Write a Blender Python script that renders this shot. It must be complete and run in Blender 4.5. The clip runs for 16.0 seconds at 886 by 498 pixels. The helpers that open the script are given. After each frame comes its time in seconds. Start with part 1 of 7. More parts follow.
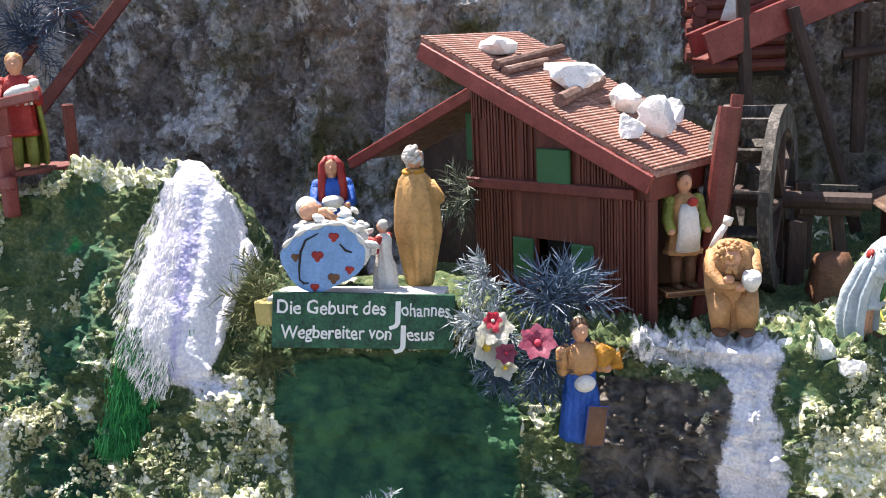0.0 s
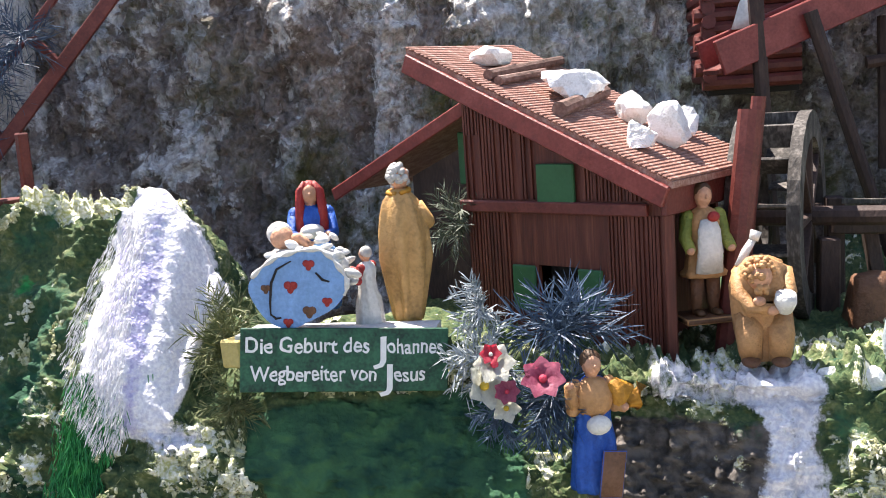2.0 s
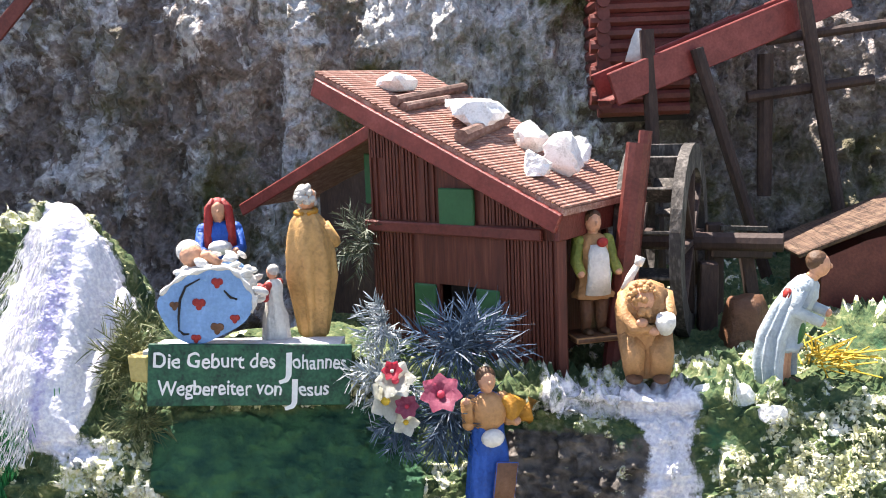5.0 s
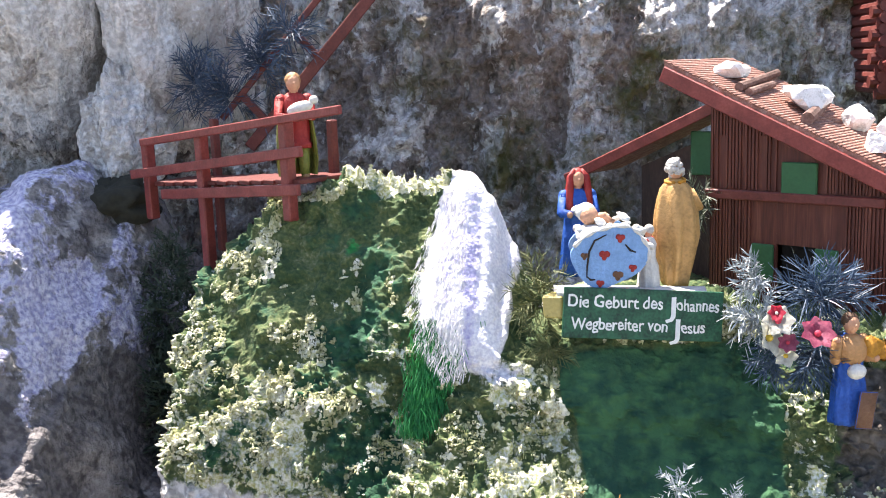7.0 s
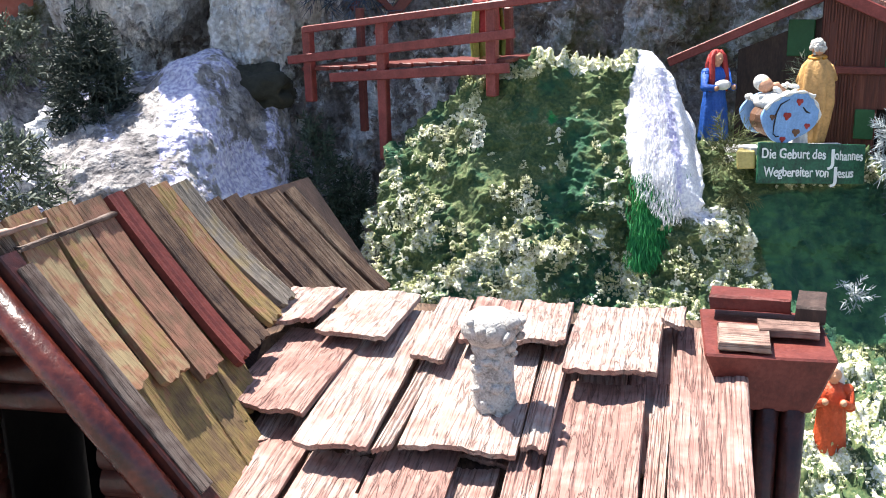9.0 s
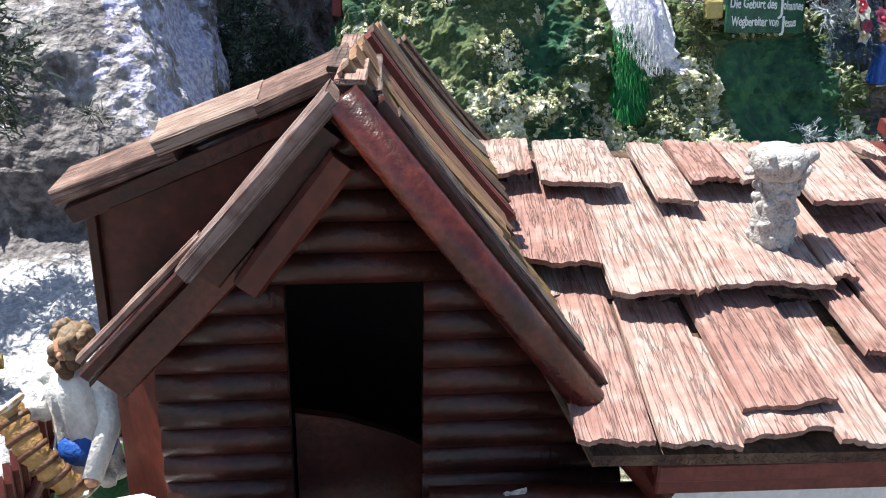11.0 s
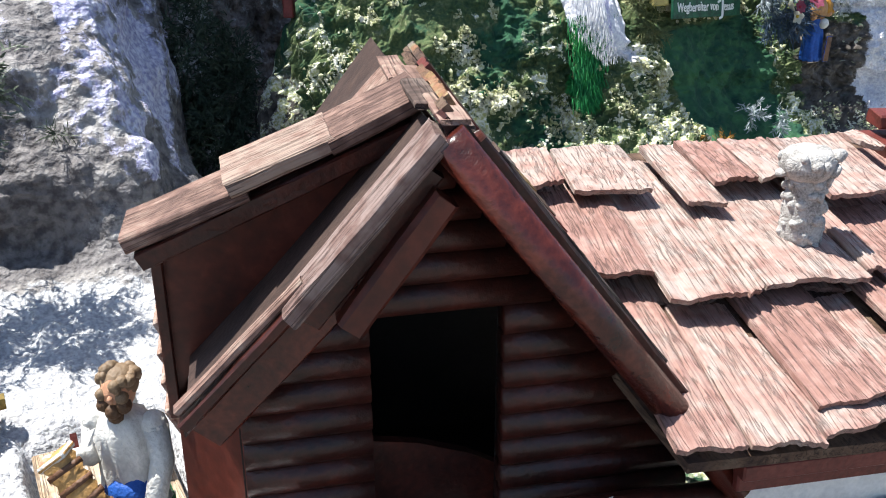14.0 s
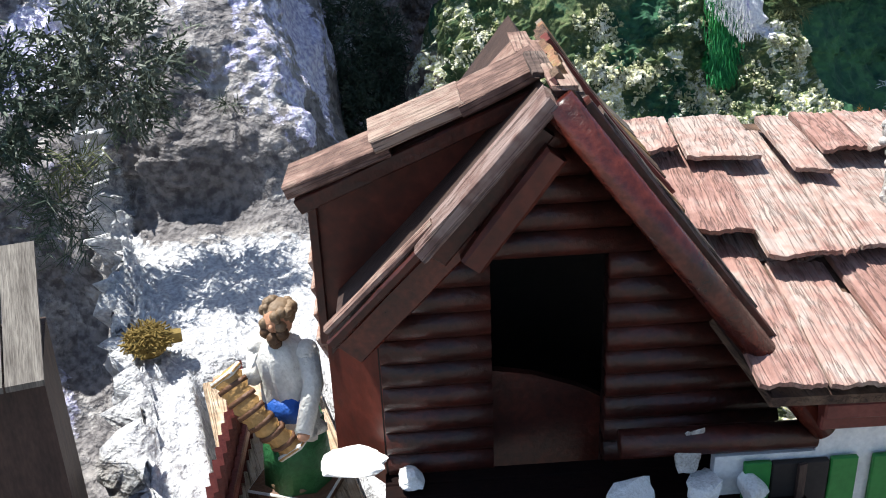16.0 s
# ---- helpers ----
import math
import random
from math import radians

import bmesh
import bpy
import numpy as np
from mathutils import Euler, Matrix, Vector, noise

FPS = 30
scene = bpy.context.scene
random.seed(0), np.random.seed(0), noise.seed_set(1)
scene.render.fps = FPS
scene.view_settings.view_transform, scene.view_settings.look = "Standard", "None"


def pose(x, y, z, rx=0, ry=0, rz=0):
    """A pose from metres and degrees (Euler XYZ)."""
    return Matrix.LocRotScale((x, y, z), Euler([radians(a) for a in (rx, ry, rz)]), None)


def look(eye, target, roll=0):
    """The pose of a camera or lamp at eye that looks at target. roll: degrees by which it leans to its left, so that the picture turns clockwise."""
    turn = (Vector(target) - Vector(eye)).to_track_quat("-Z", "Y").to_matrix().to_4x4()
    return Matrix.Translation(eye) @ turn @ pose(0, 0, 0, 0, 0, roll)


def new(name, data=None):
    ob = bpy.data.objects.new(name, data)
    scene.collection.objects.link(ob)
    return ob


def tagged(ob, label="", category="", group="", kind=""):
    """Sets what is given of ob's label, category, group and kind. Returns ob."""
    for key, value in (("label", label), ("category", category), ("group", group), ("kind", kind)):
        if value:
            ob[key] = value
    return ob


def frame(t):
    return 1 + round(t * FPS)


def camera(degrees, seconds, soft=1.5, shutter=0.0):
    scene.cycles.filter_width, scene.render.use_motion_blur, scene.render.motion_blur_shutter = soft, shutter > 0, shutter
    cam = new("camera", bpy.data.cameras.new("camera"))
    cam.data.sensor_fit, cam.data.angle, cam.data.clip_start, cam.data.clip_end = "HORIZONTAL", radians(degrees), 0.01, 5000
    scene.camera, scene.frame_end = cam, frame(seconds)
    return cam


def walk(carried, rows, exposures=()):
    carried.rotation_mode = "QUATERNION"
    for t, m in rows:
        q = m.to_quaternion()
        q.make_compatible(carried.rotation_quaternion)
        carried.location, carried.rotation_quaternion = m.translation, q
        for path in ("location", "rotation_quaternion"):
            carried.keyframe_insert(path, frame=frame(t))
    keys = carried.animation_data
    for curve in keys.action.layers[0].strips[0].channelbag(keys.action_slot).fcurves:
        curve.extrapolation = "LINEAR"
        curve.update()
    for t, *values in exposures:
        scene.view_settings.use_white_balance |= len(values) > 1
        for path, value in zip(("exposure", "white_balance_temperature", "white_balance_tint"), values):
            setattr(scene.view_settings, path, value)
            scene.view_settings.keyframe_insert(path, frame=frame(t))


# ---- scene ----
cam = camera(47.9, 16.0, 1.0)
PATH = [
    (0, (0.195, 0.05, 1.512), (-0.121, 1.98, 1.094), -2.6),
    (0.5, (0.207, 0.12, 1.494), (-0.139, 2.06, 1.154), -3.2),
    (1, (0.201, 0.162, 1.476), (-0.156, 2.106, 1.168), -3.8),
    (1.5, (0.189, 0.175, 1.463), (-0.145, 2.123, 1.155), -4.0),
    (2, (0.189, 0.18, 1.449), (-0.135, 2.131, 1.147), -4.0),
    (2.5, (0.192, 0.18, 1.452), (-0.122, 2.129, 1.134), -4.1),
    (3, (0.193, 0.182, 1.454), (-0.103, 2.133, 1.129), -4.0),
    (3.5, (0.204, 0.181, 1.45), (-0.08, 2.137, 1.144), -4.0),
    (4, (0.208, 0.178, 1.461), (-0.009, 2.143, 1.158), -3.4),
    (4.2, (0.215, 0.169, 1.465), (0.028, 2.138, 1.167), -3.3),
    (6.3, (0.026, 0.002, 1.479), (-0.082, 1.975, 1.17), -1.6),
    (6.5, (-0.022, -0.036, 1.46), (-0.189, 1.936, 1.174), -1.4),
    (7, (-0.129, -0.138, 1.509), (-0.462, 1.803, 1.158), -2.1),
    (7.5, (-0.23, -0.246, 1.538), (-0.671, 1.666, 1.151), -2.7),
    (8, (-0.36, -0.31, 1.507), (-0.784, 1.608, 1.131), -3.7),
    (8.5, (-0.592, -0.396, 1.506), (-0.743, 1.549, 1.064), -2.5),
    (9, (-0.799, -0.42, 1.498), (-0.684, 1.505, 0.968), -1.3),
    (9.5, (-0.933, -0.392, 1.482), (-0.649, 1.49, 0.867), -0.7),
    (10, (-1.034, -0.334, 1.46), (-0.627, 1.502, 0.779), -0.2),
    (10.2, (-1.075, -0.328, 1.46), (-0.627, 1.49, 0.756), -0.1),
    (12.3, (-1.344, -0.235, 1.475), (-0.492, 1.383, 0.663), 2.0),
    (12.5, (-1.344, -0.235, 1.478), (-0.494, 1.386, 0.672), 1.7),
    (13, (-1.344, -0.237, 1.487), (-0.499, 1.393, 0.695), 1.0),
    (13.5, (-1.342, -0.239, 1.494), (-0.506, 1.396, 0.704), 0.1),
    (14, (-1.339, -0.238, 1.497), (-0.51, 1.392, 0.688), -0.2),
    (14.5, (-1.335, -0.241, 1.496), (-0.514, 1.387, 0.672), -0.5),
    (15, (-1.345, -0.258, 1.497), (-0.567, 1.384, 0.66), -0.9),
    (15.5, (-1.359, -0.285, 1.505), (-0.698, 1.403, 0.661), -2.1),
    (16, (-1.36, -0.34, 1.517), (-0.81, 1.389, 0.678), -2.5),
]
walk(cam, [(t, look(eye, target, roll)) for t, eye, target, roll in PATH],
     [(0, 1.54, 6750, 14), (2, 1.62, 6750, 14), (4, 1.68, 6750, 14), (6.5, 1.92, 6800, 15), (8, 1.94, 6750, 14), (9, 1.60, 6500, 10),
      (10, 1.28, 6400, 9), (12.5, 0.98, 6250, 7), (14.5, 1.03, 6250, 7), (16, 0.96, 6250, 7)])

# ---- light ----
SUN_DIR = Vector((-0.31, 0.29, 0.905)).normalized()
world = bpy.data.worlds.new("sky")
scene.world = world
world.use_nodes = True
sky = world.node_tree.nodes.new("ShaderNodeTexSky")
sky.sky_type = "NISHITA"
sky.sun_disc = False
sky.sun_elevation = math.asin(SUN_DIR.z)
sky.sun_rotation = math.atan2(SUN_DIR.x, SUN_DIR.y)
world.node_tree.nodes["Background"].inputs["Strength"].default_value = 0.09
world.node_tree.links.new(sky.outputs[0], world.node_tree.nodes["Background"].inputs["Color"])
sun = new("sun", bpy.data.lights.new("sun", "SUN"))
sun.data.energy, sun.data.angle, sun.data.color = 5.0, radians(0.55), (1.0, 0.95, 0.88)
sun.matrix_world = look(SUN_DIR * 20, (0, 0, 0))

# ---- noise on arrays ----


def lattice(i, j, k, seed):
    h = (i * 374761393 + j * 668265263 + k * 2147483647 + seed * 1274126177) & 0xFFFFFFFF
    h = ((h ^ (h >> 13)) * 1274126177) & 0xFFFFFFFF
    return ((h ^ (h >> 16)) & 0xFFFF) / 32767.5 - 1.0


def vnoise(p, seed=0):
    """Smooth value noise in -1..1 at the points p (n, 3)."""
    b = np.floor(p).astype(np.int64)
    f = p - b
    f = f * f * (3 - 2 * f)
    out = 0
    for dx in (0, 1):
        for dy in (0, 1):
            for dz in (0, 1):
                w = (f[:, 0] if dx else 1 - f[:, 0]) * (f[:, 1] if dy else 1 - f[:, 1]) * (f[:, 2] if dz else 1 - f[:, 2])
                out = out + w * lattice(b[:, 0] + dx, b[:, 1] + dy, b[:, 2] + dz, seed)
    return out


def fbm(p, scale, octaves=4, seed=0):
    out, amp, q = 0, 1.0, np.asarray(p, float) * scale
    for o in range(octaves):
        out = out + amp * vnoise(q, seed + 7 * o)
        amp, q = amp * 0.5, q * 2.03 + 5.1
    return out / 1.9


def smooth(e0, e1, x):
    t = np.clip((x - e0) / (e1 - e0), 0, 1)
    return t * t * (3 - 2 * t)


# ---- materials ----


def link(nt, a, b):
    nt.links.new(a, b)


def surf(name, cols, scale=60.0, rough=0.7, bump=0.3, stretch=(1, 1, 1), fine=6.0, metal=0.0, spread=0.18, per_object=0.0, dist=0.002, spec=0.4):
    """A painted, stone or wooden surface: colours mixed by two sizes of noise, with relief from the finer one."""
    m = bpy.data.materials.new(name)
    m.use_nodes = True
    nt = m.node_tree
    bs = nt.nodes["Principled BSDF"]
    bs.inputs["Roughness"].default_value, bs.inputs["Metallic"].default_value = rough, metal
    bs.inputs["Specular IOR Level"].default_value = spec
    tc = nt.nodes.new("ShaderNodeTexCoord")
    mp = nt.nodes.new("ShaderNodeMapping")
    mp.inputs["Scale"].default_value = stretch
    link(nt, tc.outputs["Object"], mp.inputs["Vector"])
    info = nt.nodes.new("ShaderNodeObjectInfo")
    if per_object:
        mul = nt.nodes.new("ShaderNodeVectorMath")
        mul.operation = "SCALE"
        mul.inputs[0].default_value = (3.1, 1.7, 2.3)
        link(nt, info.outputs["Random"], mul.inputs["Scale"])
        link(nt, mul.outputs[0], mp.inputs["Location"])
    n1, n2 = nt.nodes.new("ShaderNodeTexNoise"), nt.nodes.new("ShaderNodeTexNoise")
    for n, sc, det in ((n1, scale, 4.0), (n2, scale * fine, 5.0)):
        n.inputs["Scale"].default_value, n.inputs["Detail"].default_value = sc, det
        link(nt, mp.outputs[0], n.inputs["Vector"])
    mix = nt.nodes.new("ShaderNodeMix")
    mix.inputs["Factor"].default_value = 0.45
    link(nt, n1.outputs["Fac"], mix.inputs["A"])
    link(nt, n2.outputs["Fac"], mix.inputs["B"])
    fac = mix.outputs["Result"]
    if per_object:
        ad = nt.nodes.new("ShaderNodeMath")
        ad.operation = "MULTIPLY_ADD"
        link(nt, info.outputs["Random"], ad.inputs[0])
        ad.inputs[1].default_value = per_object
        sb = nt.nodes.new("ShaderNodeMath")
        sb.operation = "SUBTRACT"
        link(nt, fac, sb.inputs[0])
        sb.inputs[1].default_value = per_object / 2
        link(nt, sb.outputs[0], ad.inputs[2])
        fac = ad.outputs[0]
    ramp = nt.nodes.new("ShaderNodeValToRGB")
    link(nt, fac, ramp.inputs["Fac"])
    el = ramp.color_ramp.elements
    while len(el) < len(cols):
        el.new(0.5)
    for i, c in enumerate(cols):
        el[i].position = 0.5 + spread * (2 * i / max(1, len(cols) - 1) - 1)
        el[i].color = (*c, 1)
    link(nt, ramp.outputs["Color"], bs.inputs["Base Color"])
    bp = nt.nodes.new("ShaderNodeBump")
    bp.inputs["Strength"].default_value, bp.inputs["Distance"].default_value = bump, dist
    link(nt, n2.outputs["Fac"], bp.inputs["Height"])
    link(nt, bp.outputs["Normal"], bs.inputs["Normal"])
    return m


def layered(base, name, layers):
    """base plus layers: (attribute, colours, noise scale, threshold softness), each laid where its mesh attribute and a noise call for it."""
    m = base.copy()
    m.name = name
    nt = m.node_tree
    bs = nt.nodes["Principled BSDF"]
    col = bs.inputs["Base Color"].links[0].from_socket
    tc = nt.nodes.new("ShaderNodeTexCoord")
    for attr, cols, scale, soft in layers:
        at = nt.nodes.new("ShaderNodeAttribute")
        at.attribute_name = attr
        nz = nt.nodes.new("ShaderNodeTexNoise")
        nz.inputs["Scale"].default_value, nz.inputs["Detail"].default_value = scale, 6.0
        nz.inputs["Roughness"].default_value = 0.68
        link(nt, tc.outputs["Object"], nz.inputs["Vector"])
        ad = nt.nodes.new("ShaderNodeMath")
        link(nt, at.outputs["Fac"], ad.inputs[0])
        link(nt, nz.outputs["Fac"], ad.inputs[1])
        mr = nt.nodes.new("ShaderNodeMapRange")
        mr.inputs["From Min"].default_value, mr.inputs["From Max"].default_value = 1.0 - soft, 1.0 + soft
        link(nt, ad.outputs[0], mr.inputs["Value"])
        n2 = nt.nodes.new("ShaderNodeTexNoise")
        n2.inputs["Scale"].default_value, n2.inputs["Detail"].default_value = scale * 2.7, 5.0
        link(nt, tc.outputs["Object"], n2.inputs["Vector"])
        rp = nt.nodes.new("ShaderNodeValToRGB")
        for i, c in enumerate(cols[:2]):
            rp.color_ramp.elements[i].position = 0.38 + 0.24 * i
            rp.color_ramp.elements[i].color = (*c, 1)
        link(nt, n2.outputs["Fac"], rp.inputs["Fac"])
        mx = nt.nodes.new("ShaderNodeMix")
        mx.data_type = "RGBA"
        link(nt, mr.outputs["Result"], mx.inputs["Factor"])
        link(nt, col, mx.inputs[6])
        link(nt, rp.outputs["Color"], mx.inputs[7])
        col = mx.outputs[2]
    link(nt, col, bs.inputs["Base Color"])
    return m


def grained(name, tones, groove, stretch, per_object=0.35, spread=0.14, lines=1.0):
    """Split weathered wood: broad patches of tone, fine fibre, and thin dark cracks along the grain."""
    m = surf(name, tones, 16, 0.85, 0.5, (2 if stretch[0] > 1 else 0.5, 2 if stretch[1] > 1 else 0.5, 2), 3, per_object=per_object, spread=spread)
    nt = m.node_tree
    bs = nt.nodes["Principled BSDF"]
    col = bs.inputs["Base Color"].links[0].from_socket
    mp = [n for n in nt.nodes if n.bl_idname == "ShaderNodeMapping"][0]
    shift = mp.inputs["Location"].links[0].from_socket if mp.inputs["Location"].links else None
    src = mp.inputs["Vector"].links[0].from_socket
    outs = []
    for scale, detail in ((1.0, 3.0), (2.9, 4.0)):
        q = nt.nodes.new("ShaderNodeMapping")
        q.inputs["Scale"].default_value = tuple(v * scale for v in stretch)
        link(nt, src, q.inputs["Vector"])
        if shift is not None:
            link(nt, shift, q.inputs["Location"])
        n = nt.nodes.new("ShaderNodeTexNoise")
        n.inputs["Scale"].default_value, n.inputs["Detail"].default_value = 1.0, detail
        n.inputs["Distortion"].default_value = 0.4
        link(nt, q.outputs[0], n.inputs["Vector"])
        outs.append(n.outputs["Fac"])
    away = nt.nodes.new("ShaderNodeMath")
    away.operation = "SUBTRACT"
    link(nt, outs[0], away.inputs[0])
    away.inputs[1].default_value = 0.5
    ab = nt.nodes.new("ShaderNodeMath")
    ab.operation = "ABSOLUTE"
    link(nt, away.outputs[0], ab.inputs[0])
    crack = nt.nodes.new("ShaderNodeMapRange")
    crack.inputs["From Min"].default_value, crack.inputs["From Max"].default_value = 0.002, 0.03
    crack.inputs["To Min"].default_value, crack.inputs["To Max"].default_value = 0.6 * lines, 0.0
    link(nt, ab.outputs[0], crack.inputs["Value"])
    fibre = nt.nodes.new("ShaderNodeMapRange")
    fibre.inputs["From Min"].default_value, fibre.inputs["From Max"].default_value = 0.32, 0.68
    fibre.inputs["To Min"].default_value, fibre.inputs["To Max"].default_value = 0.87, 1.09
    link(nt, outs[1], fibre.inputs["Value"])
    sc = nt.nodes.new("ShaderNodeVectorMath")
    sc.operation = "SCALE"
    link(nt, col, sc.inputs[0])
    link(nt, fibre.outputs["Result"], sc.inputs["Scale"])
    mx = nt.nodes.new("ShaderNodeMix")
    mx.data_type = "RGBA"
    link(nt, crack.outputs["Result"], mx.inputs["Factor"])
    link(nt, sc.outputs[0], mx.inputs[6])
    mx.inputs[7].default_value = (*groove, 1)
    link(nt, mx.outputs[2], bs.inputs["Base Color"])
    ht = nt.nodes.new("ShaderNodeMath")
    ht.operation = "SUBTRACT"
    link(nt, outs[1], ht.inputs[0])
    link(nt, crack.outputs["Result"], ht.inputs[1])
    bp = [n for n in nt.nodes if n.bl_idname == "ShaderNodeBump"][0]
    bp.inputs["Strength"].default_value, bp.inputs["Distance"].default_value = 1.0, 0.0014
    link(nt, ht.outputs[0], bp.inputs["Height"])
    return m


WHITE = surf("white_plaster", [(0.55, 0.55, 0.56), (0.8, 0.79, 0.78)], 40, 0.85, 0.6)
STONE_W = surf("white_stone", [(0.55, 0.53, 0.5), (0.78, 0.77, 0.75), (0.85, 0.85, 0.84)], 70, 0.9, 0.6)
RED = surf("red_brown_paint", [(0.075, 0.016, 0.012), (0.125, 0.026, 0.02), (0.17, 0.042, 0.032)], 40, 0.5, 0.35, (1, 1, 1))
RED_BR = surf("bright_red_brown_paint", [(0.13, 0.022, 0.018), (0.20, 0.036, 0.03), (0.26, 0.06, 0.05)], 45, 0.42, 0.3)
RAFTER = surf("glossy_red_brown_varnish", [(0.022, 0.006, 0.005), (0.06, 0.012, 0.008), (0.12, 0.025, 0.015)], 30, 0.26, 0.35, spec=0.5)
DARK_RED = surf("dark_red_varnished_log", [(0.016, 0.006, 0.005), (0.042, 0.011, 0.008), (0.08, 0.018, 0.012)], 30, 0.38, 0.4, spec=0.4)
DARK_WOOD = surf("dark_wood", [(0.02, 0.012, 0.01), (0.045, 0.025, 0.02), (0.075, 0.045, 0.035)], 50, 0.7, 0.5, (1, 1, 0.3))
WALL_WOOD = surf("red_stained_boards", [(0.06, 0.016, 0.01), (0.105, 0.026, 0.016), (0.16, 0.05, 0.03)], 90, 0.6, 0.5, (1, 1, 0.06), fine=4)
ROOF_RED = surf("red_brown_roof_strips", [(0.15, 0.07, 0.05), (0.28, 0.14, 0.105), (0.44, 0.3, 0.25)], 70, 0.75, 0.5)
SHINGLE = grained("weathered_pink_grey_shingle", [(0.26, 0.14, 0.115), (0.32, 0.185, 0.155), (0.345, 0.23, 0.195), (0.38, 0.30, 0.265)], (0.075, 0.042, 0.035), (230, 4, 230), 0.22)
SHINGLE_L = grained("weathered_grey_board", [(0.13, 0.075, 0.06), (0.24, 0.145, 0.115), (0.34, 0.25, 0.2)], (0.04, 0.024, 0.02), (4, 230, 230), 0.2)
VERGE = grained("dark_weathered_verge_board", [(0.08, 0.048, 0.04), (0.16, 0.095, 0.08), (0.25, 0.18, 0.16)], (0.03, 0.018, 0.015), (4, 230, 230), 0.2)
PLANK_DARK = grained("bare_brown_plank", [(0.055, 0.03, 0.022), (0.12, 0.07, 0.045), (0.18, 0.12, 0.08)], (0.015, 0.008, 0.006), (210, 6, 210), 0.2)
PLANK_YEL = grained("yellow_weathered_plank", [(0.16, 0.10, 0.05), (0.24, 0.165, 0.06), (0.27, 0.13, 0.075), (0.3, 0.225, 0.12)], (0.035, 0.022, 0.012), (200, 6, 200), 0.2, 0.16, 0.6)
PLANK_GREY = grained("grey_weathered_plank", [(0.12, 0.1, 0.08), (0.2, 0.17, 0.14), (0.26, 0.2, 0.11)], (0.035, 0.025, 0.02), (200, 6, 200), 0.2, 0.16, 0.6)
GREEN_P = surf("green_paint", [(0.02, 0.085, 0.03), (0.03, 0.12, 0.045)], 30, 0.6, 0.2)
GREEN_B = surf("bright_green_paint", [(0.015, 0.13, 0.025), (0.03, 0.2, 0.04)], 30, 0.55, 0.2)
SIGN_G = surf("dark_green_sign_paint", [(0.004, 0.03, 0.018), (0.012, 0.08, 0.042), (0.024, 0.12, 0.06)], 45, 0.5, 0.2, spread=0.12)
LETTER = surf("white_letter_paint", [(0.7, 0.7, 0.68), (0.85, 0.85, 0.83)], 90, 0.6, 0.1)
# black: unlit interiors put into colour, and plain paint on the cradle scrolls
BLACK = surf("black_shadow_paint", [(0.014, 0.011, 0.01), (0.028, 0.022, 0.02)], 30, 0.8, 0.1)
ROCK = surf("grey_brown_rock", [(0.075, 0.06, 0.055), (0.17, 0.14, 0.125), (0.29, 0.25, 0.23), (0.5, 0.46, 0.44)], 12, 0.9, 1.0, fine=9, dist=0.014, spread=0.2)
ROCK_PALE = surf("pale_grey_rock", [(0.15, 0.14, 0.135), (0.3, 0.28, 0.27), (0.5, 0.48, 0.47)], 10, 0.9, 1.0, fine=9, dist=0.012, spread=0.17)
MOSS = surf("painted_green_moss", [(0.016, 0.04, 0.02), (0.042, 0.078, 0.03), (0.10, 0.128, 0.05), (0.24, 0.25, 0.14)], 22, 0.95, 0.8, fine=8, dist=0.004, spread=0.2)
GROUND = surf("grey_gravel", [(0.12, 0.11, 0.1), (0.22, 0.2, 0.18)], 20, 0.95, 0.5)
CAVE_SHADE = surf("painted_cave_shade", [(0.02, 0.02, 0.014), (0.05, 0.048, 0.034)], 20, 0.95, 0.6)

ROCK_WALL = layered(ROCK, "painted_rock_wall", [
    ("pale", [(0.45, 0.43, 0.42), (0.74, 0.73, 0.73)], 34, 0.05),
    ("green", [(0.07, 0.075, 0.025), (0.14, 0.125, 0.05)], 10, 0.12),
    ("blue", [(0.22, 0.22, 0.36), (0.6, 0.6, 0.72)], 40, 0.06)])
HILL = layered(MOSS, "painted_hill", [
    # rock tones darkened to hold the shade below the mill
    ("rock", [(0.055, 0.048, 0.042), (0.16, 0.14, 0.125)], 20, 0.08),
    ("pale", [(0.40, 0.41, 0.16), (0.80, 0.79, 0.70)], 75, 0.035),
    ("dark", [(0.012, 0.055, 0.034), (0.045, 0.13, 0.055)], 11, 0.06),
    ("teal", [(0.012, 0.05, 0.028), (0.03, 0.105, 0.05)], 26, 0.08),
    ("lush", [(0.01, 0.16, 0.035), (0.03, 0.27, 0.07)], 30, 0.06),
    ("foot", [(0.38, 0.37, 0.36), (0.74, 0.73, 0.72)], 30, 0.08),
    ("fall", [(0.6, 0.59, 0.66), (0.8, 0.79, 0.81)], 90, 0.10),
    ("lilac", [(0.36, 0.34, 0.55), (0.55, 0.53, 0.7)], 70, 0.1)])
MOUND = layered(ROCK_PALE, "painted_mound", [
    ("rock", [(0.09, 0.082, 0.085), (0.22, 0.205, 0.205)], 26, 0.06),
    ("blue", [(0.34, 0.33, 0.52), (0.70, 0.69, 0.80)], 45, 0.06),
    ("pale", [(0.36, 0.36, 0.38), (0.6, 0.6, 0.61)], 60, 0.08)])

# ---- building tools ----


def mesh_of(bm, name, mats, shade=False):
    me = bpy.data.meshes.new(name)
    bm.normal_update()
    bm.to_mesh(me)
    bm.free()
    for m in mats if isinstance(mats, (list, tuple)) else [mats]:
        me.materials.append(m)
    if shade:
        me.polygons.foreach_set("use_smooth", [True] * len(me.polygons))
    return me


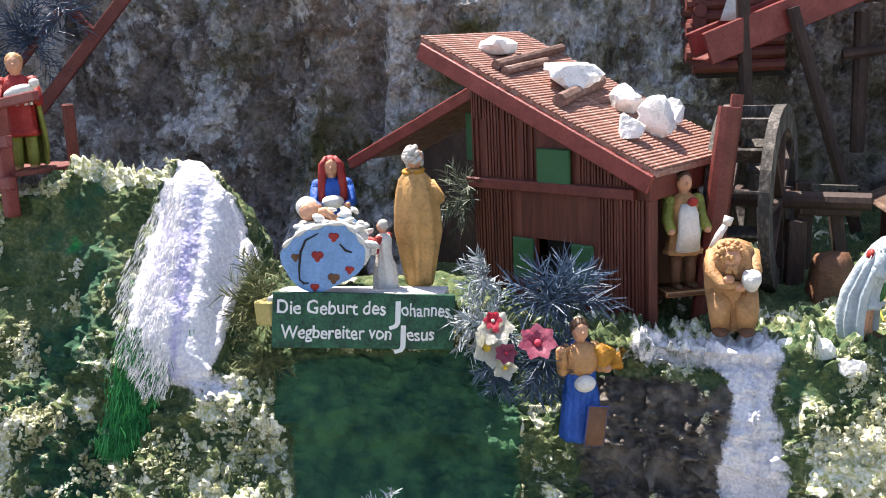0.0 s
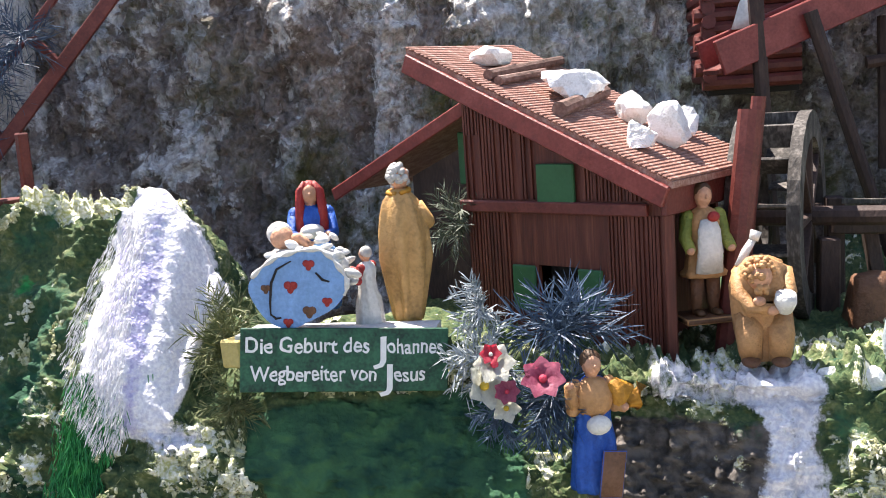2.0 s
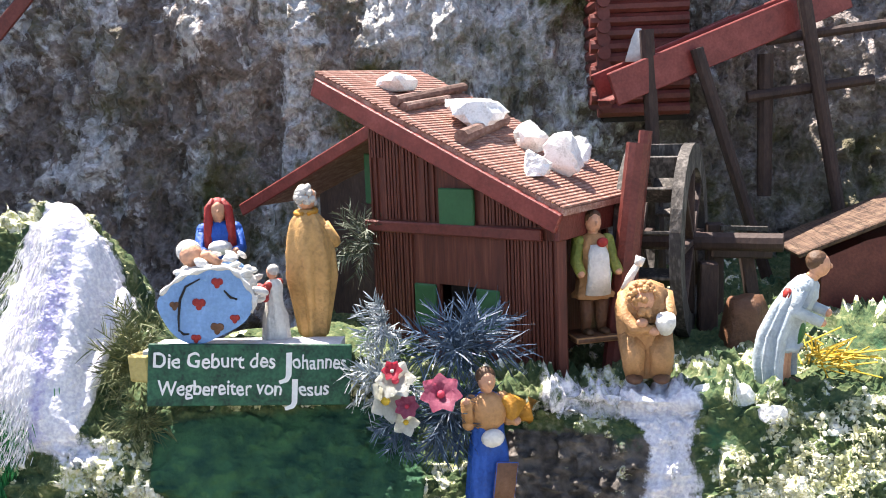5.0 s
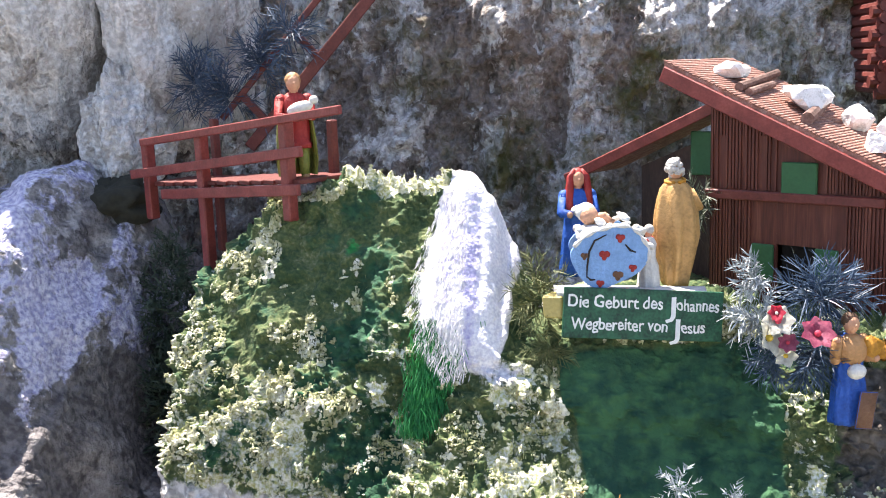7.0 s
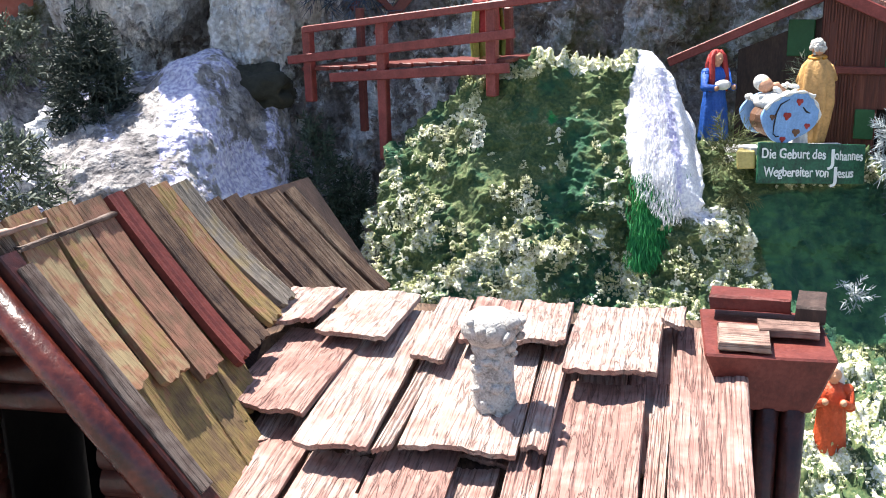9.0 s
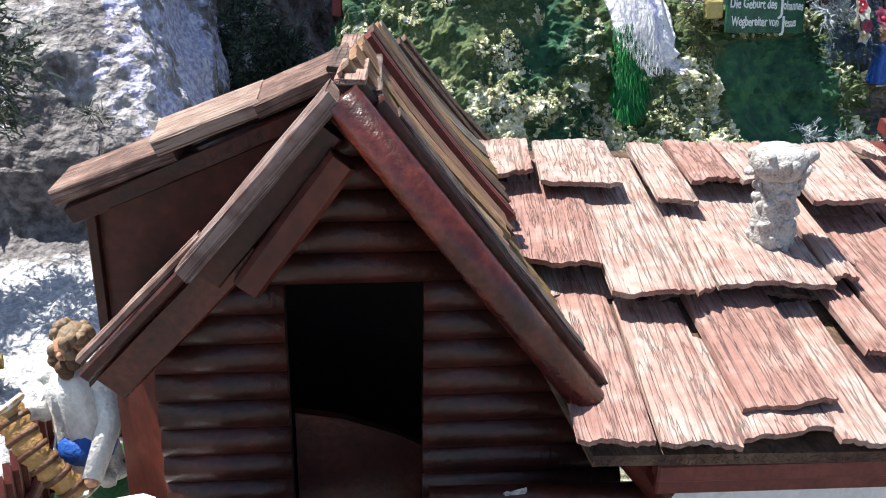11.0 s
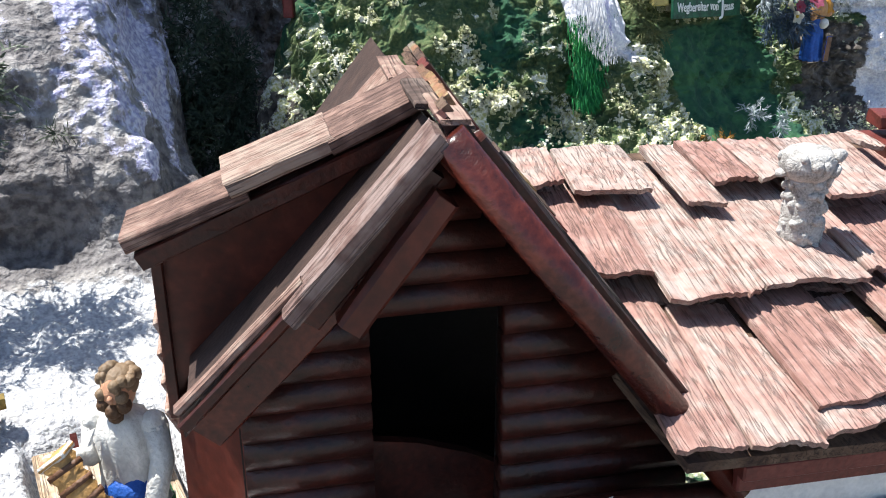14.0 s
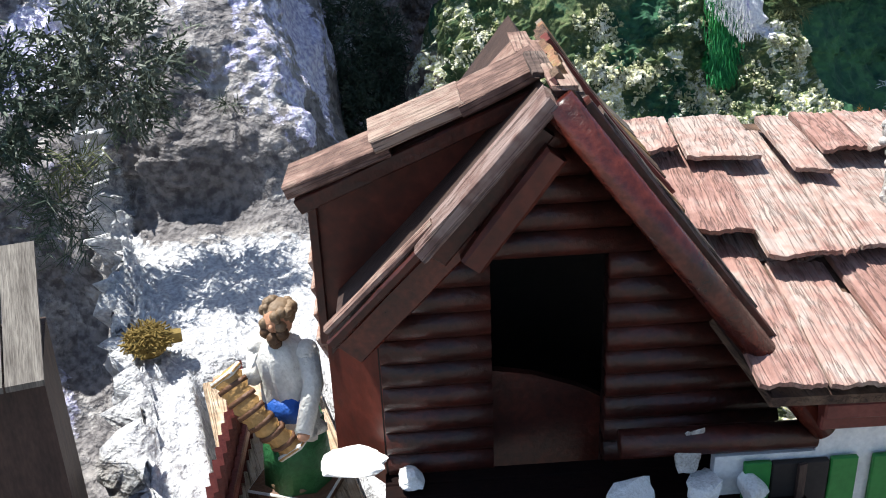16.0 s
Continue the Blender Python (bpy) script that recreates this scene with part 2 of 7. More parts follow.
def part(name, bm, material, parent, label="", shade=False):
    ob = new(name, mesh_of(bm, name, material, shade))
    if parent is not None:
        ob.parent = parent
    if label:
        tagged(ob, label)
    return ob


def thing(name, label, category, group="", kind="", at=None):
    ob = new(name)
    if at is not None:
        ob.matrix_basis = at
    return tagged(ob, label, category, group, kind)


def put(bm, geom, m, mat=0):
    vs = [v for v in geom if isinstance(v, bmesh.types.BMVert)]
    bmesh.ops.transform(bm, matrix=m, verts=vs)
    for f in {f for v in vs for f in v.link_faces}:
        f.material_index = mat
    return vs


def box(bm, m, sx, sy, sz, bevel=0.0, mat=0):
    """A box of that size, centred on the pose m, with bevelled edges."""
    vs = bmesh.ops.create_cube(bm, size=1)["verts"]
    bmesh.ops.transform(bm, matrix=m @ Matrix.Diagonal((sx, sy, sz, 1)), verts=vs)
    for f in {f for v in vs for f in v.link_faces}:
        f.material_index = mat
    if bevel:
        es = {e for v in vs for e in v.link_edges}
        bmesh.ops.bevel(bm, geom=list(es), offset=bevel, segments=1, affect="EDGES")


def bar_pose(a, b, up=(0, 0, 1)):
    """The pose at the middle of a-b whose x axis runs along it."""
    a, b = Vector(a), Vector(b)
    x = (b - a).normalized()
    y = Vector(up).cross(x)
    y = y.normalized() if y.length > 1e-4 else Vector((0, 1, 0))
    z = x.cross(y)
    m = Matrix((x, y, z)).transposed().to_4x4()
    m.translation = (a + b) / 2
    return m, (b - a).length


def beam(bm, a, b, w, h, bevel=0.0015, mat=0, up=(0, 0, 1)):
    m, l = bar_pose(a, b, up)
    box(bm, m, l, w, h, bevel, mat)


def pole(bm, a, b, r0, r1=None, n=12, mat=0):
    m, l = bar_pose(a, b)
    geom = bmesh.ops.create_cone(bm, cap_ends=True, segments=n, radius1=r0, radius2=r0 if r1 is None else r1, depth=l)["verts"]
    put(bm, geom, m @ pose(0, 0, 0, 0, 90, 0), mat)


def ball(bm, c, r, mat=0, rot=(0, 0, 0), n=14):
    r = r if isinstance(r, (tuple, list)) else (r, r, r)
    geom = bmesh.ops.create_uvsphere(bm, u_segments=n, v_segments=max(6, n * 2 // 3), radius=1)["verts"]
    put(bm, geom, pose(*c, *rot) @ Matrix.Diagonal((*r, 1)), mat)


def tube(bm, pts, radii, n=10, mat=0, folds=0, fold_depth=0.0, flat=1.0):
    """A tube through pts with a radius at each; folds: pleats round it."""
    rings = []
    for i, p in enumerate(pts):
        p = Vector(p)
        d = (Vector(pts[min(i + 1, len(pts) - 1)]) - Vector(pts[max(i - 1, 0)])).normalized()
        x = Vector((1, 0, 0)) if abs(d.x) < 0.9 else Vector((0, 1, 0))
        y = d.cross(x).normalized()
        x = y.cross(d).normalized()
        ring = []
        for k in range(n):
            a = 2 * math.pi * k / n
            r = radii[i] * (1 + fold_depth * math.sin(folds * a + 0.7 * i))
            ring.append(bm.verts.new(p + x * (r * math.cos(a)) + y * (r * math.sin(a) * flat)))
        rings.append(ring)
    fs = []
    for a, b in zip(rings, rings[1:]):
        for k in range(n):
            fs.append(bm.faces.new((a[k], a[(k + 1) % n], b[(k + 1) % n], b[k])))
    fs.append(bm.faces.new(rings[0][::-1]))
    fs.append(bm.faces.new(rings[-1]))
    for f in fs:
        f.material_index = mat


def spline(vals, n):
    """n values along a smooth curve through the rows of vals."""
    vals = np.asarray(vals, float)
    t = np.linspace(0, len(vals) - 1, n)
    i = np.clip(t.astype(int), 0, len(vals) - 2)
    f = (t - i).reshape(-1, *([1] * (vals.ndim - 1)))
    p0, p1, p2, p3 = vals[np.clip(i - 1, 0, None)], vals[i], vals[i + 1], vals[np.clip(i + 2, None, len(vals) - 1)]
    return 0.5 * (2 * p1 + (p2 - p0) * f + (2 * p0 - 5 * p1 + 4 * p2 - p3) * f * f + (3 * p1 - p0 - 3 * p2 + p3) * f ** 3)


def sheet(name, grid, material, attrs, parent=None, label="", category="", kind="structure"):
    """A mesh from a grid of points (nu, nv, 3), with smooth shading and float attributes."""
    nu, nv = grid.shape[:2]
    idx = np.arange(nu * nv).reshape(nu, nv)
    quads = np.stack([idx[:-1, :-1], idx[1:, :-1], idx[1:, 1:], idx[:-1, 1:]], -1).reshape(-1, 4)
    me = bpy.data.meshes.new(name)
    me.from_pydata(grid.reshape(-1, 3).tolist(), [], quads.tolist())
    me.materials.append(material)
    me.polygons.foreach_set("use_smooth", [True] * len(me.polygons))
    for key, vals in attrs.items():
        a = me.attributes.new(key, "FLOAT", "POINT")
        a.data.foreach_set("value", np.ascontiguousarray(vals, np.float32).ravel())
    ob = new(name, me)
    ob.parent = parent
    return tagged(ob, label, category, "", kind)


def grid_normals(g):
    n = np.cross(np.gradient(g, axis=0), np.gradient(g, axis=1))
    return n / np.maximum(np.linalg.norm(n, axis=-1, keepdims=True), 1e-9)


def loft(stations, nx, nv):
    """A grid from stations of (x, [(y, z), ...])."""
    xs = np.array([s[0] for s in stations])
    prof = np.array([spline(s[1], nv) for s in stations])
    x = np.linspace(xs[0], xs[-1], nx)
    pos = np.interp(x, xs, np.arange(len(xs)))
    i = np.clip(pos.astype(int), 0, len(xs) - 2)
    f = (pos - i)[:, None, None]
    f = f * f * (3 - 2 * f)
    yz = prof[i] * (1 - f) + prof[i + 1] * f
    return np.concatenate([np.broadcast_to(x[:, None, None], (nx, nv, 1)), yz], -1)


# ---- ground, rocks and hill ----
bm = bmesh.new()
bmesh.ops.create_grid(bm, x_segments=8, y_segments=8, size=400)
ground = part("ground", bm, GROUND, None)
tagged(ground, "grey gravel ground round the display", "ground", "", "structure")


def back_wall():
    nx, nz = 740, 400
    x, z = np.meshgrid(np.linspace(-2.5, 1.5, nx), np.linspace(0.0, 2.3, nz), indexing="ij")
    y = 1.98 + 0.32 * (z - 1.5) - 0.18 * smooth(0.25, 0.9, x) - 0.1 * smooth(-0.9, -1.6, x)
    g = np.stack([x, y, z], -1)
    p = g.reshape(-1, 3)
    big = fbm(p * (1, 1, 0.7), 2.6, 4, 3).reshape(nx, nz)
    mid = fbm(p * (1, 1, 0.45), 11, 4, 9).reshape(nx, nz)
    rough = np.abs(fbm(p * (1.5, 1, 0.7), 34, 4, 5)).reshape(nx, nz)
    g[..., 1] -= 0.16 * big + 0.07 * mid - 0.06 * rough + 0.02 * fbm(p, 75, 3, 17).reshape(nx, nz)
    streak = fbm(p * (1, 1, 0.16), 13, 4, 21).reshape(nx, nz)
    curtain = np.exp(-((x - 0.12) / 0.16) ** 2) * smooth(1.42, 1.6, z)
    g[..., 1] -= curtain * 0.035 * np.abs(fbm(p * (1, 0, 0.12), 26, 2, 31)).reshape(nx, nz)
    pale = 0.52 + 0.36 * streak + 0.34 * mid + 0.3 * rough - 0.1 + 0.4 * curtain - 0.3 * smooth(0.3, 0.5, x)
    return sheet("wall_back", g, ROCK_WALL, {
        "pale": pale, "green": 0.36 + 0.3 * fbm(p, 3.2, 3, 41).reshape(nx, nz) + 0.12 * smooth(0.3, 0.6, x) * smooth(1.6, 1.3, z),
        "blue": 0.22 + 0.38 * fbm(p * (1, 1, 0.3), 5, 3, 51).reshape(nx, nz) - 0.15 * smooth(0.3, 0.5, x)},
        None, "rough grey brown rock face with white and bluish paint streaks", "rock wall")


back_wall()


# the stream over the hill: heights, and its left and right edges there
FALL_Z = (1.10, 1.15, 1.205, 1.255, 1.30, 1.36)
FALL_L = (-0.338, -0.378, -0.390, -0.382, -0.370, -0.352)
FALL_R = (-0.300, -0.270, -0.264, -0.266, -0.282, -0.306)


def hill():
    st = [
        (-0.86, [(1.62, 0.72), (1.55, 0.75), (1.50, 0.72), (1.45, 0.68), (1.40, 0.62), (1.38, 0.40)]),
        (-0.825, [(1.52, 1.00), (1.42, 1.05), (1.34, 1.00), (1.27, 0.94), (1.24, 0.84), (1.23, 0.45)]),
        (-0.77, [(1.50, 1.12), (1.38, 1.19), (1.28, 1.11), (1.20, 1.01), (1.15, 0.90), (1.13, 0.45)]),
        (-0.70, [(1.48, 1.20), (1.36, 1.265), (1.275, 1.18), (1.20, 1.06), (1.13, 0.92), (1.09, 0.45)]),
        (-0.62, [(1.46, 1.25), (1.34, 1.325), (1.285, 1.25), (1.21, 1.12), (1.12, 0.95), (1.05, 0.45)]),
        (-0.50, [(1.45, 1.28), (1.33, 1.352), (1.275, 1.26), (1.195, 1.12), (1.10, 0.95), (1.00, 0.45)]),
        (-0.42, [(1.45, 1.27), (1.32, 1.338), (1.26, 1.26), (1.16, 1.13), (1.08, 0.95), (0.52, 0.62)]),
        (-0.335, [(1.45, 1.27), (1.305, 1.357), (1.225, 1.28), (1.155, 1.18), (1.06, 1.00), (0.52, 0.62)]),
        (-0.305, [(1.45, 1.24), (1.30, 1.325), (1.225, 1.26), (1.155, 1.165), (1.06, 1.00), (0.52, 0.62)]),
        (-0.275, [(1.44, 1.18), (1.30, 1.255), (1.228, 1.215), (1.158, 1.14), (1.065, 0.995), (0.52, 0.62)]),
        (-0.245, [(1.44, 1.15), (1.30, 1.195), (1.22, 1.17), (1.15, 1.11), (1.07, 0.985), (0.52, 0.62)]),
        (-0.20, [(1.44, 1.16), (1.30, 1.175), (1.20, 1.15), (1.14, 1.08), (1.07, 0.97), (0.52, 0.62)]),
        (0.00, [(1.60, 1.16), (1.30, 1.17), (1.22, 1.14), (1.17, 1.05), (1.10, 0.95), (0.52, 0.62)]),
        (0.12, [(1.70, 1.15), (1.35, 1.15), (1.24, 1.10), (1.17, 1.03), (1.11, 0.94), (0.52, 0.62)]),
        (0.20, [(1.80, 1.15), (1.27, 1.145), (1.22, 1.12), (1.18, 1.02), (1.12, 0.92), (0.52, 0.62)]),
        (0.36, [(1.85, 1.16), (1.24, 1.15), (1.185, 1.12), (1.16, 1.02), (1.12, 0.92), (0.52, 0.62)]),
        (0.44, [(1.85, 1.17), (1.25, 1.155), (1.16, 1.13), (1.10, 1.04), (1.04, 0.92), (0.52, 0.62)]),
        (0.56, [(1.85, 1.18), (1.28, 1.15), (1.15, 1.12), (1.05, 1.05), (0.98, 0.93), (0.52, 0.62)]),
        (0.90, [(1.85, 1.25), (1.40, 1.18), (1.20, 1.12), (1.05, 1.05), (0.95, 0.93), (0.52, 0.62)]),
        (1.60, [(1.80, 1.35), (1.40, 1.25), (1.20, 1.15), (1.05, 1.05), (0.95, 0.93), (0.52, 0.62)]),
    ]
    nx, nv = 780, 460
    g = loft(st, nx, nv)
    x, y, z = g[..., 0], g[..., 1], g[..., 2]
    p = g.reshape(-1, 3)
    r = lambda a: a.reshape(nx, nv)  # noqa: E731
    wob = r(fbm(p, 14, 3, 61))
    # the stream over the hill, from the rim down to its foot, and the one below the mill
    left = np.interp(z, FALL_Z, FALL_L) + 0.01 * wob
    right = np.interp(z, FALL_Z, FALL_R) + 0.007 * wob
    fall = smooth(-0.012, 0.006, x - left) * smooth(0.012, -0.004, x - right) * smooth(1.10, 1.125, z) * smooth(1.36, 1.30, y)
    foam = smooth(0.07, 0.0, np.hypot(x + 0.275, (z - 1.105) * 1.6)) * (y < 1.3)
    xc2 = 0.36 + 0.02 * wob + 0.06 * np.clip(1.05 - z, 0, 1)
    fall2 = (0.66 + 0.3 * r(fbm(p * (1, 0.4, 0.4), 30, 3, 64))) * smooth(1.3, 0.5, np.abs(x - xc2) / (0.032 + 0.08 * np.clip(1.1 - z, 0, 0.3))) * smooth(1.2, 1.13, z) * smooth(1.24, 1.2, y)
    lip = smooth(0.2, 0.24, x) * smooth(0.42, 0.36, x) * smooth(1.105, 1.125, z) * smooth(1.26, 1.22, y)
    dark = (0.8 + 0.25 * wob) * smooth(-0.205, -0.165, x - 0.35 * (1.05 - z) + 0.02 * wob) * smooth(0.13, 0.06, x) * smooth(1.15, 1.11, z) * smooth(0.88, 0.93, z + 0.03 * wob)
    lush = smooth(0.035, 0.0, np.abs(x + 0.365 + 0.25 * (1.12 - z))) * smooth(1.03, 1.06, z) * smooth(1.19, 1.14, z)
    lush = np.maximum(lush, 0.62 * smooth(0.03, 0.0, np.hypot(x + 0.505, z - 1.255)))
    rock = smooth(0.10, 0.2, x + 0.03 * wob) * smooth(0.42, 0.36, x) * smooth(1.12, 1.09, z)
    rock = np.maximum(rock, smooth(-0.79, -0.815, x))
    foot = smooth(0.96, 0.91, z + 0.03 * wob) * smooth(-0.42, -0.52, x)
    calm = 1 - np.clip(0.6 * foot + fall + 0.75 * fall2 + 0.75 * dark + 0.4 * lush, 0, 1)
    # clumps of moss and crumbs of plaster
    lump = np.maximum(r(fbm(p, 45, 3, 71)), -0.1)
    crumb = np.maximum(r(fbm(p, 120, 3, 81)), 0)
    patch = smooth(-0.15, 0.35, r(fbm(p, 9, 2, 91)) + 0.6 * smooth(1.2, 1.0, z) + 0.5 * smooth(1.32, 1.35, z))
    n = grid_normals(g)
    n *= np.where(n[..., 1:2] > 0, -1, 1) if n[nx // 2, nv // 2, 1] > 0 else 1
    stream = np.abs(r(fbm(p * (1, 0.15, 0.15), 110, 3, 95)))
    d = 0.018 * wob * (1 - 0.85 * fall) + calm * (0.024 * lump + (0.35 + 0.65 * patch) * 0.034 * crumb) + 0.0035 * stream * fall + 0.006 * stream * fall2 + 0.004 * r(fbm(p, 60, 3, 97)) + 0.006 * fall
    g += n * d[..., None]
    spots = r(fbm(p, 30, 3, 101))
    # cream crumb colour, plus sun highlights painted on the lumps and rim
    pale = 0.09 + 0.26 * patch + 0.5 * spots + 0.25 * np.maximum(lump, 0) + 0.12 * smooth(1.16, 1.0, z) - 0.4 * smooth(0.9, 0.5, calm) + 0.25 * smooth(1.325, 1.35, z)
    # less pale on the rock below the mill, painting the shade there
    pale = pale - 0.22 * rock * smooth(0.05, 0.15, x) + 0.3 * smooth(0.40, 0.5, x) * smooth(1.12, 1.0, z) + 0.55 * foot
    return sheet("hill", g, HILL, {"foot": 0.72 * foot, "lilac": fall * (0.3 + 0.5 * r(fbm(p * (1, 0.12, 0.12), 40, 3, 93)) + 0.3 * smooth(0.025, 0.0, np.abs(x - (left + right) / 2 - 0.006))) + 0.5 * fall2 * r(fbm(p * (1, 0.15, 0.15), 50, 3, 96)), "teal": 0.31 + 0.4 * r(fbm(p, 9, 3, 103)) + 0.2 * smooth(0.12, 0.02, np.abs(x + 0.5)) - 0.3 * foot, "fall": np.clip(fall + fall2 + 0.5 * lip + 0.55 * foam, 0, 1) * 1.1, "dark": dark, "lush": lush, "rock": rock * 0.75, "pale": pale},
                 None, "mossy green plaster hill with painted white waterfalls", "hill")


hill()


def mound():
    st = [
        (-2.9, [(2.1, 1.60), (1.9, 1.45), (1.7, 1.2), (1.5, 1.0), (1.2, 0.7), (0.2, 0.5)]),
        (-1.85, [(2.0, 1.38), (1.80, 1.33), (1.62, 1.15), (1.45, 0.95), (1.2, 0.7), (0.2, 0.5)]),
        (-1.62, [(1.9, 1.40), (1.75, 1.36), (1.55, 1.15), (1.40, 0.95), (1.25, 0.55), (0.2, 0.2)]),
        (-1.52, [(1.8, 1.30), (1.65, 1.22), (1.50, 1.05), (1.38, 0.90), (1.25, 0.55), (0.2, 0.2)]),
        (-1.46, [(1.75, 1.26), (1.62, 1.20), (1.46, 1.05), (1.33, 0.88), (1.22, 0.55), (0.2, 0.2)]),
        (-1.41, [(1.72, 1.28), (1.55, 1.25), (1.33, 1.19), (1.22, 1.07), (1.08, 0.905), (0.2, 0.84)]),
        (-1.30, [(1.70, 1.32), (1.52, 1.29), (1.27, 1.20), (1.16, 1.05), (1.06, 0.905), (0.2, 0.85)]),
        (-1.13, [(1.70, 1.36), (1.50, 1.345), (1.30, 1.24), (1.14, 1.06), (0.99, 0.90), (0.2, 0.85)]),
        (-1.02, [(1.70, 1.30), (1.56, 1.25), (1.42, 1.10), (1.22, 0.96), (0.97, 0.88), (0.2, 0.85)]),
        (-0.94, [(1.80, 1.10), (1.68, 1.00), (1.55, 0.88), (1.42, 0.80), (1.2, 0.75), (0.2, 0.75)]),
        (-0.86, [(1.95, 0.95), (1.80, 0.85), (1.65, 0.78), (1.50, 0.72), (1.3, 0.66), (0.2, 0.60)]),
        (-0.70, [(1.95, 0.95), (1.80, 0.85), (1.65, 0.78), (1.50, 0.72), (1.3, 0.66), (0.2, 0.60)]),
    ]
    nx, nv = 460, 420
    g = loft(st, nx, nv)
    x, y, z = (g[..., i].copy() for i in range(3))
    p = g.reshape(-1, 3)
    r = lambda a: a.reshape(nx, nv)  # noqa: E731
    n = grid_normals(g)
    n *= np.where(n[..., 2:3] < 0, -1, 1)
    wob = r(fbm(p, 8, 4, 111))
    flat = smooth(0.93, 0.90, z) * smooth(-1.45, -1.4, x) * smooth(-0.98, -1.03, x)
    rim = np.exp(-((x + 1.41) / 0.035) ** 2)
    g += n * (0.03 * wob * (1 - 0.7 * flat) + 0.012 * r(fbm(p, 36, 4, 121)) + (0.008 * flat + 0.075 * rim) * np.maximum(r(fbm(p, 55, 3, 131)), -0.25))[..., None]
    g[..., 2] -= 0.05 * smooth(-1.345, -1.33, x) * smooth(-1.18, -1.2, x) * smooth(0.36, 0.38, y) * smooth(0.78, 0.75, y)
    streak = r(fbm(p * (1, 0.3, 0.3), 24, 4, 141))
    drop = np.clip(1.33 - z, 0, 0.4)
    water = smooth(1.25, 0.5, np.abs(x + 1.165 - 0.42 * drop + 0.03 * wob) / (0.035 + 0.26 * drop))
    water = np.maximum(water, smooth(1.3, 0.5, np.abs(x + 1.42 + 0.35 * drop + 0.03 * wob) / (0.03 + 0.2 * drop)))
    blue = 0.33 + 0.3 * water + 0.46 * streak + 0.2 * wob - 0.5 * flat - 0.35 * smooth(1.1, 0.98, z) + 0.1 * smooth(1.2, 1.3, z)
    rock = 0.5 - 0.1 * water + 0.36 * r(fbm(p, 6, 4, 151)) + 0.22 * smooth(1.14, 1.0, z) - 0.5 * flat - 0.4 * rim
    pale = np.clip(0.70 * flat + 0.75 * rim * smooth(0.85, 0.9, z), 0, 1) + 0.12 * r(fbm(p, 22, 3, 161))
    return sheet("mound", g, MOUND, {"blue": blue, "rock": rock, "pale": pale}, None, "grey rock mound with bluish white painted water", "rock")


mound()


def boulder(name, c, rad, material, seed, label, amp=0.25, freq=1.6, nu=150, nv=100, squash=1.0):
    u, v = np.meshgrid(np.linspace(0, 2 * np.pi, nu), np.linspace(0.02, np.pi - 0.02, nv), indexing="ij")
    d = np.stack([np.sin(v) * np.cos(u), np.sin(v) * np.sin(u), np.cos(v)], -1)
    p = d.reshape(-1, 3)
    k = 1 + (amp * fbm(p, freq, 4, seed) + 0.07 * fbm(p * (1, 1, 0.5), 9, 4, seed + 3) - 0.13 * np.abs(fbm(p * (1, 1, 0.3), 11, 4, seed + 5))).reshape(nu, nv)
    g = np.asarray(c) + d * k[..., None] * np.asarray(rad)
    pp = g.reshape(-1, 3)
    return sheet(name, g, material, {
        "pale": (0.5 + 0.42 * fbm(pp * (1, 1, 0.25), 10, 4, seed + 9) + 0.3 * np.abs(fbm(pp * (1, 1, 0.3), 26, 3, seed + 19))).reshape(nu, nv),
        "green": (0.2 + 0.3 * fbm(pp, 5, 3, seed + 11)).reshape(nu, nv),
        "rock": (0.33 + 0.36 * fbm(pp, 6, 4, seed + 13)).reshape(nu, nv),
        "blue": (0.25 + 0.3 * fbm(pp, 7, 3, seed + 15)).reshape(nu, nv)}, None, label, "rock")


BOULDER = layered(surf("beige_grey_rock", [(0.27, 0.25, 0.23), (0.42, 0.395, 0.37), (0.54, 0.52, 0.495), (0.68, 0.665, 0.65)], 14, 0.9, 1.0, fine=8, dist=0.012, spread=0.19), "beige_grey_boulder", [
    ("rock", [(0.2, 0.185, 0.17), (0.32, 0.3, 0.28)], 22, 0.08),
    ("pale", [(0.5, 0.49, 0.48), (0.78, 0.77, 0.76)], 40, 0.05)])
boulder("rock", (-1.275, 1.84, 1.74), (0.20, 0.30, 0.38), BOULDER, 5, "large beige grey rock above the bridge", 0.14)
boulder("rock", (-1.43, 1.83, 1.66), (0.075, 0.22, 0.32), MOUND, 35, "blue-grey rock slab beside the pink chapel", 0.12, 2.0)
boulder("rock", (-1.0, 1.86, 1.70), (0.155, 0.22, 0.34), BOULDER, 15, "pale streaked rock beside the bridge", 0.2, 2.2)
boulder("rock", (-1.055, 1.68, 1.41), (0.075, 0.09, 0.13), BOULDER, 25, "white streaked rock under the bridge end", 0.45, 2.4)
# an added dark lump in place of a hollow: the cave's shade is its colour
boulder("rock", (-1.05, 1.60, 1.285), (0.085, 0.06, 0.05), CAVE_SHADE, 28, "added dark lump painted as the shaded hollow under the white rock", 0.4, 2.2, 70, 40)

# ---- the mill house ----
MD = Vector((0.8387, -0.5446, 0))      # along its front wall
MN = Vector((0.5446, 0.8387, 0))       # into the house
M0 = Vector((0.13, 1.34, 0))


def mp(s, d, z):
    return M0 + MD * s + MN * d + Vector((0, 0, z))


def roof_z(s):
    return 1.508 - 0.454 * (s + 0.19)


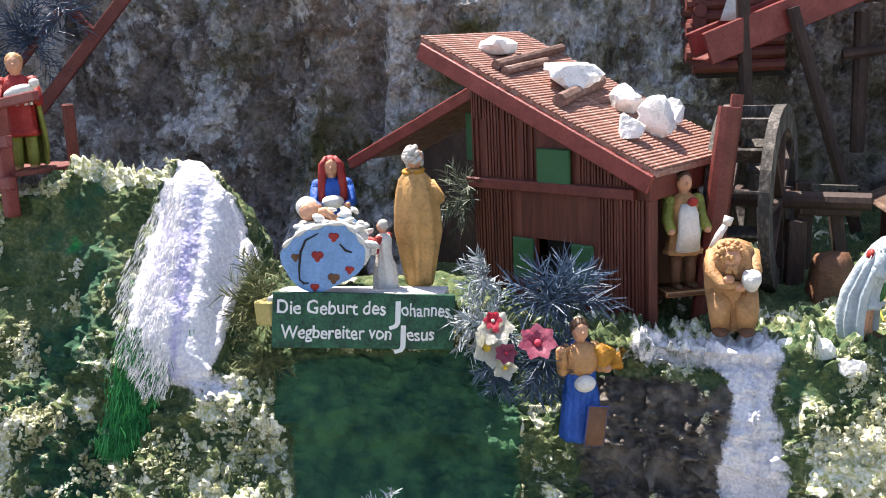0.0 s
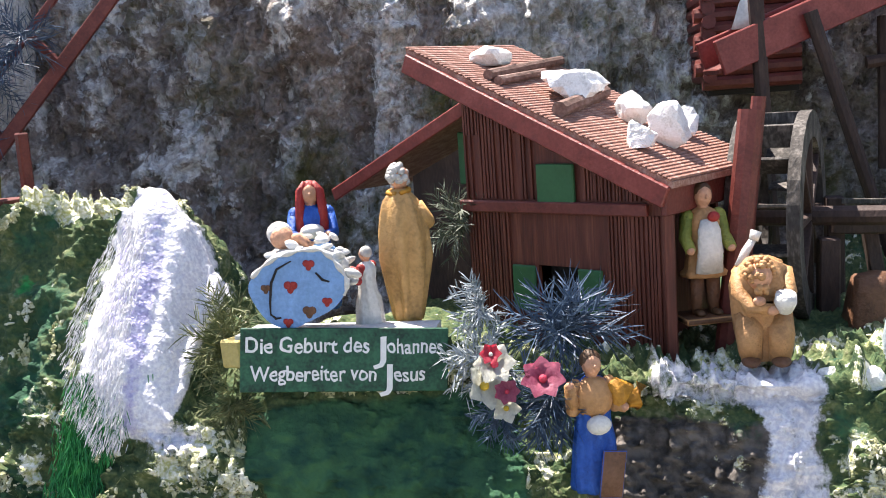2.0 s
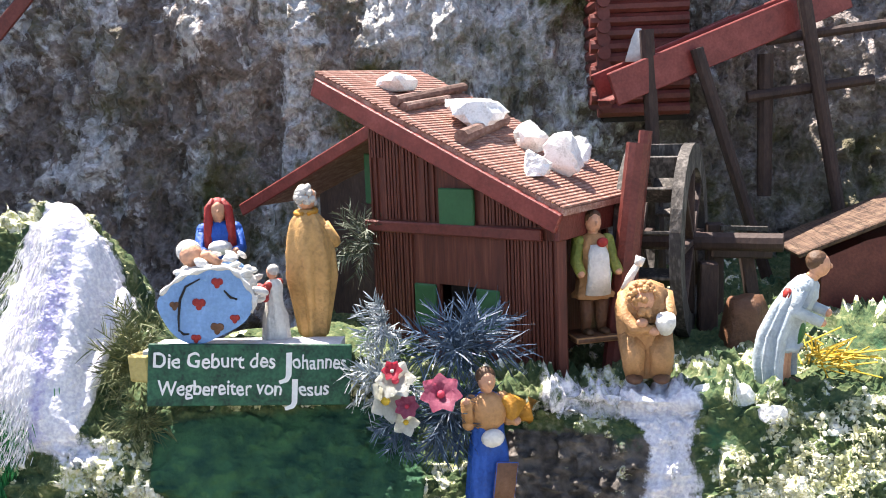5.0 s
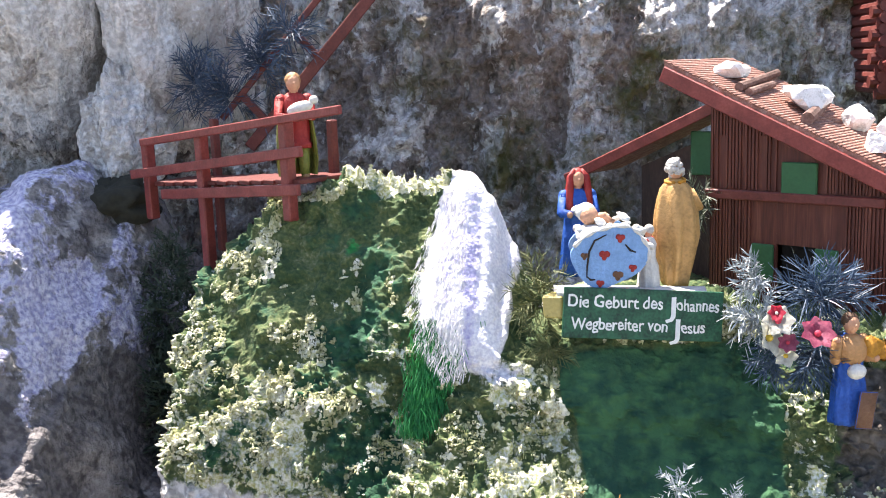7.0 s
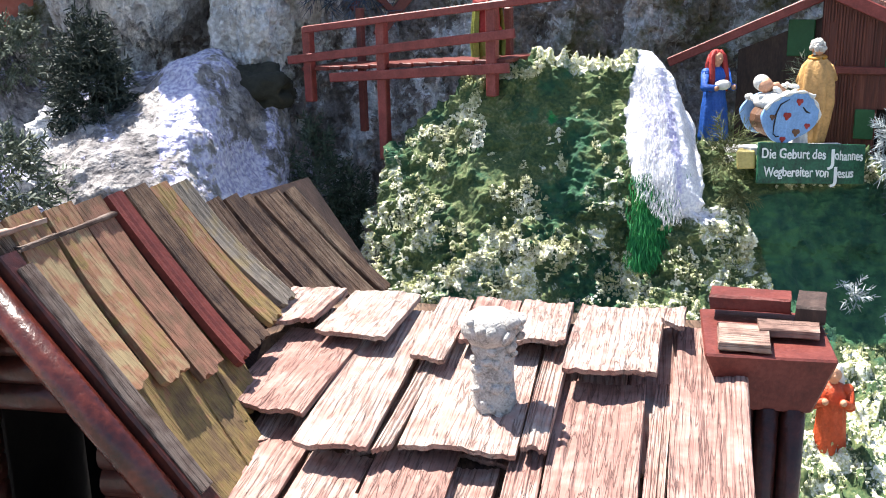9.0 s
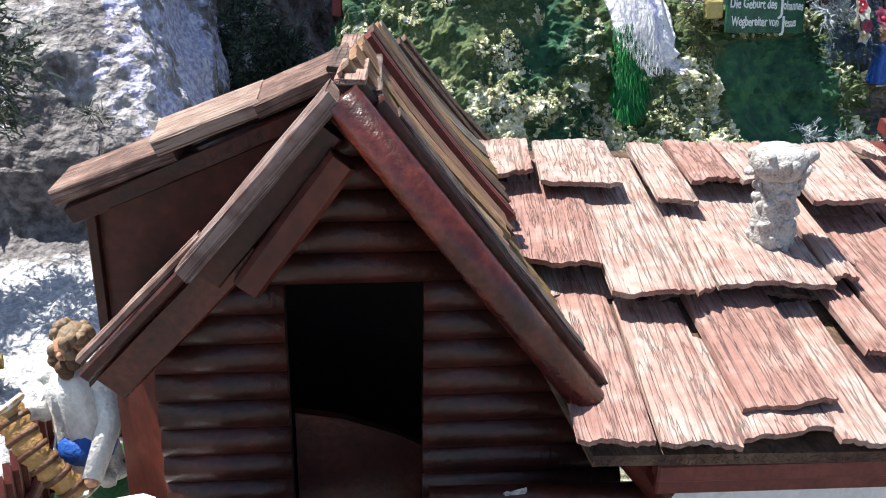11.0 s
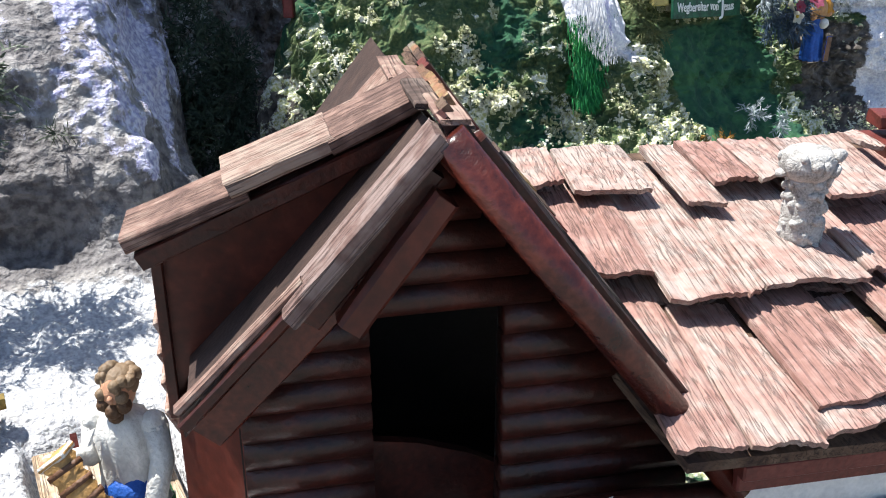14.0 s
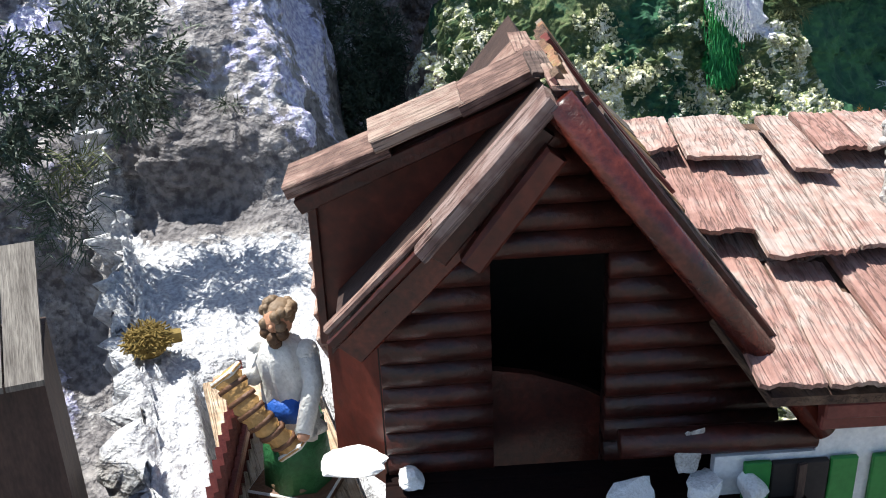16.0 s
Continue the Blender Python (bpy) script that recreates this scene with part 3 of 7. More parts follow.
def slab(bm, pts, thick, mat=0):
    """A plate between the outline pts and its copy moved by the vector thick."""
    a = [bm.verts.new(p) for p in pts]
    b = [bm.verts.new(Vector(p) + Vector(thick)) for p in pts]
    fs = [bm.faces.new(a), bm.faces.new(b[::-1])]
    for i in range(len(a)):
        j = (i + 1) % len(a)
        fs.append(bm.faces.new((a[j], a[i], b[i], b[j])))
    for f in fs:
        f.material_index = mat
    bmesh.ops.recalc_face_normals(bm, faces=fs)


def mill_house():
    house = thing("mill_house", "red-brown wooden mill house with stone-weighted roof and green shutters", "house")
    z0 = 1.14
    bm = bmesh.new()
    # front wall with an opening between the lower shutters
    top = lambda s: roof_z(s) - 0.012  # noqa: E731
    for s0, s1, za in ((-0.132, -0.026, z0), (0.032, 0.148, z0), (-0.0259, 0.0319, 1.243)):
        if len(bm.verts):
            part("wall", bm, WALL_WOOD, house)
            bm = bmesh.new()
        slab(bm, [mp(s0, 0, za), mp(s1, 0, za), mp(s1, 0, top(s1)), mp(s0, 0, top(s0))], MN * 0.006)
    part("wall", bm, WALL_WOOD, house)
    bm = bmesh.new()
    slab(bm, [mp(0.10, 0.007, z0), mp(0.10, 0.19, z0), mp(0.10, 0.19, top(0.10)), mp(0.10, 0.007, top(0.10))], -MD * 0.006)
    part("wall", bm, WALL_WOOD, house)
    bm = bmesh.new()
    slab(bm, [mp(-0.132, 0, z0), mp(-0.132, 0.2, z0), mp(-0.132, 0.2, top(-0.132)), mp(-0.132, 0, top(-0.132))], MD * 0.006)
    part("wall", bm, WALL_WOOD, house)
    bm = bmesh.new()
    slab(bm, [mp(-0.132, 0.2, z0), mp(0.106, 0.2, z0), mp(0.106, 0.2, top(0.106)), mp(-0.132, 0.2, top(-0.132))], -MN * 0.006)
    part("wall", bm, WALL_WOOD, house)
    rng = random.Random(4)
    bm = bmesh.new()
    s = -0.128
    while s < 0.144:
        w = rng.uniform(0.0022, 0.004)
        lo = 1.322 if not (-0.125 < s < -0.03 and rng.random() < 0.5) else 1.40
        if not (-0.024 < s < 0.04):
            beam(bm, mp(s, -0.0015, lo), mp(s, -0.0015, roof_z(s) - 0.02), w, 0.003, 0, 0, MN)
        if not (-0.068 < s < 0.07):
            beam(bm, mp(s + 0.001, -0.0015, z0), mp(s + 0.001, -0.0015, 1.306), w, 0.003, 0, 0, MN)
        s += w + rng.uniform(0.0012, 0.003)
    tagged(part("batten", bm, WALL_WOOD, house), "", "", "", "stuff")
    bm = bmesh.new()
    beam(bm, mp(-0.137, -0.006, 1.313), mp(0.128, -0.006, 1.313), 0.008, 0.014)
    part("ledge", bm, RED, house)
    for s0, s1, za, zb in ((-0.018, 0.034, 1.313, 1.364),):
        bm = bmesh.new()
        beam(bm, mp(s0, -0.005, (za + zb) / 2), mp(s1, -0.005, (za + zb) / 2), 0.006, zb - za)
        part("shutter", bm, GREEN_P, house, "green painted shutter")
    for s0, s1 in ((-0.062, -0.028), (0.033, 0.066)):
        bm = bmesh.new()
        beam(bm, mp(s0, -0.004, 1.215), mp(s1, -0.004, 1.215), 0.005, 0.055)
        part("shutter", bm, GREEN_P, house, "green painted shutter")
    # black sheet set back in the opening, painted as the dark inside
    bm = bmesh.new()
    slab(bm, [mp(-0.03, 0.03, z0), mp(0.036, 0.03, z0), mp(0.036, 0.03, 1.25), mp(-0.03, 0.03, 1.25)], MN * 0.004)
    part("doorway", bm, BLACK, house)
    # roof deck, then its narrow strips across the slope
    bm = bmesh.new()
    e0, e1 = -0.20, 0.166
    slab(bm, [mp(e0, -0.02, roof_z(e0) - 0.008), mp(e1, -0.02, roof_z(e1) - 0.008), mp(e1, 0.20, roof_z(e1) - 0.008), mp(e0, 0.20, roof_z(e0) - 0.008)], (0, 0, 0.007))
    part("roof", bm, ROOF_RED, house)
    n = 62
    me = None
    for i in range(n):
        s = e0 + (e1 - e0) * (i + 0.5) / n
        if me is None:
            bm = bmesh.new()
            box(bm, Matrix(), 0.0052, 0.222, 0.003, 0.001)
            me = mesh_of(bm, "roof_strip", ROOF_RED)
        ob = new("roof_strip", me)
        m = Matrix((MD * 0.91 + Vector((0, 0, -0.413)), MN, Vector((0, 0, 0.91)) + MD * 0.413)).transposed().to_4x4()
        m.translation = mp(s, 0.09 + rng.uniform(-0.002, 0.002), roof_z(s) + 0.0006 * rng.random())
        ob.matrix_basis = m
        ob.parent = house
    bm = bmesh.new()
    beam(bm, mp(-0.202, -0.022, roof_z(-0.202) - 0.02), mp(0.16, -0.022, roof_z(0.16) - 0.02), 0.007, 0.024)
    part("bargeboard", bm, RED_BR, house, "red painted bargeboard")
    bm = bmesh.new()
    beam(bm, mp(0.155, -0.02, roof_z(0.15) - 0.03), mp(0.15, 0.2, roof_z(0.15) - 0.03), 0.007, 0.03)
    part("eave_board", bm, RED, house)
    bm = bmesh.new()
    beam(bm, mp(0.149, 0.0, z0), mp(0.149, 0.0, top(0.149)), 0.012, 0.012)
    part("corner_post", bm, WALL_WOOD, house)
    # low wing on the left with its own roof
    bm = bmesh.new()
    slab(bm, [mp(-0.3, 0.08, 1.14), mp(-0.13, 0.08, 1.14), mp(-0.13, 0.08, 1.41), mp(-0.3, 0.08, 1.34)], MN * 0.006)
    slab(bm, [mp(-0.3, 0.086, 1.14), mp(-0.3, 0.20, 1.14), mp(-0.3, 0.20, 1.34), mp(-0.3, 0.086, 1.34)], MD * 0.006)
    part("wing_wall", bm, DARK_WOOD, house)
    bm = bmesh.new()
    slab(bm, [mp(-0.43, 0.05, 1.318), mp(-0.134, 0.05, 1.452), mp(-0.134, 0.22, 1.452), mp(-0.43, 0.22, 1.318)], (0, 0, 0.006))
    part("wing_roof", bm, ROOF_RED, house)
    bm = bmesh.new()
    beam(bm, mp(-0.432, 0.046, 1.315), mp(-0.134, 0.046, 1.447), 0.006, 0.018)
    part("wing_bargeboard", bm, RED_BR, house)
    bm = bmesh.new()
    beam(bm, mp(-0.205, 0.074, 1.365), mp(-0.155, 0.074, 1.365), 0.005, 0.07)
    part("shutter", bm, GREEN_P, house)


mill_house()


def rough_stone(c, r, seed, label, rot=0.0):
    bm = bmesh.new()
    rng = random.Random(seed)
    bmesh.ops.create_icosphere(bm, subdivisions=3, radius=1)
    cuts = [(Vector((rng.gauss(0, 1), rng.gauss(0, 1), rng.gauss(0, 1))).normalized(), rng.uniform(0.36, 0.8)) for _ in range(10)]
    for v in bm.verts:
        d = v.co.normalized()
        k = min([1.1] + [h / max(0.05, d.dot(n)) for n, h in cuts if d.dot(n) > 0.05])
        k *= 1 + 0.06 * noise.noise(d * 3.5 + Vector((seed, 0, 0)))
        v.co = Vector((d.x * r[0] * k, d.y * r[1] * k, max(d.z * r[2] * k, -r[2] * 0.6)))
    ob = part("roof_stone", bm, STONE_W, None)
    ob.matrix_basis = pose(*c, 0, 0, rot)
    return tagged(ob, label, "stone", "stones weighing down the roof")


def on_roof(s, d, up):
    return mp(s, d, roof_z(s) + up)


for i, (s, d, r) in enumerate(((-0.135, 0.06, (0.03, 0.026, 0.024)), (-0.02, 0.085, (0.045, 0.036, 0.036)), (0.095, 0.03, (0.034, 0.026, 0.028)), (0.108, 0.085, (0.042, 0.032, 0.04)), (0.05, 0.11, (0.036, 0.028, 0.03)), (0.085, 0.15, (0.042, 0.03, 0.028)))):
    r = tuple((0.82 if s > 0.04 else 1.0) * v for v in r)
    rough_stone(on_roof(s, d, r[2] * 0.5 + 0.002), r, 30 + i, "white broken stone lying on the mill roof", 40 * i)


LOG_BARK = surf("brown_bark", [(0.07, 0.04, 0.03), (0.17, 0.1, 0.08), (0.28, 0.19, 0.16)], 40, 0.85, 0.6, (1, 0.3, 1), dist=0.003)


def split_log(a, b, r, label):
    bm = bmesh.new()
    pole(bm, a, b, r, r * 0.92, 9)
    ob = part("split_log", bm, LOG_BARK, None, shade=False)
    return tagged(ob, label, "log", "logs weighing down the roof")


split_log(on_roof(-0.09, 0.005, 0.008), on_roof(-0.12, 0.20, 0.01), 0.007, "brown split log lying on the mill roof")
split_log(on_roof(-0.075, 0.005, 0.007), on_roof(-0.09, 0.12, 0.008), 0.006, "short brown split log lying on the mill roof")
split_log(on_roof(0.015, 0.0, 0.01), on_roof(-0.02, 0.15, 0.01), 0.0095, "round brown log lying on the mill roof")

# ---- the bridge ----
BD = Vector((0.837, -0.547, 0))
B0 = Vector((-0.791, 1.415, 0))


def bp(s, z, d=0.0):
    return B0 + BD * s + Vector((0.547, 0.837, 0)) * d + Vector((0, 0, z))


def bridge():
    br = thing("foot_bridge", "red-brown painted wooden foot bridge with railing", "bridge")
    for s, za, zb in ((0.0, 1.17, 1.42), (0.222, 1.295, 1.448), (-0.165, 1.27, 1.41)):
        bm = bmesh.new()
        beam(bm, bp(s, za), bp(s, zb), 0.018, 0.018, 0.002, 0, BD)
        part("post", bm, RED_BR, br)
    for a, b, w in (((-0.165, 1.405), (0.36, 1.462), 0.013), ((-0.205, 1.348), (0.27, 1.402), 0.016), ((-0.11, 1.318), (0.26, 1.345), 0.017)):
        bm = bmesh.new()
        beam(bm, bp(a[0], a[1], -0.012), bp(b[0], b[1], -0.012), 0.008, w, 0.0015)
        part("rail", bm, RED_BR, br)
    rng = random.Random(2)
    for i in range(14):
        bm = bmesh.new()
        s = -0.17 + 0.031 * i
        beam(bm, bp(s, 1.336 + 0.002 * i * 0.9 - 0.005, 0.0), bp(s, 1.336 + 0.0018 * i - 0.005, 0.12), 0.027 + rng.uniform(-0.002, 0.002), 0.007, 0.001)
        part("deck_board", bm, RED, br)
    for a, b in ((-0.12, -0.12), (0.2, 0.2)):
        bm = bmesh.new()
        beam(bm, bp(a, 1.2, 0.11), bp(b, 1.44, 0.11), 0.014, 0.014, 0.002, 0, BD)
        part("post", bm, RED, br)


bridge()


def ladder_rail():
    lr = thing("stair_railing", "red-brown wooden railing of a steep stair on the rock", "railing")
    a, b = Vector((-0.80, 1.66, 1.38)), Vector((-0.42, 1.76, 1.82))
    for off, w in ((Vector((0, 0, 0)), 0.022), (Vector((-0.05, 0.0, 0.055)), 0.012)):
        bm = bmesh.new()
        beam(bm, a + off, b + off, 0.01, w)
        part("rail", bm, RED, lr)
    for f in (0.1, 0.36, 0.62, 0.88):
        p = a.lerp(b, f)
        bm = bmesh.new()
        beam(bm, p, p + Vector((-0.05, 0, 0.055)), 0.01, 0.014, 0.001)
        part("post", bm, RED, lr)


ladder_rail()

# ---- the sign ----


def sign():
    tl, tr, bl = Vector((-0.190, 1.146, 1.226)), Vector((0.018, 1.206, 1.205)), Vector((-0.190, 1.136, 1.160))
    x = (tr - tl).normalized()
    zz = (tl - bl).normalized()
    y = zz.cross(x).normalized()
    zz = x.cross(y)
    m = Matrix((x, y, zz)).transposed().to_4x4()
    m.translation = (tl + tr) / 2 - zz * 0.0335
    sg = thing("name_sign", "dark green wooden sign with white hand-painted lettering", "sign", at=m)
    bm = bmesh.new()
    box(bm, Matrix(), 0.218, 0.006, 0.067, 0.001)
    part("board", bm, SIGN_G, sg)
    for txt, x0, x1, zt, size in (("Die Geburt des", -0.1038, 0.0250, 0.0080, 0.0225), ("J", 0.0290, 0.0425, -0.0005, 0.036), ("ohannes", 0.0435, 0.1026, 0.0068, 0.0225),
                                  ("Wegbereiter von", -0.0990, 0.0325, -0.0215, 0.0225), ("J", 0.0360, 0.0495, -0.0300, 0.036), ("esus", 0.0510, 0.0844, -0.0225, 0.0225)):
        cu = bpy.data.curves.new("lettering", "FONT")
        cu.body, cu.size, cu.extrude, cu.align_x = txt, size, 0.0004, "LEFT"
        cu.offset = 0.0003
        ob = new("lettering", cu)
        me = bpy.data.meshes.new_from_object(ob.evaluated_get(bpy.context.evaluated_depsgraph_get()))
        bpy.data.objects.remove(ob)
        lo, hi = min(v.co.x for v in me.vertices), max(v.co.x for v in me.vertices)
        for v in me.vertices:
            v.co.x = (v.co.x - lo) * (x1 - x0) / (hi - lo)
            # brush-painted: the line sways and the strokes are uneven
            v.co.y += 0.0007 * math.sin(170 * (x0 + v.co.x)) + 0.0004 * math.sin(640 * v.co.x + 300 * v.co.y)
            v.co.x += 0.0004 * math.sin(500 * v.co.y + 90 * v.co.x)
        me.materials.clear()
        me.materials.append(LETTER)
        ob = new("lettering", me)
        ob.parent = sg
        ob.matrix_basis = pose(x0, -0.0036, zt, 90, 0, 0)


sign()
bm = bmesh.new()
slab(bm, [(-0.20, 1.152, 1.216), (0.0, 1.21, 1.199), (0.0, 1.27, 1.199), (-0.21, 1.25, 1.205)], (0, 0, -0.012))
stage = part("stage_board", bm, WHITE, None)
tagged(stage, "white painted board under the figures behind the sign", "board")

# ---- the log house in front ----
HM = Matrix(((0.9628, 0.2701, 0, -1.0832), (-0.2701, 0.9628, 0, 0.2522), (0, 0, 1, 0.0556), (0, 0, 0, 1)))


def h3(u, v, z):
    return HM @ Vector((u, v, z))


def main_z(u, v):
    return 1.0583 + 0.2108 * v - 0.015 * u


log_house = thing("log_house", "dark red log house with weathered shingle roof and gabled porch", "house")


def hpart(name, bm, material, label="", parent=None, shade=False):
    return part(name, bm, material, parent or log_house, label, shade)


def hslab(bm, pts, thick, mat=0):
    slab(bm, [h3(*p) for p in pts], HM.to_3x3() @ Vector(thick), mat)


def hbeam(bm, a, b, w, h, bevel=0.0015, up=(0, 0, 1), mat=0):
    beam(bm, h3(*a), h3(*b), w, h, bevel, mat, HM.to_3x3() @ Vector(up))


def board(name, a, b, w, h, material, parent=None, label="", bevel=0.0015, seed=0):
    """A board from a to b in the house's frame, its grain along it, with slightly uneven faces."""
    m, l = bar_pose(h3(*a), h3(*b))
    bm = bmesh.new()
    n = max(4, int(l / 0.02))
    rng = random.Random(seed + int(l * 1e4))
    rings = []
    for i in range(n + 1):
        x = -l / 2 + l * i / n
        rings.append([bm.verts.new((x + rng.uniform(-1, 1) * (0.0012 if i in (0, n) else 0), yy + rng.uniform(-1, 1) * 0.0004, zz + rng.uniform(-1, 1) * 0.0004))
                      for yy, zz in ((-w / 2 + bevel, -h / 2), (w / 2 - bevel, -h / 2), (w / 2, -h / 2 + bevel), (w / 2, h / 2 - bevel), (w / 2 - bevel, h / 2), (-w / 2 + bevel, h / 2), (-w / 2, h / 2 - bevel), (-w / 2, -h / 2 + bevel))])
    for p, q in zip(rings, rings[1:]):
        for k in range(8):
            bm.faces.new((p[k], p[(k + 1) % 8], q[(k + 1) % 8], q[k]))
    bm.faces.new(rings[0][::-1])
    bm.faces.new(rings[-1])
    bmesh.ops.recalc_face_normals(bm, faces=list(bm.faces))
    ob = part(name, bm, material, parent or log_house, label)
    ob.matrix_basis = m
    return ob


def log_house_body():
    z0 = 0.80
    # walls of the main house, white plaster below the eave
    bm = bmesh.new()
    hslab(bm, [(0.125, -0.005, z0), (0.52, -0.005, z0), (0.52, -0.005, 1.0), (0.206, -0.005, 1.0), (0.206, -0.005, 0.969), (0.125, -0.005, 0.969)], (0, 0.01, 0))
    hslab(bm, [(0.52, -0.005, z0), (0.52, 0.49, z0), (0.52, 0.49, 0.97), (0.52, 0.35, 1.115), (0.52, -0.005, 1.03)], (-0.01, 0, 0))
    hslab(bm, [(-0.12, 0.49, z0), (0.51, 0.49, z0), (0.51, 0.49, 0.97), (-0.12, 0.49, 0.97)], (0, 0.01, 0))
    hpart("wall", bm, WHITE, "white plaster wall")
    # roof deck
    bm = bmesh.new()
    hslab(bm, [(0.15, -0.04, main_z(0, -0.04) - 0.012), (0.525, -0.04, main_z(0.5, -0.04) - 0.012), (0.525, 0.352, main_z(0.5, 0.352) - 0.012), (0.07, 0.352, main_z(0, 0.352) - 0.012)], (0, 0, 0.008))
    hslab(bm, [(0.0, 0.353, main_z(0, 0.352) - 0.012), (0.525, 0.353, main_z(0.5, 0.352) - 0.012), (0.525, 0.50, 0.98), (0.0, 0.50, 0.98)], (0, 0, 0.008))
    hpart("roof", bm, PLANK_DARK)
    bm = bmesh.new()
    hbeam(bm, (0.195, -0.028, 1.026), (0.53, -0.028, 1.024), 0.014, 0.014)
    hpart("eave_beam", bm, RED)
    bm = bmesh.new()
    hbeam(bm, (0.2, -0.01, 1.008), (0.53, -0.01, 1.006), 0.02, 0.018)
    hpart("eave_beam", bm, RED)
    for u in (0.147, 0.217, 0.251, 0.32, 0.355, 0.424):
        bm = bmesh.new()
        hbeam(bm, (u, -0.01, 0.936), (u + 0.022, -0.01, 0.936), 0.005, 0.06, 0.001)
        hpart("shutter", bm, GREEN_B, "bright green window shutter")
    for u in (0.170, 0.274, 0.378):
        bm = bmesh.new()
        hbeam(bm, (u, -0.009, 0.936), (u + 0.046, -0.009, 0.936), 0.006, 0.056, 0.001)
        hpart("window", bm, BLACK)
        bm = bmesh.new()
        hbeam(bm, (u + 0.023, -0.014, 0.908), (u + 0.023, -0.014, 0.964), 0.003, 0.007, 0.0)
        hpart("mullion", bm, DARK_WOOD)


log_house_body()


PLANK_PINK = grained("faded_red_plank", [(0.15, 0.085, 0.05), (0.25, 0.115, 0.075), (0.28, 0.18, 0.1)], (0.035, 0.018, 0.012), (200, 6, 200), 0.15, 0.16, 0.6)
PLANK_DARK_L = grained("dark_brown_board", [(0.03, 0.02, 0.016), (0.08, 0.05, 0.04), (0.16, 0.12, 0.1)], (0.012, 0.008, 0.006), (7, 230, 230), 0.2)
SHINGLE_X = surf("weathered_shingle_across", [(0.2, 0.1, 0.08), (0.33, 0.2, 0.15), (0.42, 0.31, 0.26), (0.46, 0.4, 0.36)], 26, 0.8, 0.9, (0.7, 5.0, 5.0), fine=7, dist=0.0025)
SHADED_RED = surf("shade_painted_red_wood", [(0.005, 0.003, 0.003), (0.013, 0.005, 0.004)], 30, 0.9, 0.3, spec=0.1)
CHEEK = surf("dark_red_worn_paint", [(0.03, 0.007, 0.005), (0.075, 0.015, 0.009), (0.14, 0.032, 0.02)], 14, 0.42, 0.25)


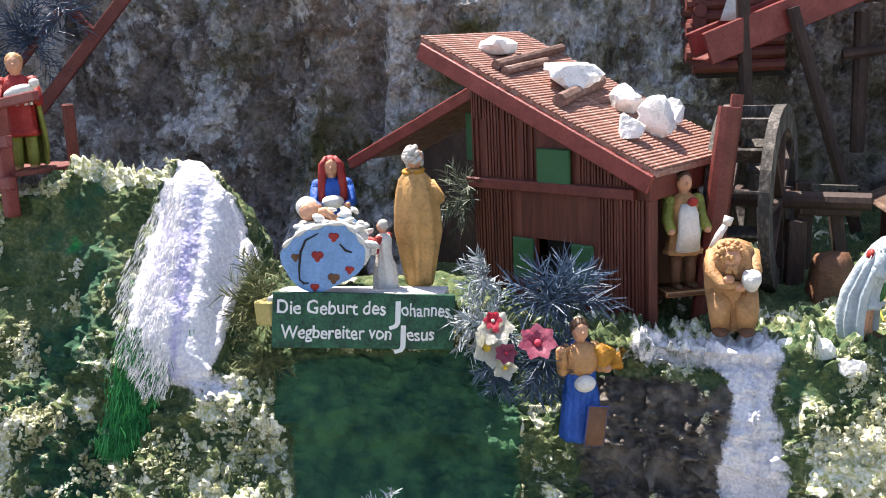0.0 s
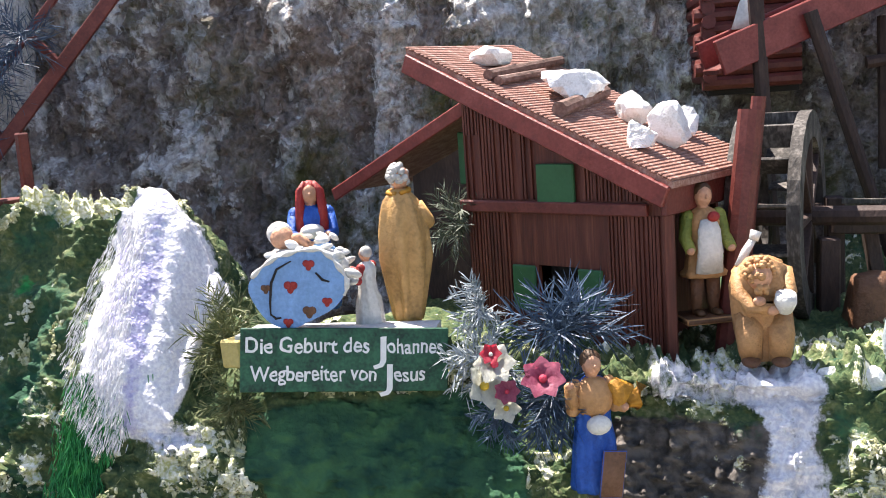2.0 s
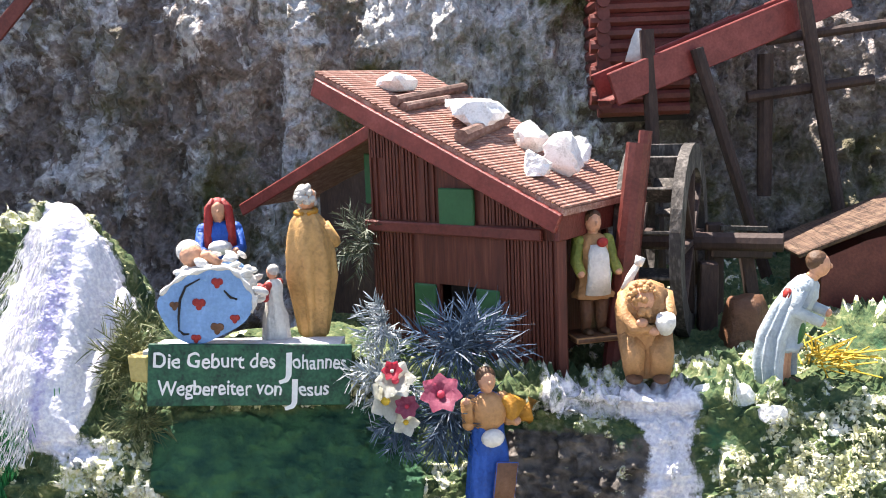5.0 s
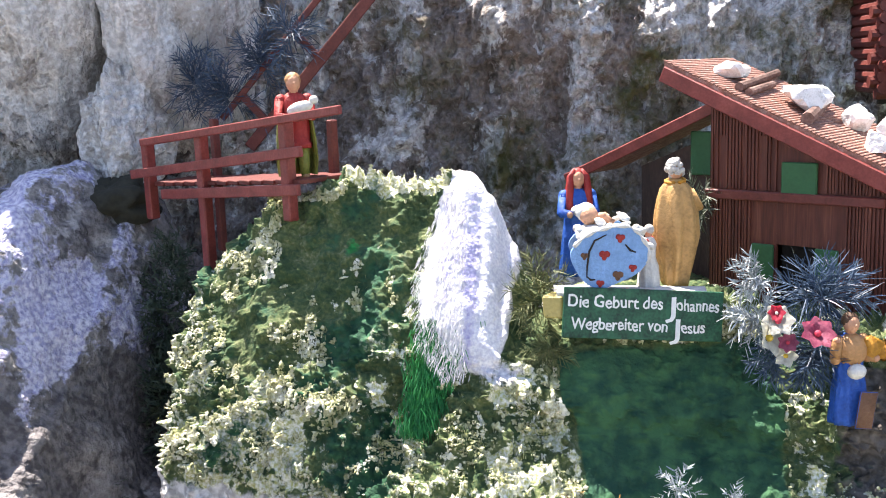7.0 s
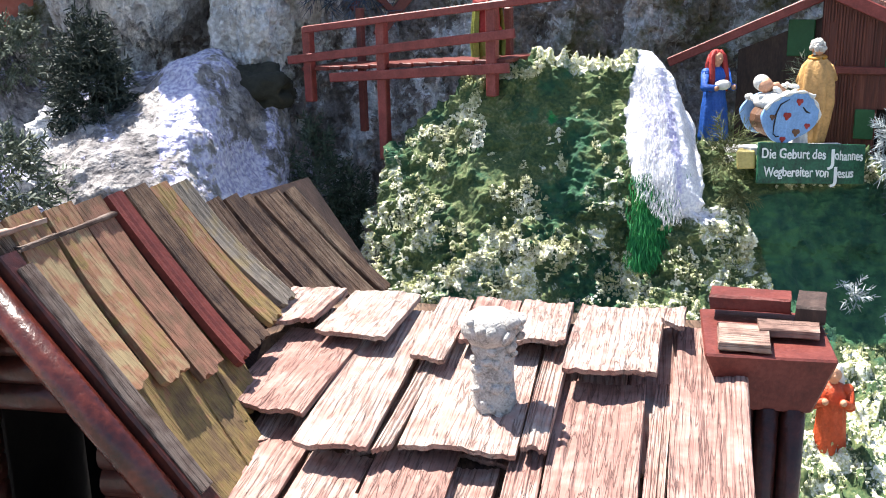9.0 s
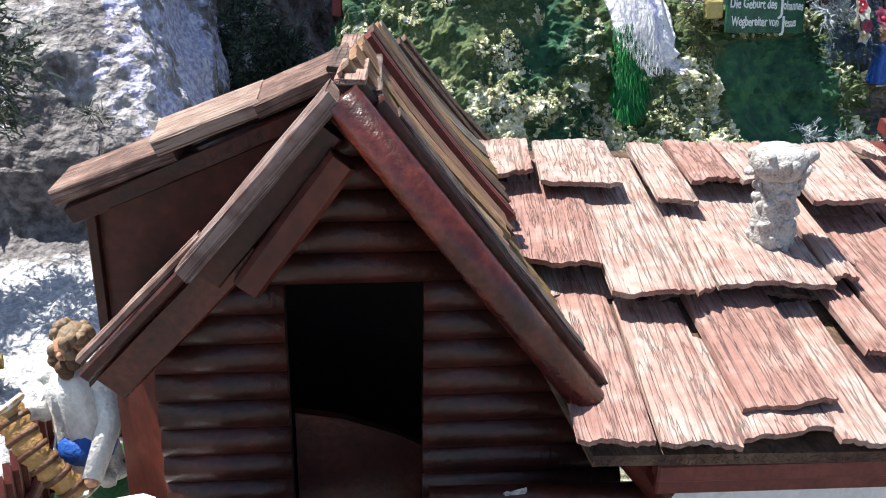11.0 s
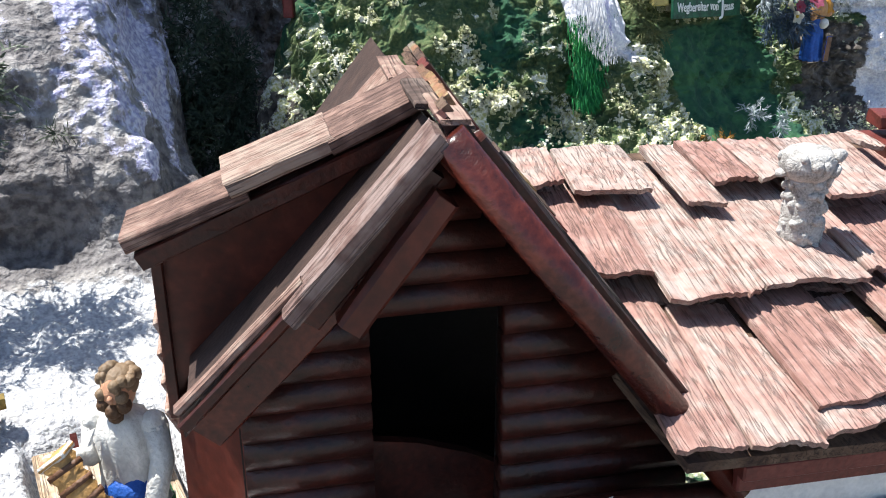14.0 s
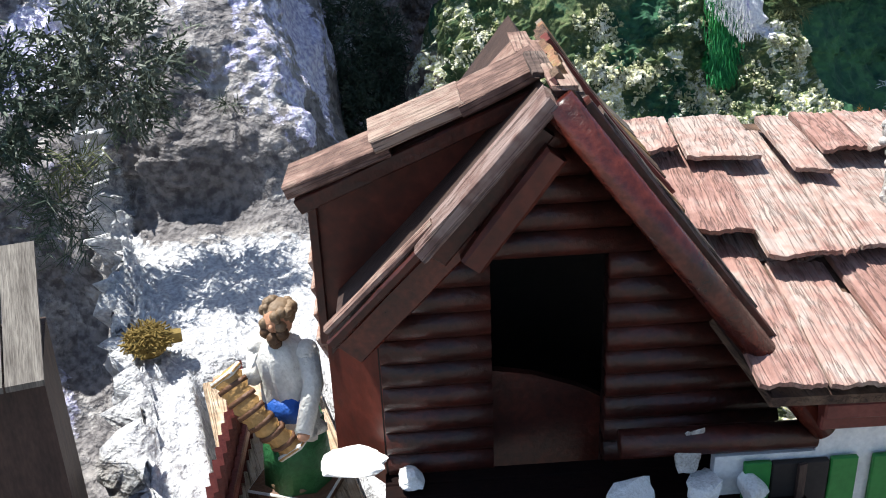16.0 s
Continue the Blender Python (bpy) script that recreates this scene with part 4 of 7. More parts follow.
def porch():
    # log wall with a doorway
    for i in range(16):
        z = 0.893 + 0.0222 * i
        lo, hi = max(-0.137, -(1.236 - z)), min(0.196, (1.250 - z) * 0.772 - 0.006)
        runs = [(lo, -0.047), (0.048, hi)] if z < 1.128 else [(lo, hi)]
        for a, b in runs:
            if b - a > 0.008:
                bm = bmesh.new()
                pole(bm, h3(a, 0.06, z), h3(b, 0.06, z), 0.0132, 0.0126, 14)
                hpart("log", bm, DARK_RED, shade=True)
    bm = bmesh.new()
    hslab(bm, [(-0.186, 0.128, 0.90), (-0.137, 0.072, 0.90), (-0.137, 0.072, 1.075), (-0.186, 0.128, 1.035)], (0.006, 0.006, 0))
    hpart("side_wall", bm, CHEEK)
    bm = bmesh.new()
    pole(bm, h3(0.05, 0.004, 0.981), h3(0.206, 0.002, 0.981), 0.0118, 0.0115, 14)
    hpart("log", bm, DARK_RED, shade=True)
    # room behind the door, coloured black in place of its interior shade
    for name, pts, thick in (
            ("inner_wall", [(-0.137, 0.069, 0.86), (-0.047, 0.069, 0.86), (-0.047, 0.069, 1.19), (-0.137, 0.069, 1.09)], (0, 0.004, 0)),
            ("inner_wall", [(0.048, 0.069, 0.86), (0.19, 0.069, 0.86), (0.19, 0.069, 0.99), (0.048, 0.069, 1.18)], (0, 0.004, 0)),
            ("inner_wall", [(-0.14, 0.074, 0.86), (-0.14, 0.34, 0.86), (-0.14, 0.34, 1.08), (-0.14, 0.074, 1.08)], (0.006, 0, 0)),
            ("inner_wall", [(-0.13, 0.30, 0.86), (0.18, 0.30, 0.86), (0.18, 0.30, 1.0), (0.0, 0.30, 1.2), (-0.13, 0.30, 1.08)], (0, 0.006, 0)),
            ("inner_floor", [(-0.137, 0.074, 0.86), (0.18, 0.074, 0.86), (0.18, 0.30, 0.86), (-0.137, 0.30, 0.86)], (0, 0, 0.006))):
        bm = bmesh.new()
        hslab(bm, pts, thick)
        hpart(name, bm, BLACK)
    bm = bmesh.new()
    hslab(bm, [(-0.045, 0.076, 0.87), (0.06, 0.088, 0.87), (0.06, 0.088, 0.966), (0.03, 0.085, 0.985), (-0.01, 0.08, 1.003), (-0.045, 0.076, 1.012)], (0, 0.008, 0))
    hpart("half_door", bm, DARK_RED, "low red half door in the dark doorway")
    # rafters of the gable: a round outer one and flat inner ones
    bm = bmesh.new()
    pole(bm, h3(-0.004, -0.004, 1.268), h3(0.211, -0.002, 0.989), 0.0122, 0.0116, 20)
    hpart("rafter", bm, RAFTER, "glossy red-brown round rafter", shade=True)
    board("rafter", (0.016, 0.014, 1.260), (0.222, 0.016, 0.989), 0.02, 0.014, DARK_RED)
    board("rafter", (0.028, 0.018, 1.252), (0.150, 0.018, 1.092), 0.018, 0.008, PLANK_DARK_L, None, "", 0.001, 7)
    board("rafter", (-0.003, 0.004, 1.230), (-0.064, 0.006, 1.147), 0.016, 0.019, CHEEK, None, "", 0.003)
    board("rafter", (-0.012, 0.014, 1.246), (-0.09, 0.018, 1.150), 0.012, 0.022, DARK_RED)
    board("rafter", (-0.062, 0.018, 1.172), (-0.158, 0.024, 1.070), 0.012, 0.024, RAFTER)
    # left slope: weathered boards over a red one
    board("verge_board", (-0.006, 0.004, 1.270), (-0.100, 0.010, 1.160), 0.036, 0.012, VERGE, None, "weathered grey verge board")
    board("verge_board", (-0.088, 0.014, 1.172), (-0.170, 0.022, 1.084), 0.03, 0.008, DARK_RED)
    board("verge_board", (-0.090, 0.010, 1.180), (-0.174, 0.016, 1.094), 0.010, 0.006, SHINGLE_L)
    bm = bmesh.new()
    hslab(bm, [(0.0, 0.02, 1.256), (-0.172, 0.02, 1.070), (-0.172, 0.34, 1.05), (0.0, 0.34, 1.222)], (0, 0, 0.006))
    hslab(bm, [(0.0, 0.02, 1.252), (0.205, 0.02, 0.978), (0.205, 0.34, 0.962), (0.0, 0.34, 1.222)], (0, 0, 0.006))
    hpart("porch_deck", bm, DARK_WOOD)


porch()


SLOPE = math.atan2(0.272, 0.215)


def plank(name, seed, d0, length, v0, w, t, lift, material, bow=0.0, ridge=1.266, ragged=0.003, shear=0.0):
    """A plank down the porch roof's right slope: from d0 below the ridge, at v0 along it. x across, y down the slope."""
    rng = random.Random(seed)
    bm = bmesh.new()
    nx, ny = 10, 10
    groove = [rng.uniform(-1, 1) * 0.0008 for _ in range(nx + 1)]
    rag = [rng.uniform(-1, 1) * ragged for _ in range(nx + 1)]
    top, low = [], []
    for j in range(ny + 1):
        f = j / ny
        rt, rl = [], []
        for i in range(nx + 1):
            x, y = (i / nx - 0.5) * w - shear * f, f * length + (rag[i] if j == ny else 0)
            z = -bow * math.sin(math.pi * f) + 0.0008 * math.sin(seed + 6 * f)
            rt.append(bm.verts.new((x, y, z + t + groove[i])))
            rl.append(bm.verts.new((x, y, z)))
        top.append(rt)
        low.append(rl)
    for j in range(ny):
        for i in range(nx):
            bm.faces.new((top[j][i], top[j][i + 1], top[j + 1][i + 1], top[j + 1][i]))
            bm.faces.new((low[j][i], low[j + 1][i], low[j + 1][i + 1], low[j][i + 1]))
        for k in (0, nx):
            bm.faces.new((top[j][k], top[j + 1][k], low[j + 1][k], low[j][k]))
    for j in (0, ny):
        for i in range(nx):
            bm.faces.new((top[j][i], top[j][i + 1], low[j][i + 1], low[j][i]))
    bmesh.ops.recalc_face_normals(bm, faces=list(bm.faces))
    ob = part(name, bm, material, log_house)
    c, s = math.cos(SLOPE), math.sin(SLOPE)
    m = Matrix(((0, c, s, d0 * c + lift * s), (-1, 0, 0, v0 + w / 2), (0, -s, c, ridge - d0 * s + lift * c), (0, 0, 0, 1)))
    ob.matrix_basis = HM @ m
    return ob


def porch_planks():
    """Long planks on the porch roof's right slope, a lower course under them, and the ridge."""
    rows = ((0.002, 0.02, -0.012, 0.345, DARK_RED, 0.000, 0.0), (0.019, 0.02, -0.012, 0.335, PLANK_DARK, 0.004, -0.006), (0.038, 0.04, -0.010, 0.152, PLANK_YEL, 0.008, -0.028),
            (0.078, 0.04, -0.004, 0.158, PLANK_YEL, 0.009, -0.02), (0.117, 0.041, 0.0, 0.170, PLANK_PINK, 0.008, -0.016), (0.157, 0.026, 0.004, 0.176, RED, 0.011, -0.006),
            (0.182, 0.036, 0.006, 0.172, PLANK_DARK, 0.012, 0.0), (0.216, 0.034, 0.012, 0.160, PLANK_YEL, 0.012, 0.012), (0.249, 0.036, 0.018, 0.150, PLANK_GREY, 0.011, 0.022))
    for i, (v, w, d0, l, mm, lift, shear) in enumerate(rows):
        plank("plank", i, d0, l, v, w - 0.002, 0.006, lift, mm, 0.004, 1.266, 0.003, shear)
    for i, (v, w, l) in enumerate(((0.03, 0.045, 0.185), (0.073, 0.042, 0.165), (0.113, 0.04, 0.12), (0.15, 0.045, 0.09))):
        plank("plank", 20 + i, 0.125, l, v, w - 0.002, 0.005, 0.001, PLANK_YEL, 0.002, 1.264, 0.003, -0.03)
    for i in range(6):
        plank("plank", 40 + i, 0.044 + 0.006 * i, 0.16, 0.302 + 0.031 * i, 0.0295, 0.006, 0.0 + 0.003 * (i % 2), PLANK_DARK, 0.002, 1.266, 0.003, 0.01 + 0.006 * i)
    bm = bmesh.new()
    hslab(bm, [(0.02, 0.36, 1.215), (0.14, 0.36, 1.05), (0.14, 0.60, 1.03), (0.03, 0.60, 1.195)], (0, 0, 0.006))
    hslab(bm, [(0.02, 0.36, 1.215), (-0.1, 0.36, 1.05), (-0.1, 0.60, 1.03), (0.03, 0.60, 1.195)], (0, 0, 0.006))
    hpart("rear_deck", bm, DARK_WOOD)
    for i, (v0, v1, u, z) in enumerate(((0.0, 0.075, 0.002, 1.276), (0.05, 0.13, -0.004, 1.272), (0.12, 0.21, 0.004, 1.262), (0.03, 0.17, 0.012, 1.262), (0.19, 0.28, 0.0, 1.254))):
        board("ridge_board", (u, v0, z), (u + 0.003, v1, z - 0.004), 0.018, 0.004, PLANK_DARK_L if i % 2 else SHINGLE_L, None, "", 0.0008, i)
    # weathered shingles on the left slope behind the dormer
    for i in range(3):
        v = 0.155 + 0.036 * i
        board("shingle", (0.0, v + 0.03, 1.252 - 0.004 * i), (-0.10, v + 0.03, 1.140), 0.04, 0.006, SHINGLE_L, None, "", 0.001, i)


porch_planks()


def dormer():
    dm = tagged(part("dormer", bmesh.new(), RED, log_house), "red painted shed dormer with shingled roof")
    bm = bmesh.new()
    hslab(bm, [(-0.185, 0.13, 1.03), (-0.165, 0.13, 1.075), (0.0, 0.13, 1.245), (-0.002, 0.13, 1.25), (-0.185, 0.13, 1.168)], (0, 0.01, 0))
    hslab(bm, [(-0.185, 0.14, 1.0), (-0.185, 0.24, 1.0), (-0.185, 0.24, 1.15), (-0.185, 0.14, 1.168)], (0.008, 0, 0))
    part("cheek", bm, CHEEK, dm)
    bm = bmesh.new()
    hbeam(bm, (-0.187, 0.127, 1.02), (-0.187, 0.127, 1.166), 0.008, 0.008, 0.001, (0, 1, 0))
    part("corner_post", bm, DARK_RED, dm)
    # shingled roof in overlapping pieces
    board("shingle", (-0.205, 0.130, 1.172), (-0.120, 0.130, 1.204), 0.058, 0.012, SHINGLE_L, dm, "", 0.002, 1)
    board("shingle", (-0.134, 0.128, 1.208), (-0.060, 0.130, 1.236), 0.062, 0.012, SHINGLE_L, dm, "", 0.002, 2)
    board("shingle", (-0.064, 0.128, 1.233), (0.002, 0.132, 1.262), 0.060, 0.012, SHINGLE_L, dm, "", 0.002, 5)
    board("shingle", (-0.100, 0.168, 1.206), (-0.005, 0.172, 1.244), 0.045, 0.01, SHINGLE_L, dm, "", 0.002, 3)
    board("shingle", (-0.19, 0.172, 1.165), (-0.10, 0.176, 1.198), 0.045, 0.01, SHINGLE_L, dm, "", 0.002, 4)
    board("fascia", (-0.196, 0.112, 1.158), (-0.002, 0.112, 1.240), 0.014, 0.014, DARK_RED, dm)
    # small shingles under the dormer's outer wall
    for i in range(4):
        bm = bmesh.new()
        box(bm, HM @ pose(-0.192, 0.175, 1.0 + 0.026 * i, 0, 65, 0), 0.024, 0.05, 0.004, 0.001)
        part("shingle", bm, SHINGLE_X, dm)


dormer()


def shingle_mesh(seed, w, l, t):
    """A split shingle, thick at its lower end, with an uneven grooved top and ragged lower edge. x across, y up the slope."""
    rng = random.Random(seed)
    bm = bmesh.new()
    nx, ny = 20, 4
    groove = [rng.uniform(-1, 1) * 0.0010 for _ in range(nx + 1)]
    ph = rng.uniform(0, 6)
    rag = [0.0016 * math.sin(ph + 0.45 * k) + rng.uniform(-1, 1) * 0.0007 for k in range(nx + 1)]
    tilt = rng.uniform(-0.006, 0.006)
    top = []
    for j in range(ny + 1):
        row = []
        for i in range(nx + 1):
            fx, fy = i / nx - 0.5, j / ny
            x = fx * w + 0.0015 * math.sin(3 * fy + seed)
            y = fy * l + (rag[i] + tilt * fx * 2 if j == 0 else 0)
            z = t * (1 - 0.75 * fy) + groove[i] + 0.0012 * math.sin(5 * fx + seed + 2 * fy)
            row.append(bm.verts.new((x, y, z)))
        top.append(row)
    base = [[bm.verts.new((top[j][i].co.x, top[j][i].co.y + (0.001 if j == 0 else 0), top[0][i].co.z - 0.0052 if j == 0 else -0.003)) for i in range(nx + 1)] for j in (0, ny)]
    for j in range(ny):
        for i in range(nx):
            bm.faces.new((top[j][i], top[j][i + 1], top[j + 1][i + 1], top[j + 1][i]))
    for i in range(nx):
        bm.faces.new((base[0][i], base[0][i + 1], top[0][i + 1], top[0][i]))
        bm.faces.new((base[0][i], base[1][i], base[1][i + 1], base[0][i + 1]))
        bm.faces.new((base[1][i], top[ny][i], top[ny][i + 1], base[1][i + 1]))
    for k in (0, nx):
        bm.faces.new([top[j][k] for j in range(ny + 1)] + [base[1][k], base[0][k]])
    bmesh.ops.recalc_face_normals(bm, faces=list(bm.faces))
    return mesh_of(bm, "shingle", SHINGLE)


def main_shingles():
    """The big roof's shingles, as laid: from u0 to u1 along the eave, lower end at v, length, step above the deck."""
    rng = random.Random(12)
    sl = math.degrees(math.atan(0.2108))
    laid = (
        (0.137, 0.187, -0.047, 0.213, 0), (0.188, 0.240, -0.050, 0.168, 0), (0.241, 0.304, -0.043, 0.112, 0), (0.304, 0.346, -0.053, 0.168, 0), (0.347, 0.408, -0.050, 0.112, 0), (0.409, 0.468, -0.054, 0.146, 0), (0.469, 0.531, -0.053, 0.146, 0),
        (0.248, 0.314, -0.023, 0.157, 1), (0.353, 0.381, 0.025, 0.146, 1), (0.382, 0.452, 0.042, 0.191, 1), (0.453, 0.470, 0.017, 0.224, 1),
        (0.112, 0.190, 0.129, 0.146, 2), (0.189, 0.252, 0.090, 0.235, 2), (0.252, 0.268, 0.092, 0.202, 2), (0.269, 0.361, 0.098, 0.179, 2), (0.362, 0.384, 0.107, 0.191, 2), (0.471, 0.532, 0.062, 0.269, 2),
        (0.095, 0.156, 0.250, 0.087, 3), (0.159, 0.230, 0.235, 0.103, 3), (0.253, 0.287, 0.207, 0.129, 3), (0.289, 0.334, 0.241, 0.095, 3), (0.335, 0.384, 0.244, 0.092, 3), (0.385, 0.464, 0.206, 0.132, 3), (0.466, 0.488, 0.286, 0.050, 3))
    for i, (u0, u1, v, length, step) in enumerate(laid):
        ob = new("shingle", shingle_mesh(i, u1 - u0 - 0.002, length, 0.0145))
        u = (u0 + u1) / 2
        ob.matrix_basis = HM @ pose(u, v, main_z(u, v) + 0.003 + 0.0045 * step, sl - 2.4, rng.uniform(-1.0, 1.0), rng.uniform(-1.2, 1.2) - 2.0)
        ob.parent = log_house
    # a plain under-course that closes the gaps
    for k in range(9):
        u = 0.16 + 0.043 * k
        ob = new("shingle", shingle_mesh(60 + k, 0.0415, 0.22, 0.006))
        ob.matrix_basis = HM @ pose(u, 0.12, main_z(u, 0.12) - 0.004, sl, 0, 0)
        ob.parent = log_house


def chimney():
    ch = thing("chimney", "red-brown wooden chimney with flared hood beside the shingle roof", "chimney", at=Matrix.Translation((-0.016, -0.004, -0.016)))
    bm = bmesh.new()
    hslab(bm, [(0.542, 0.272, 0.80), (0.60, 0.272, 0.80), (0.60, 0.272, 1.10), (0.542, 0.272, 1.10)], (0, 0.06, 0))
    part("shaft", bm, RED, ch)
    for u in (0.55, 0.571, 0.592):
        bm = bmesh.new()
        pole(bm, h3(u, 0.264, 0.80), h3(u, 0.264, 1.098), 0.0105, 0.0105, 10)
        part("flue_log", bm, DARK_RED, ch, shade=True)
    bm = bmesh.new()
    lo = [bm.verts.new(h3(u, v, 1.095)) for u, v in ((0.536, 0.256), (0.606, 0.256), (0.606, 0.345), (0.536, 0.345))]
    hi = [bm.verts.new(h3(u, v, 1.15)) for u, v in ((0.515, 0.24), (0.622, 0.24), (0.622, 0.36), (0.515, 0.36))]
    for k in range(4):
        bm.faces.new((lo[k], lo[(k + 1) % 4], hi[(k + 1) % 4], hi[k]))
    bm.faces.new(lo[::-1])
    bm.faces.new(hi)
    bmesh.ops.recalc_face_normals(bm, faces=list(bm.faces))
    bmesh.ops.bevel(bm, geom=list(bm.edges), offset=0.002, segments=1, affect="EDGES")
    part("hood", bm, RED, ch)
    board("cap_board", (0.524, 0.345, 1.166), (0.594, 0.34, 1.166), 0.03, 0.014, RED, ch, "", 0.002, 1)
    board("cap_board", (0.528, 0.27, 1.156), (0.57, 0.268, 1.156), 0.05, 0.008, SHINGLE_L, ch, "faded red cap board", 0.001, 2)
    board("cap_board", (0.562, 0.29, 1.158), (0.612, 0.288, 1.158), 0.026, 0.008, SHINGLE_L, ch, "", 0.001, 3)
    board("cap_board", (0.598, 0.33, 1.166), (0.622, 0.326, 1.166), 0.05, 0.016, DARK_WOOD, ch, "", 0.002, 4)


chimney()


STONE_G = surf("rough_grey_stone", [(0.16, 0.15, 0.14), (0.42, 0.4, 0.38), (0.6, 0.58, 0.56)], 90, 0.95, 0.8)


def finial():
    bm = bmesh.new()
    rng = random.Random(3)
    c = h3(0.335, 0.163, 0)
    zb = main_z(0.335, 0.163) + 0.07
    tube(bm, [(c.x, c.y, zb - 0.004), (c.x, c.y, zb + 0.01), (c.x - 0.001, c.y, zb + 0.03), (c.x, c.y, zb + 0.055), (c.x - 0.001, c.y, zb + 0.066)], [0.0165, 0.0175, 0.016, 0.016, 0.0145], 14, 0, 5, 0.08)
    tube(bm, [(c.x - 0.002, c.y, zb + 0.06), (c.x - 0.002, c.y, zb + 0.068), (c.x - 0.002, c.y, zb + 0.078), (c.x - 0.002, c.y, zb + 0.084)], [0.017, 0.0225, 0.022, 0.016], 16, 0, 6, 0.08)
    for _ in range(70):
        a, z = rng.uniform(0, 6.28), rng.uniform(0.0, 0.084)
        r = 0.0145 if z < 0.062 else 0.022
        ball(bm, (c.x + r * math.cos(a), c.y + r * math.sin(a), zb + z), (rng.uniform(0.003, 0.006), rng.uniform(0.003, 0.006), rng.uniform(0.003, 0.007)), 0, (rng.uniform(0, 90), rng.uniform(0, 90), 0), 6)
    ob = part("stone_column", bm, STONE_G, None, shade=True)
    tagged(ob, "rough whitish grey stone column on the shingle roof", "column")


finial()

# ---- greenery ----
FIR_BLUE = surf("blue_grey_tinsel", [(0.02, 0.04, 0.07), (0.05, 0.085, 0.14), (0.1, 0.15, 0.22)], 30, 0.5, 0.1)
FIR_WHITE = surf("white_tipped_tinsel", [(0.06, 0.09, 0.1), (0.3, 0.34, 0.36), (0.6, 0.63, 0.65)], 60, 0.6, 0.1)
FIR_OLIVE = surf("olive_green_needles", [(0.04, 0.055, 0.02), (0.1, 0.12, 0.045), (0.24, 0.22, 0.09)], 50, 0.7, 0.1)
FIR_DARK = surf("dark_green_needles", [(0.016, 0.03, 0.02), (0.04, 0.065, 0.04), (0.1, 0.125, 0.085)], 40, 0.6, 0.1)
FIR_GREY = surf("grey_green_leaves", [(0.028, 0.042, 0.026), (0.08, 0.1, 0.065), (0.25, 0.27, 0.22)], 50, 0.6, 0.1)
FIR_DEEP = surf("deep_green_grey_needles", [(0.008, 0.014, 0.010), (0.022, 0.034, 0.024), (0.07, 0.085, 0.07)], 40, 0.6, 0.1)
DRY_ORANGE = surf("dry_orange_moss", [(0.12, 0.06, 0.01), (0.28, 0.13, 0.02), (0.36, 0.22, 0.06)], 60, 0.9, 0.2)
GRASS = surf("bright_green_grass_fibre", [(0.006, 0.09, 0.025), (0.014, 0.19, 0.05), (0.05, 0.30, 0.06)], 26, 0.7, 0.1)
STRAW = surf("ochre_straw", [(0.12, 0.08, 0.015), (0.27, 0.19, 0.05)], 60, 0.8, 0.2)


def blades(name, starts, dirs, lengths, width, material, seed=0, curl=0.15):
    """Many thin tapered blades, each of two bent quads, as one mesh."""
    rng = np.random.default_rng(seed)
    n = len(starts)
    d = dirs / np.maximum(np.linalg.norm(dirs, axis=1, keepdims=True), 1e-9)
    side = np.cross(d, rng.normal(size=(n, 3)))
    side /= np.maximum(np.linalg.norm(side, axis=1, keepdims=True), 1e-9)
    w = np.broadcast_to(np.asarray(width, float), (n,))[:, None]
    l = lengths[:, None]
    sag = np.array([0, 0, -1.0]) * l * curl * rng.uniform(-0.6, 1.4, (n, 1))
    mid, tip = starts + d * l * 0.55 + sag * 0.3, starts + d * l + sag
    v = np.stack([starts - side * w * 0.5, starts + side * w * 0.5, mid + side * w * 0.5, mid - side * w * 0.5, tip + side * w * 0.18, tip - side * w * 0.18], 1).reshape(-1, 3)
    k = np.arange(n)[:, None] * 6
    f = np.concatenate([k + [0, 1, 2, 3], k + [3, 2, 4, 5]])
    me = bpy.data.meshes.new(name)
    me.from_pydata(v.tolist(), [], f.tolist())
    me.materials.append(material)
    return new(name, me)


def fir_spray(name, label, c, r, twigs, material, needle, width, seed, up=(0, -0.3, 0.5), per=26, reach=0.45, category="fir branch", spread=1.0):
    """Twigs that fan out from c, each set with needles along it."""
    rng = np.random.default_rng(seed)
    st, di, le = [], [], []
    for _ in range(twigs):
        d = rng.normal(size=3) * spread + np.array(up)
        d /= np.linalg.norm(d)
        for f in np.linspace(0.08, 1, per):
            p = np.array(c) + d * np.array(r) * f * rng.uniform(0.9, 1.05)
            q = rng.normal(size=3)
            q -= d * (q @ d)
            st.append(p)
            di.append(d * (1 - reach) * 1.4 + q / np.linalg.norm(q) * reach * 1.6)
            le.append(needle * rng.uniform(0.6, 1.15))
    ob = blades(name, np.array(st), np.array(di), np.array(le), width, material, seed)
    return tagged(ob, label, category)


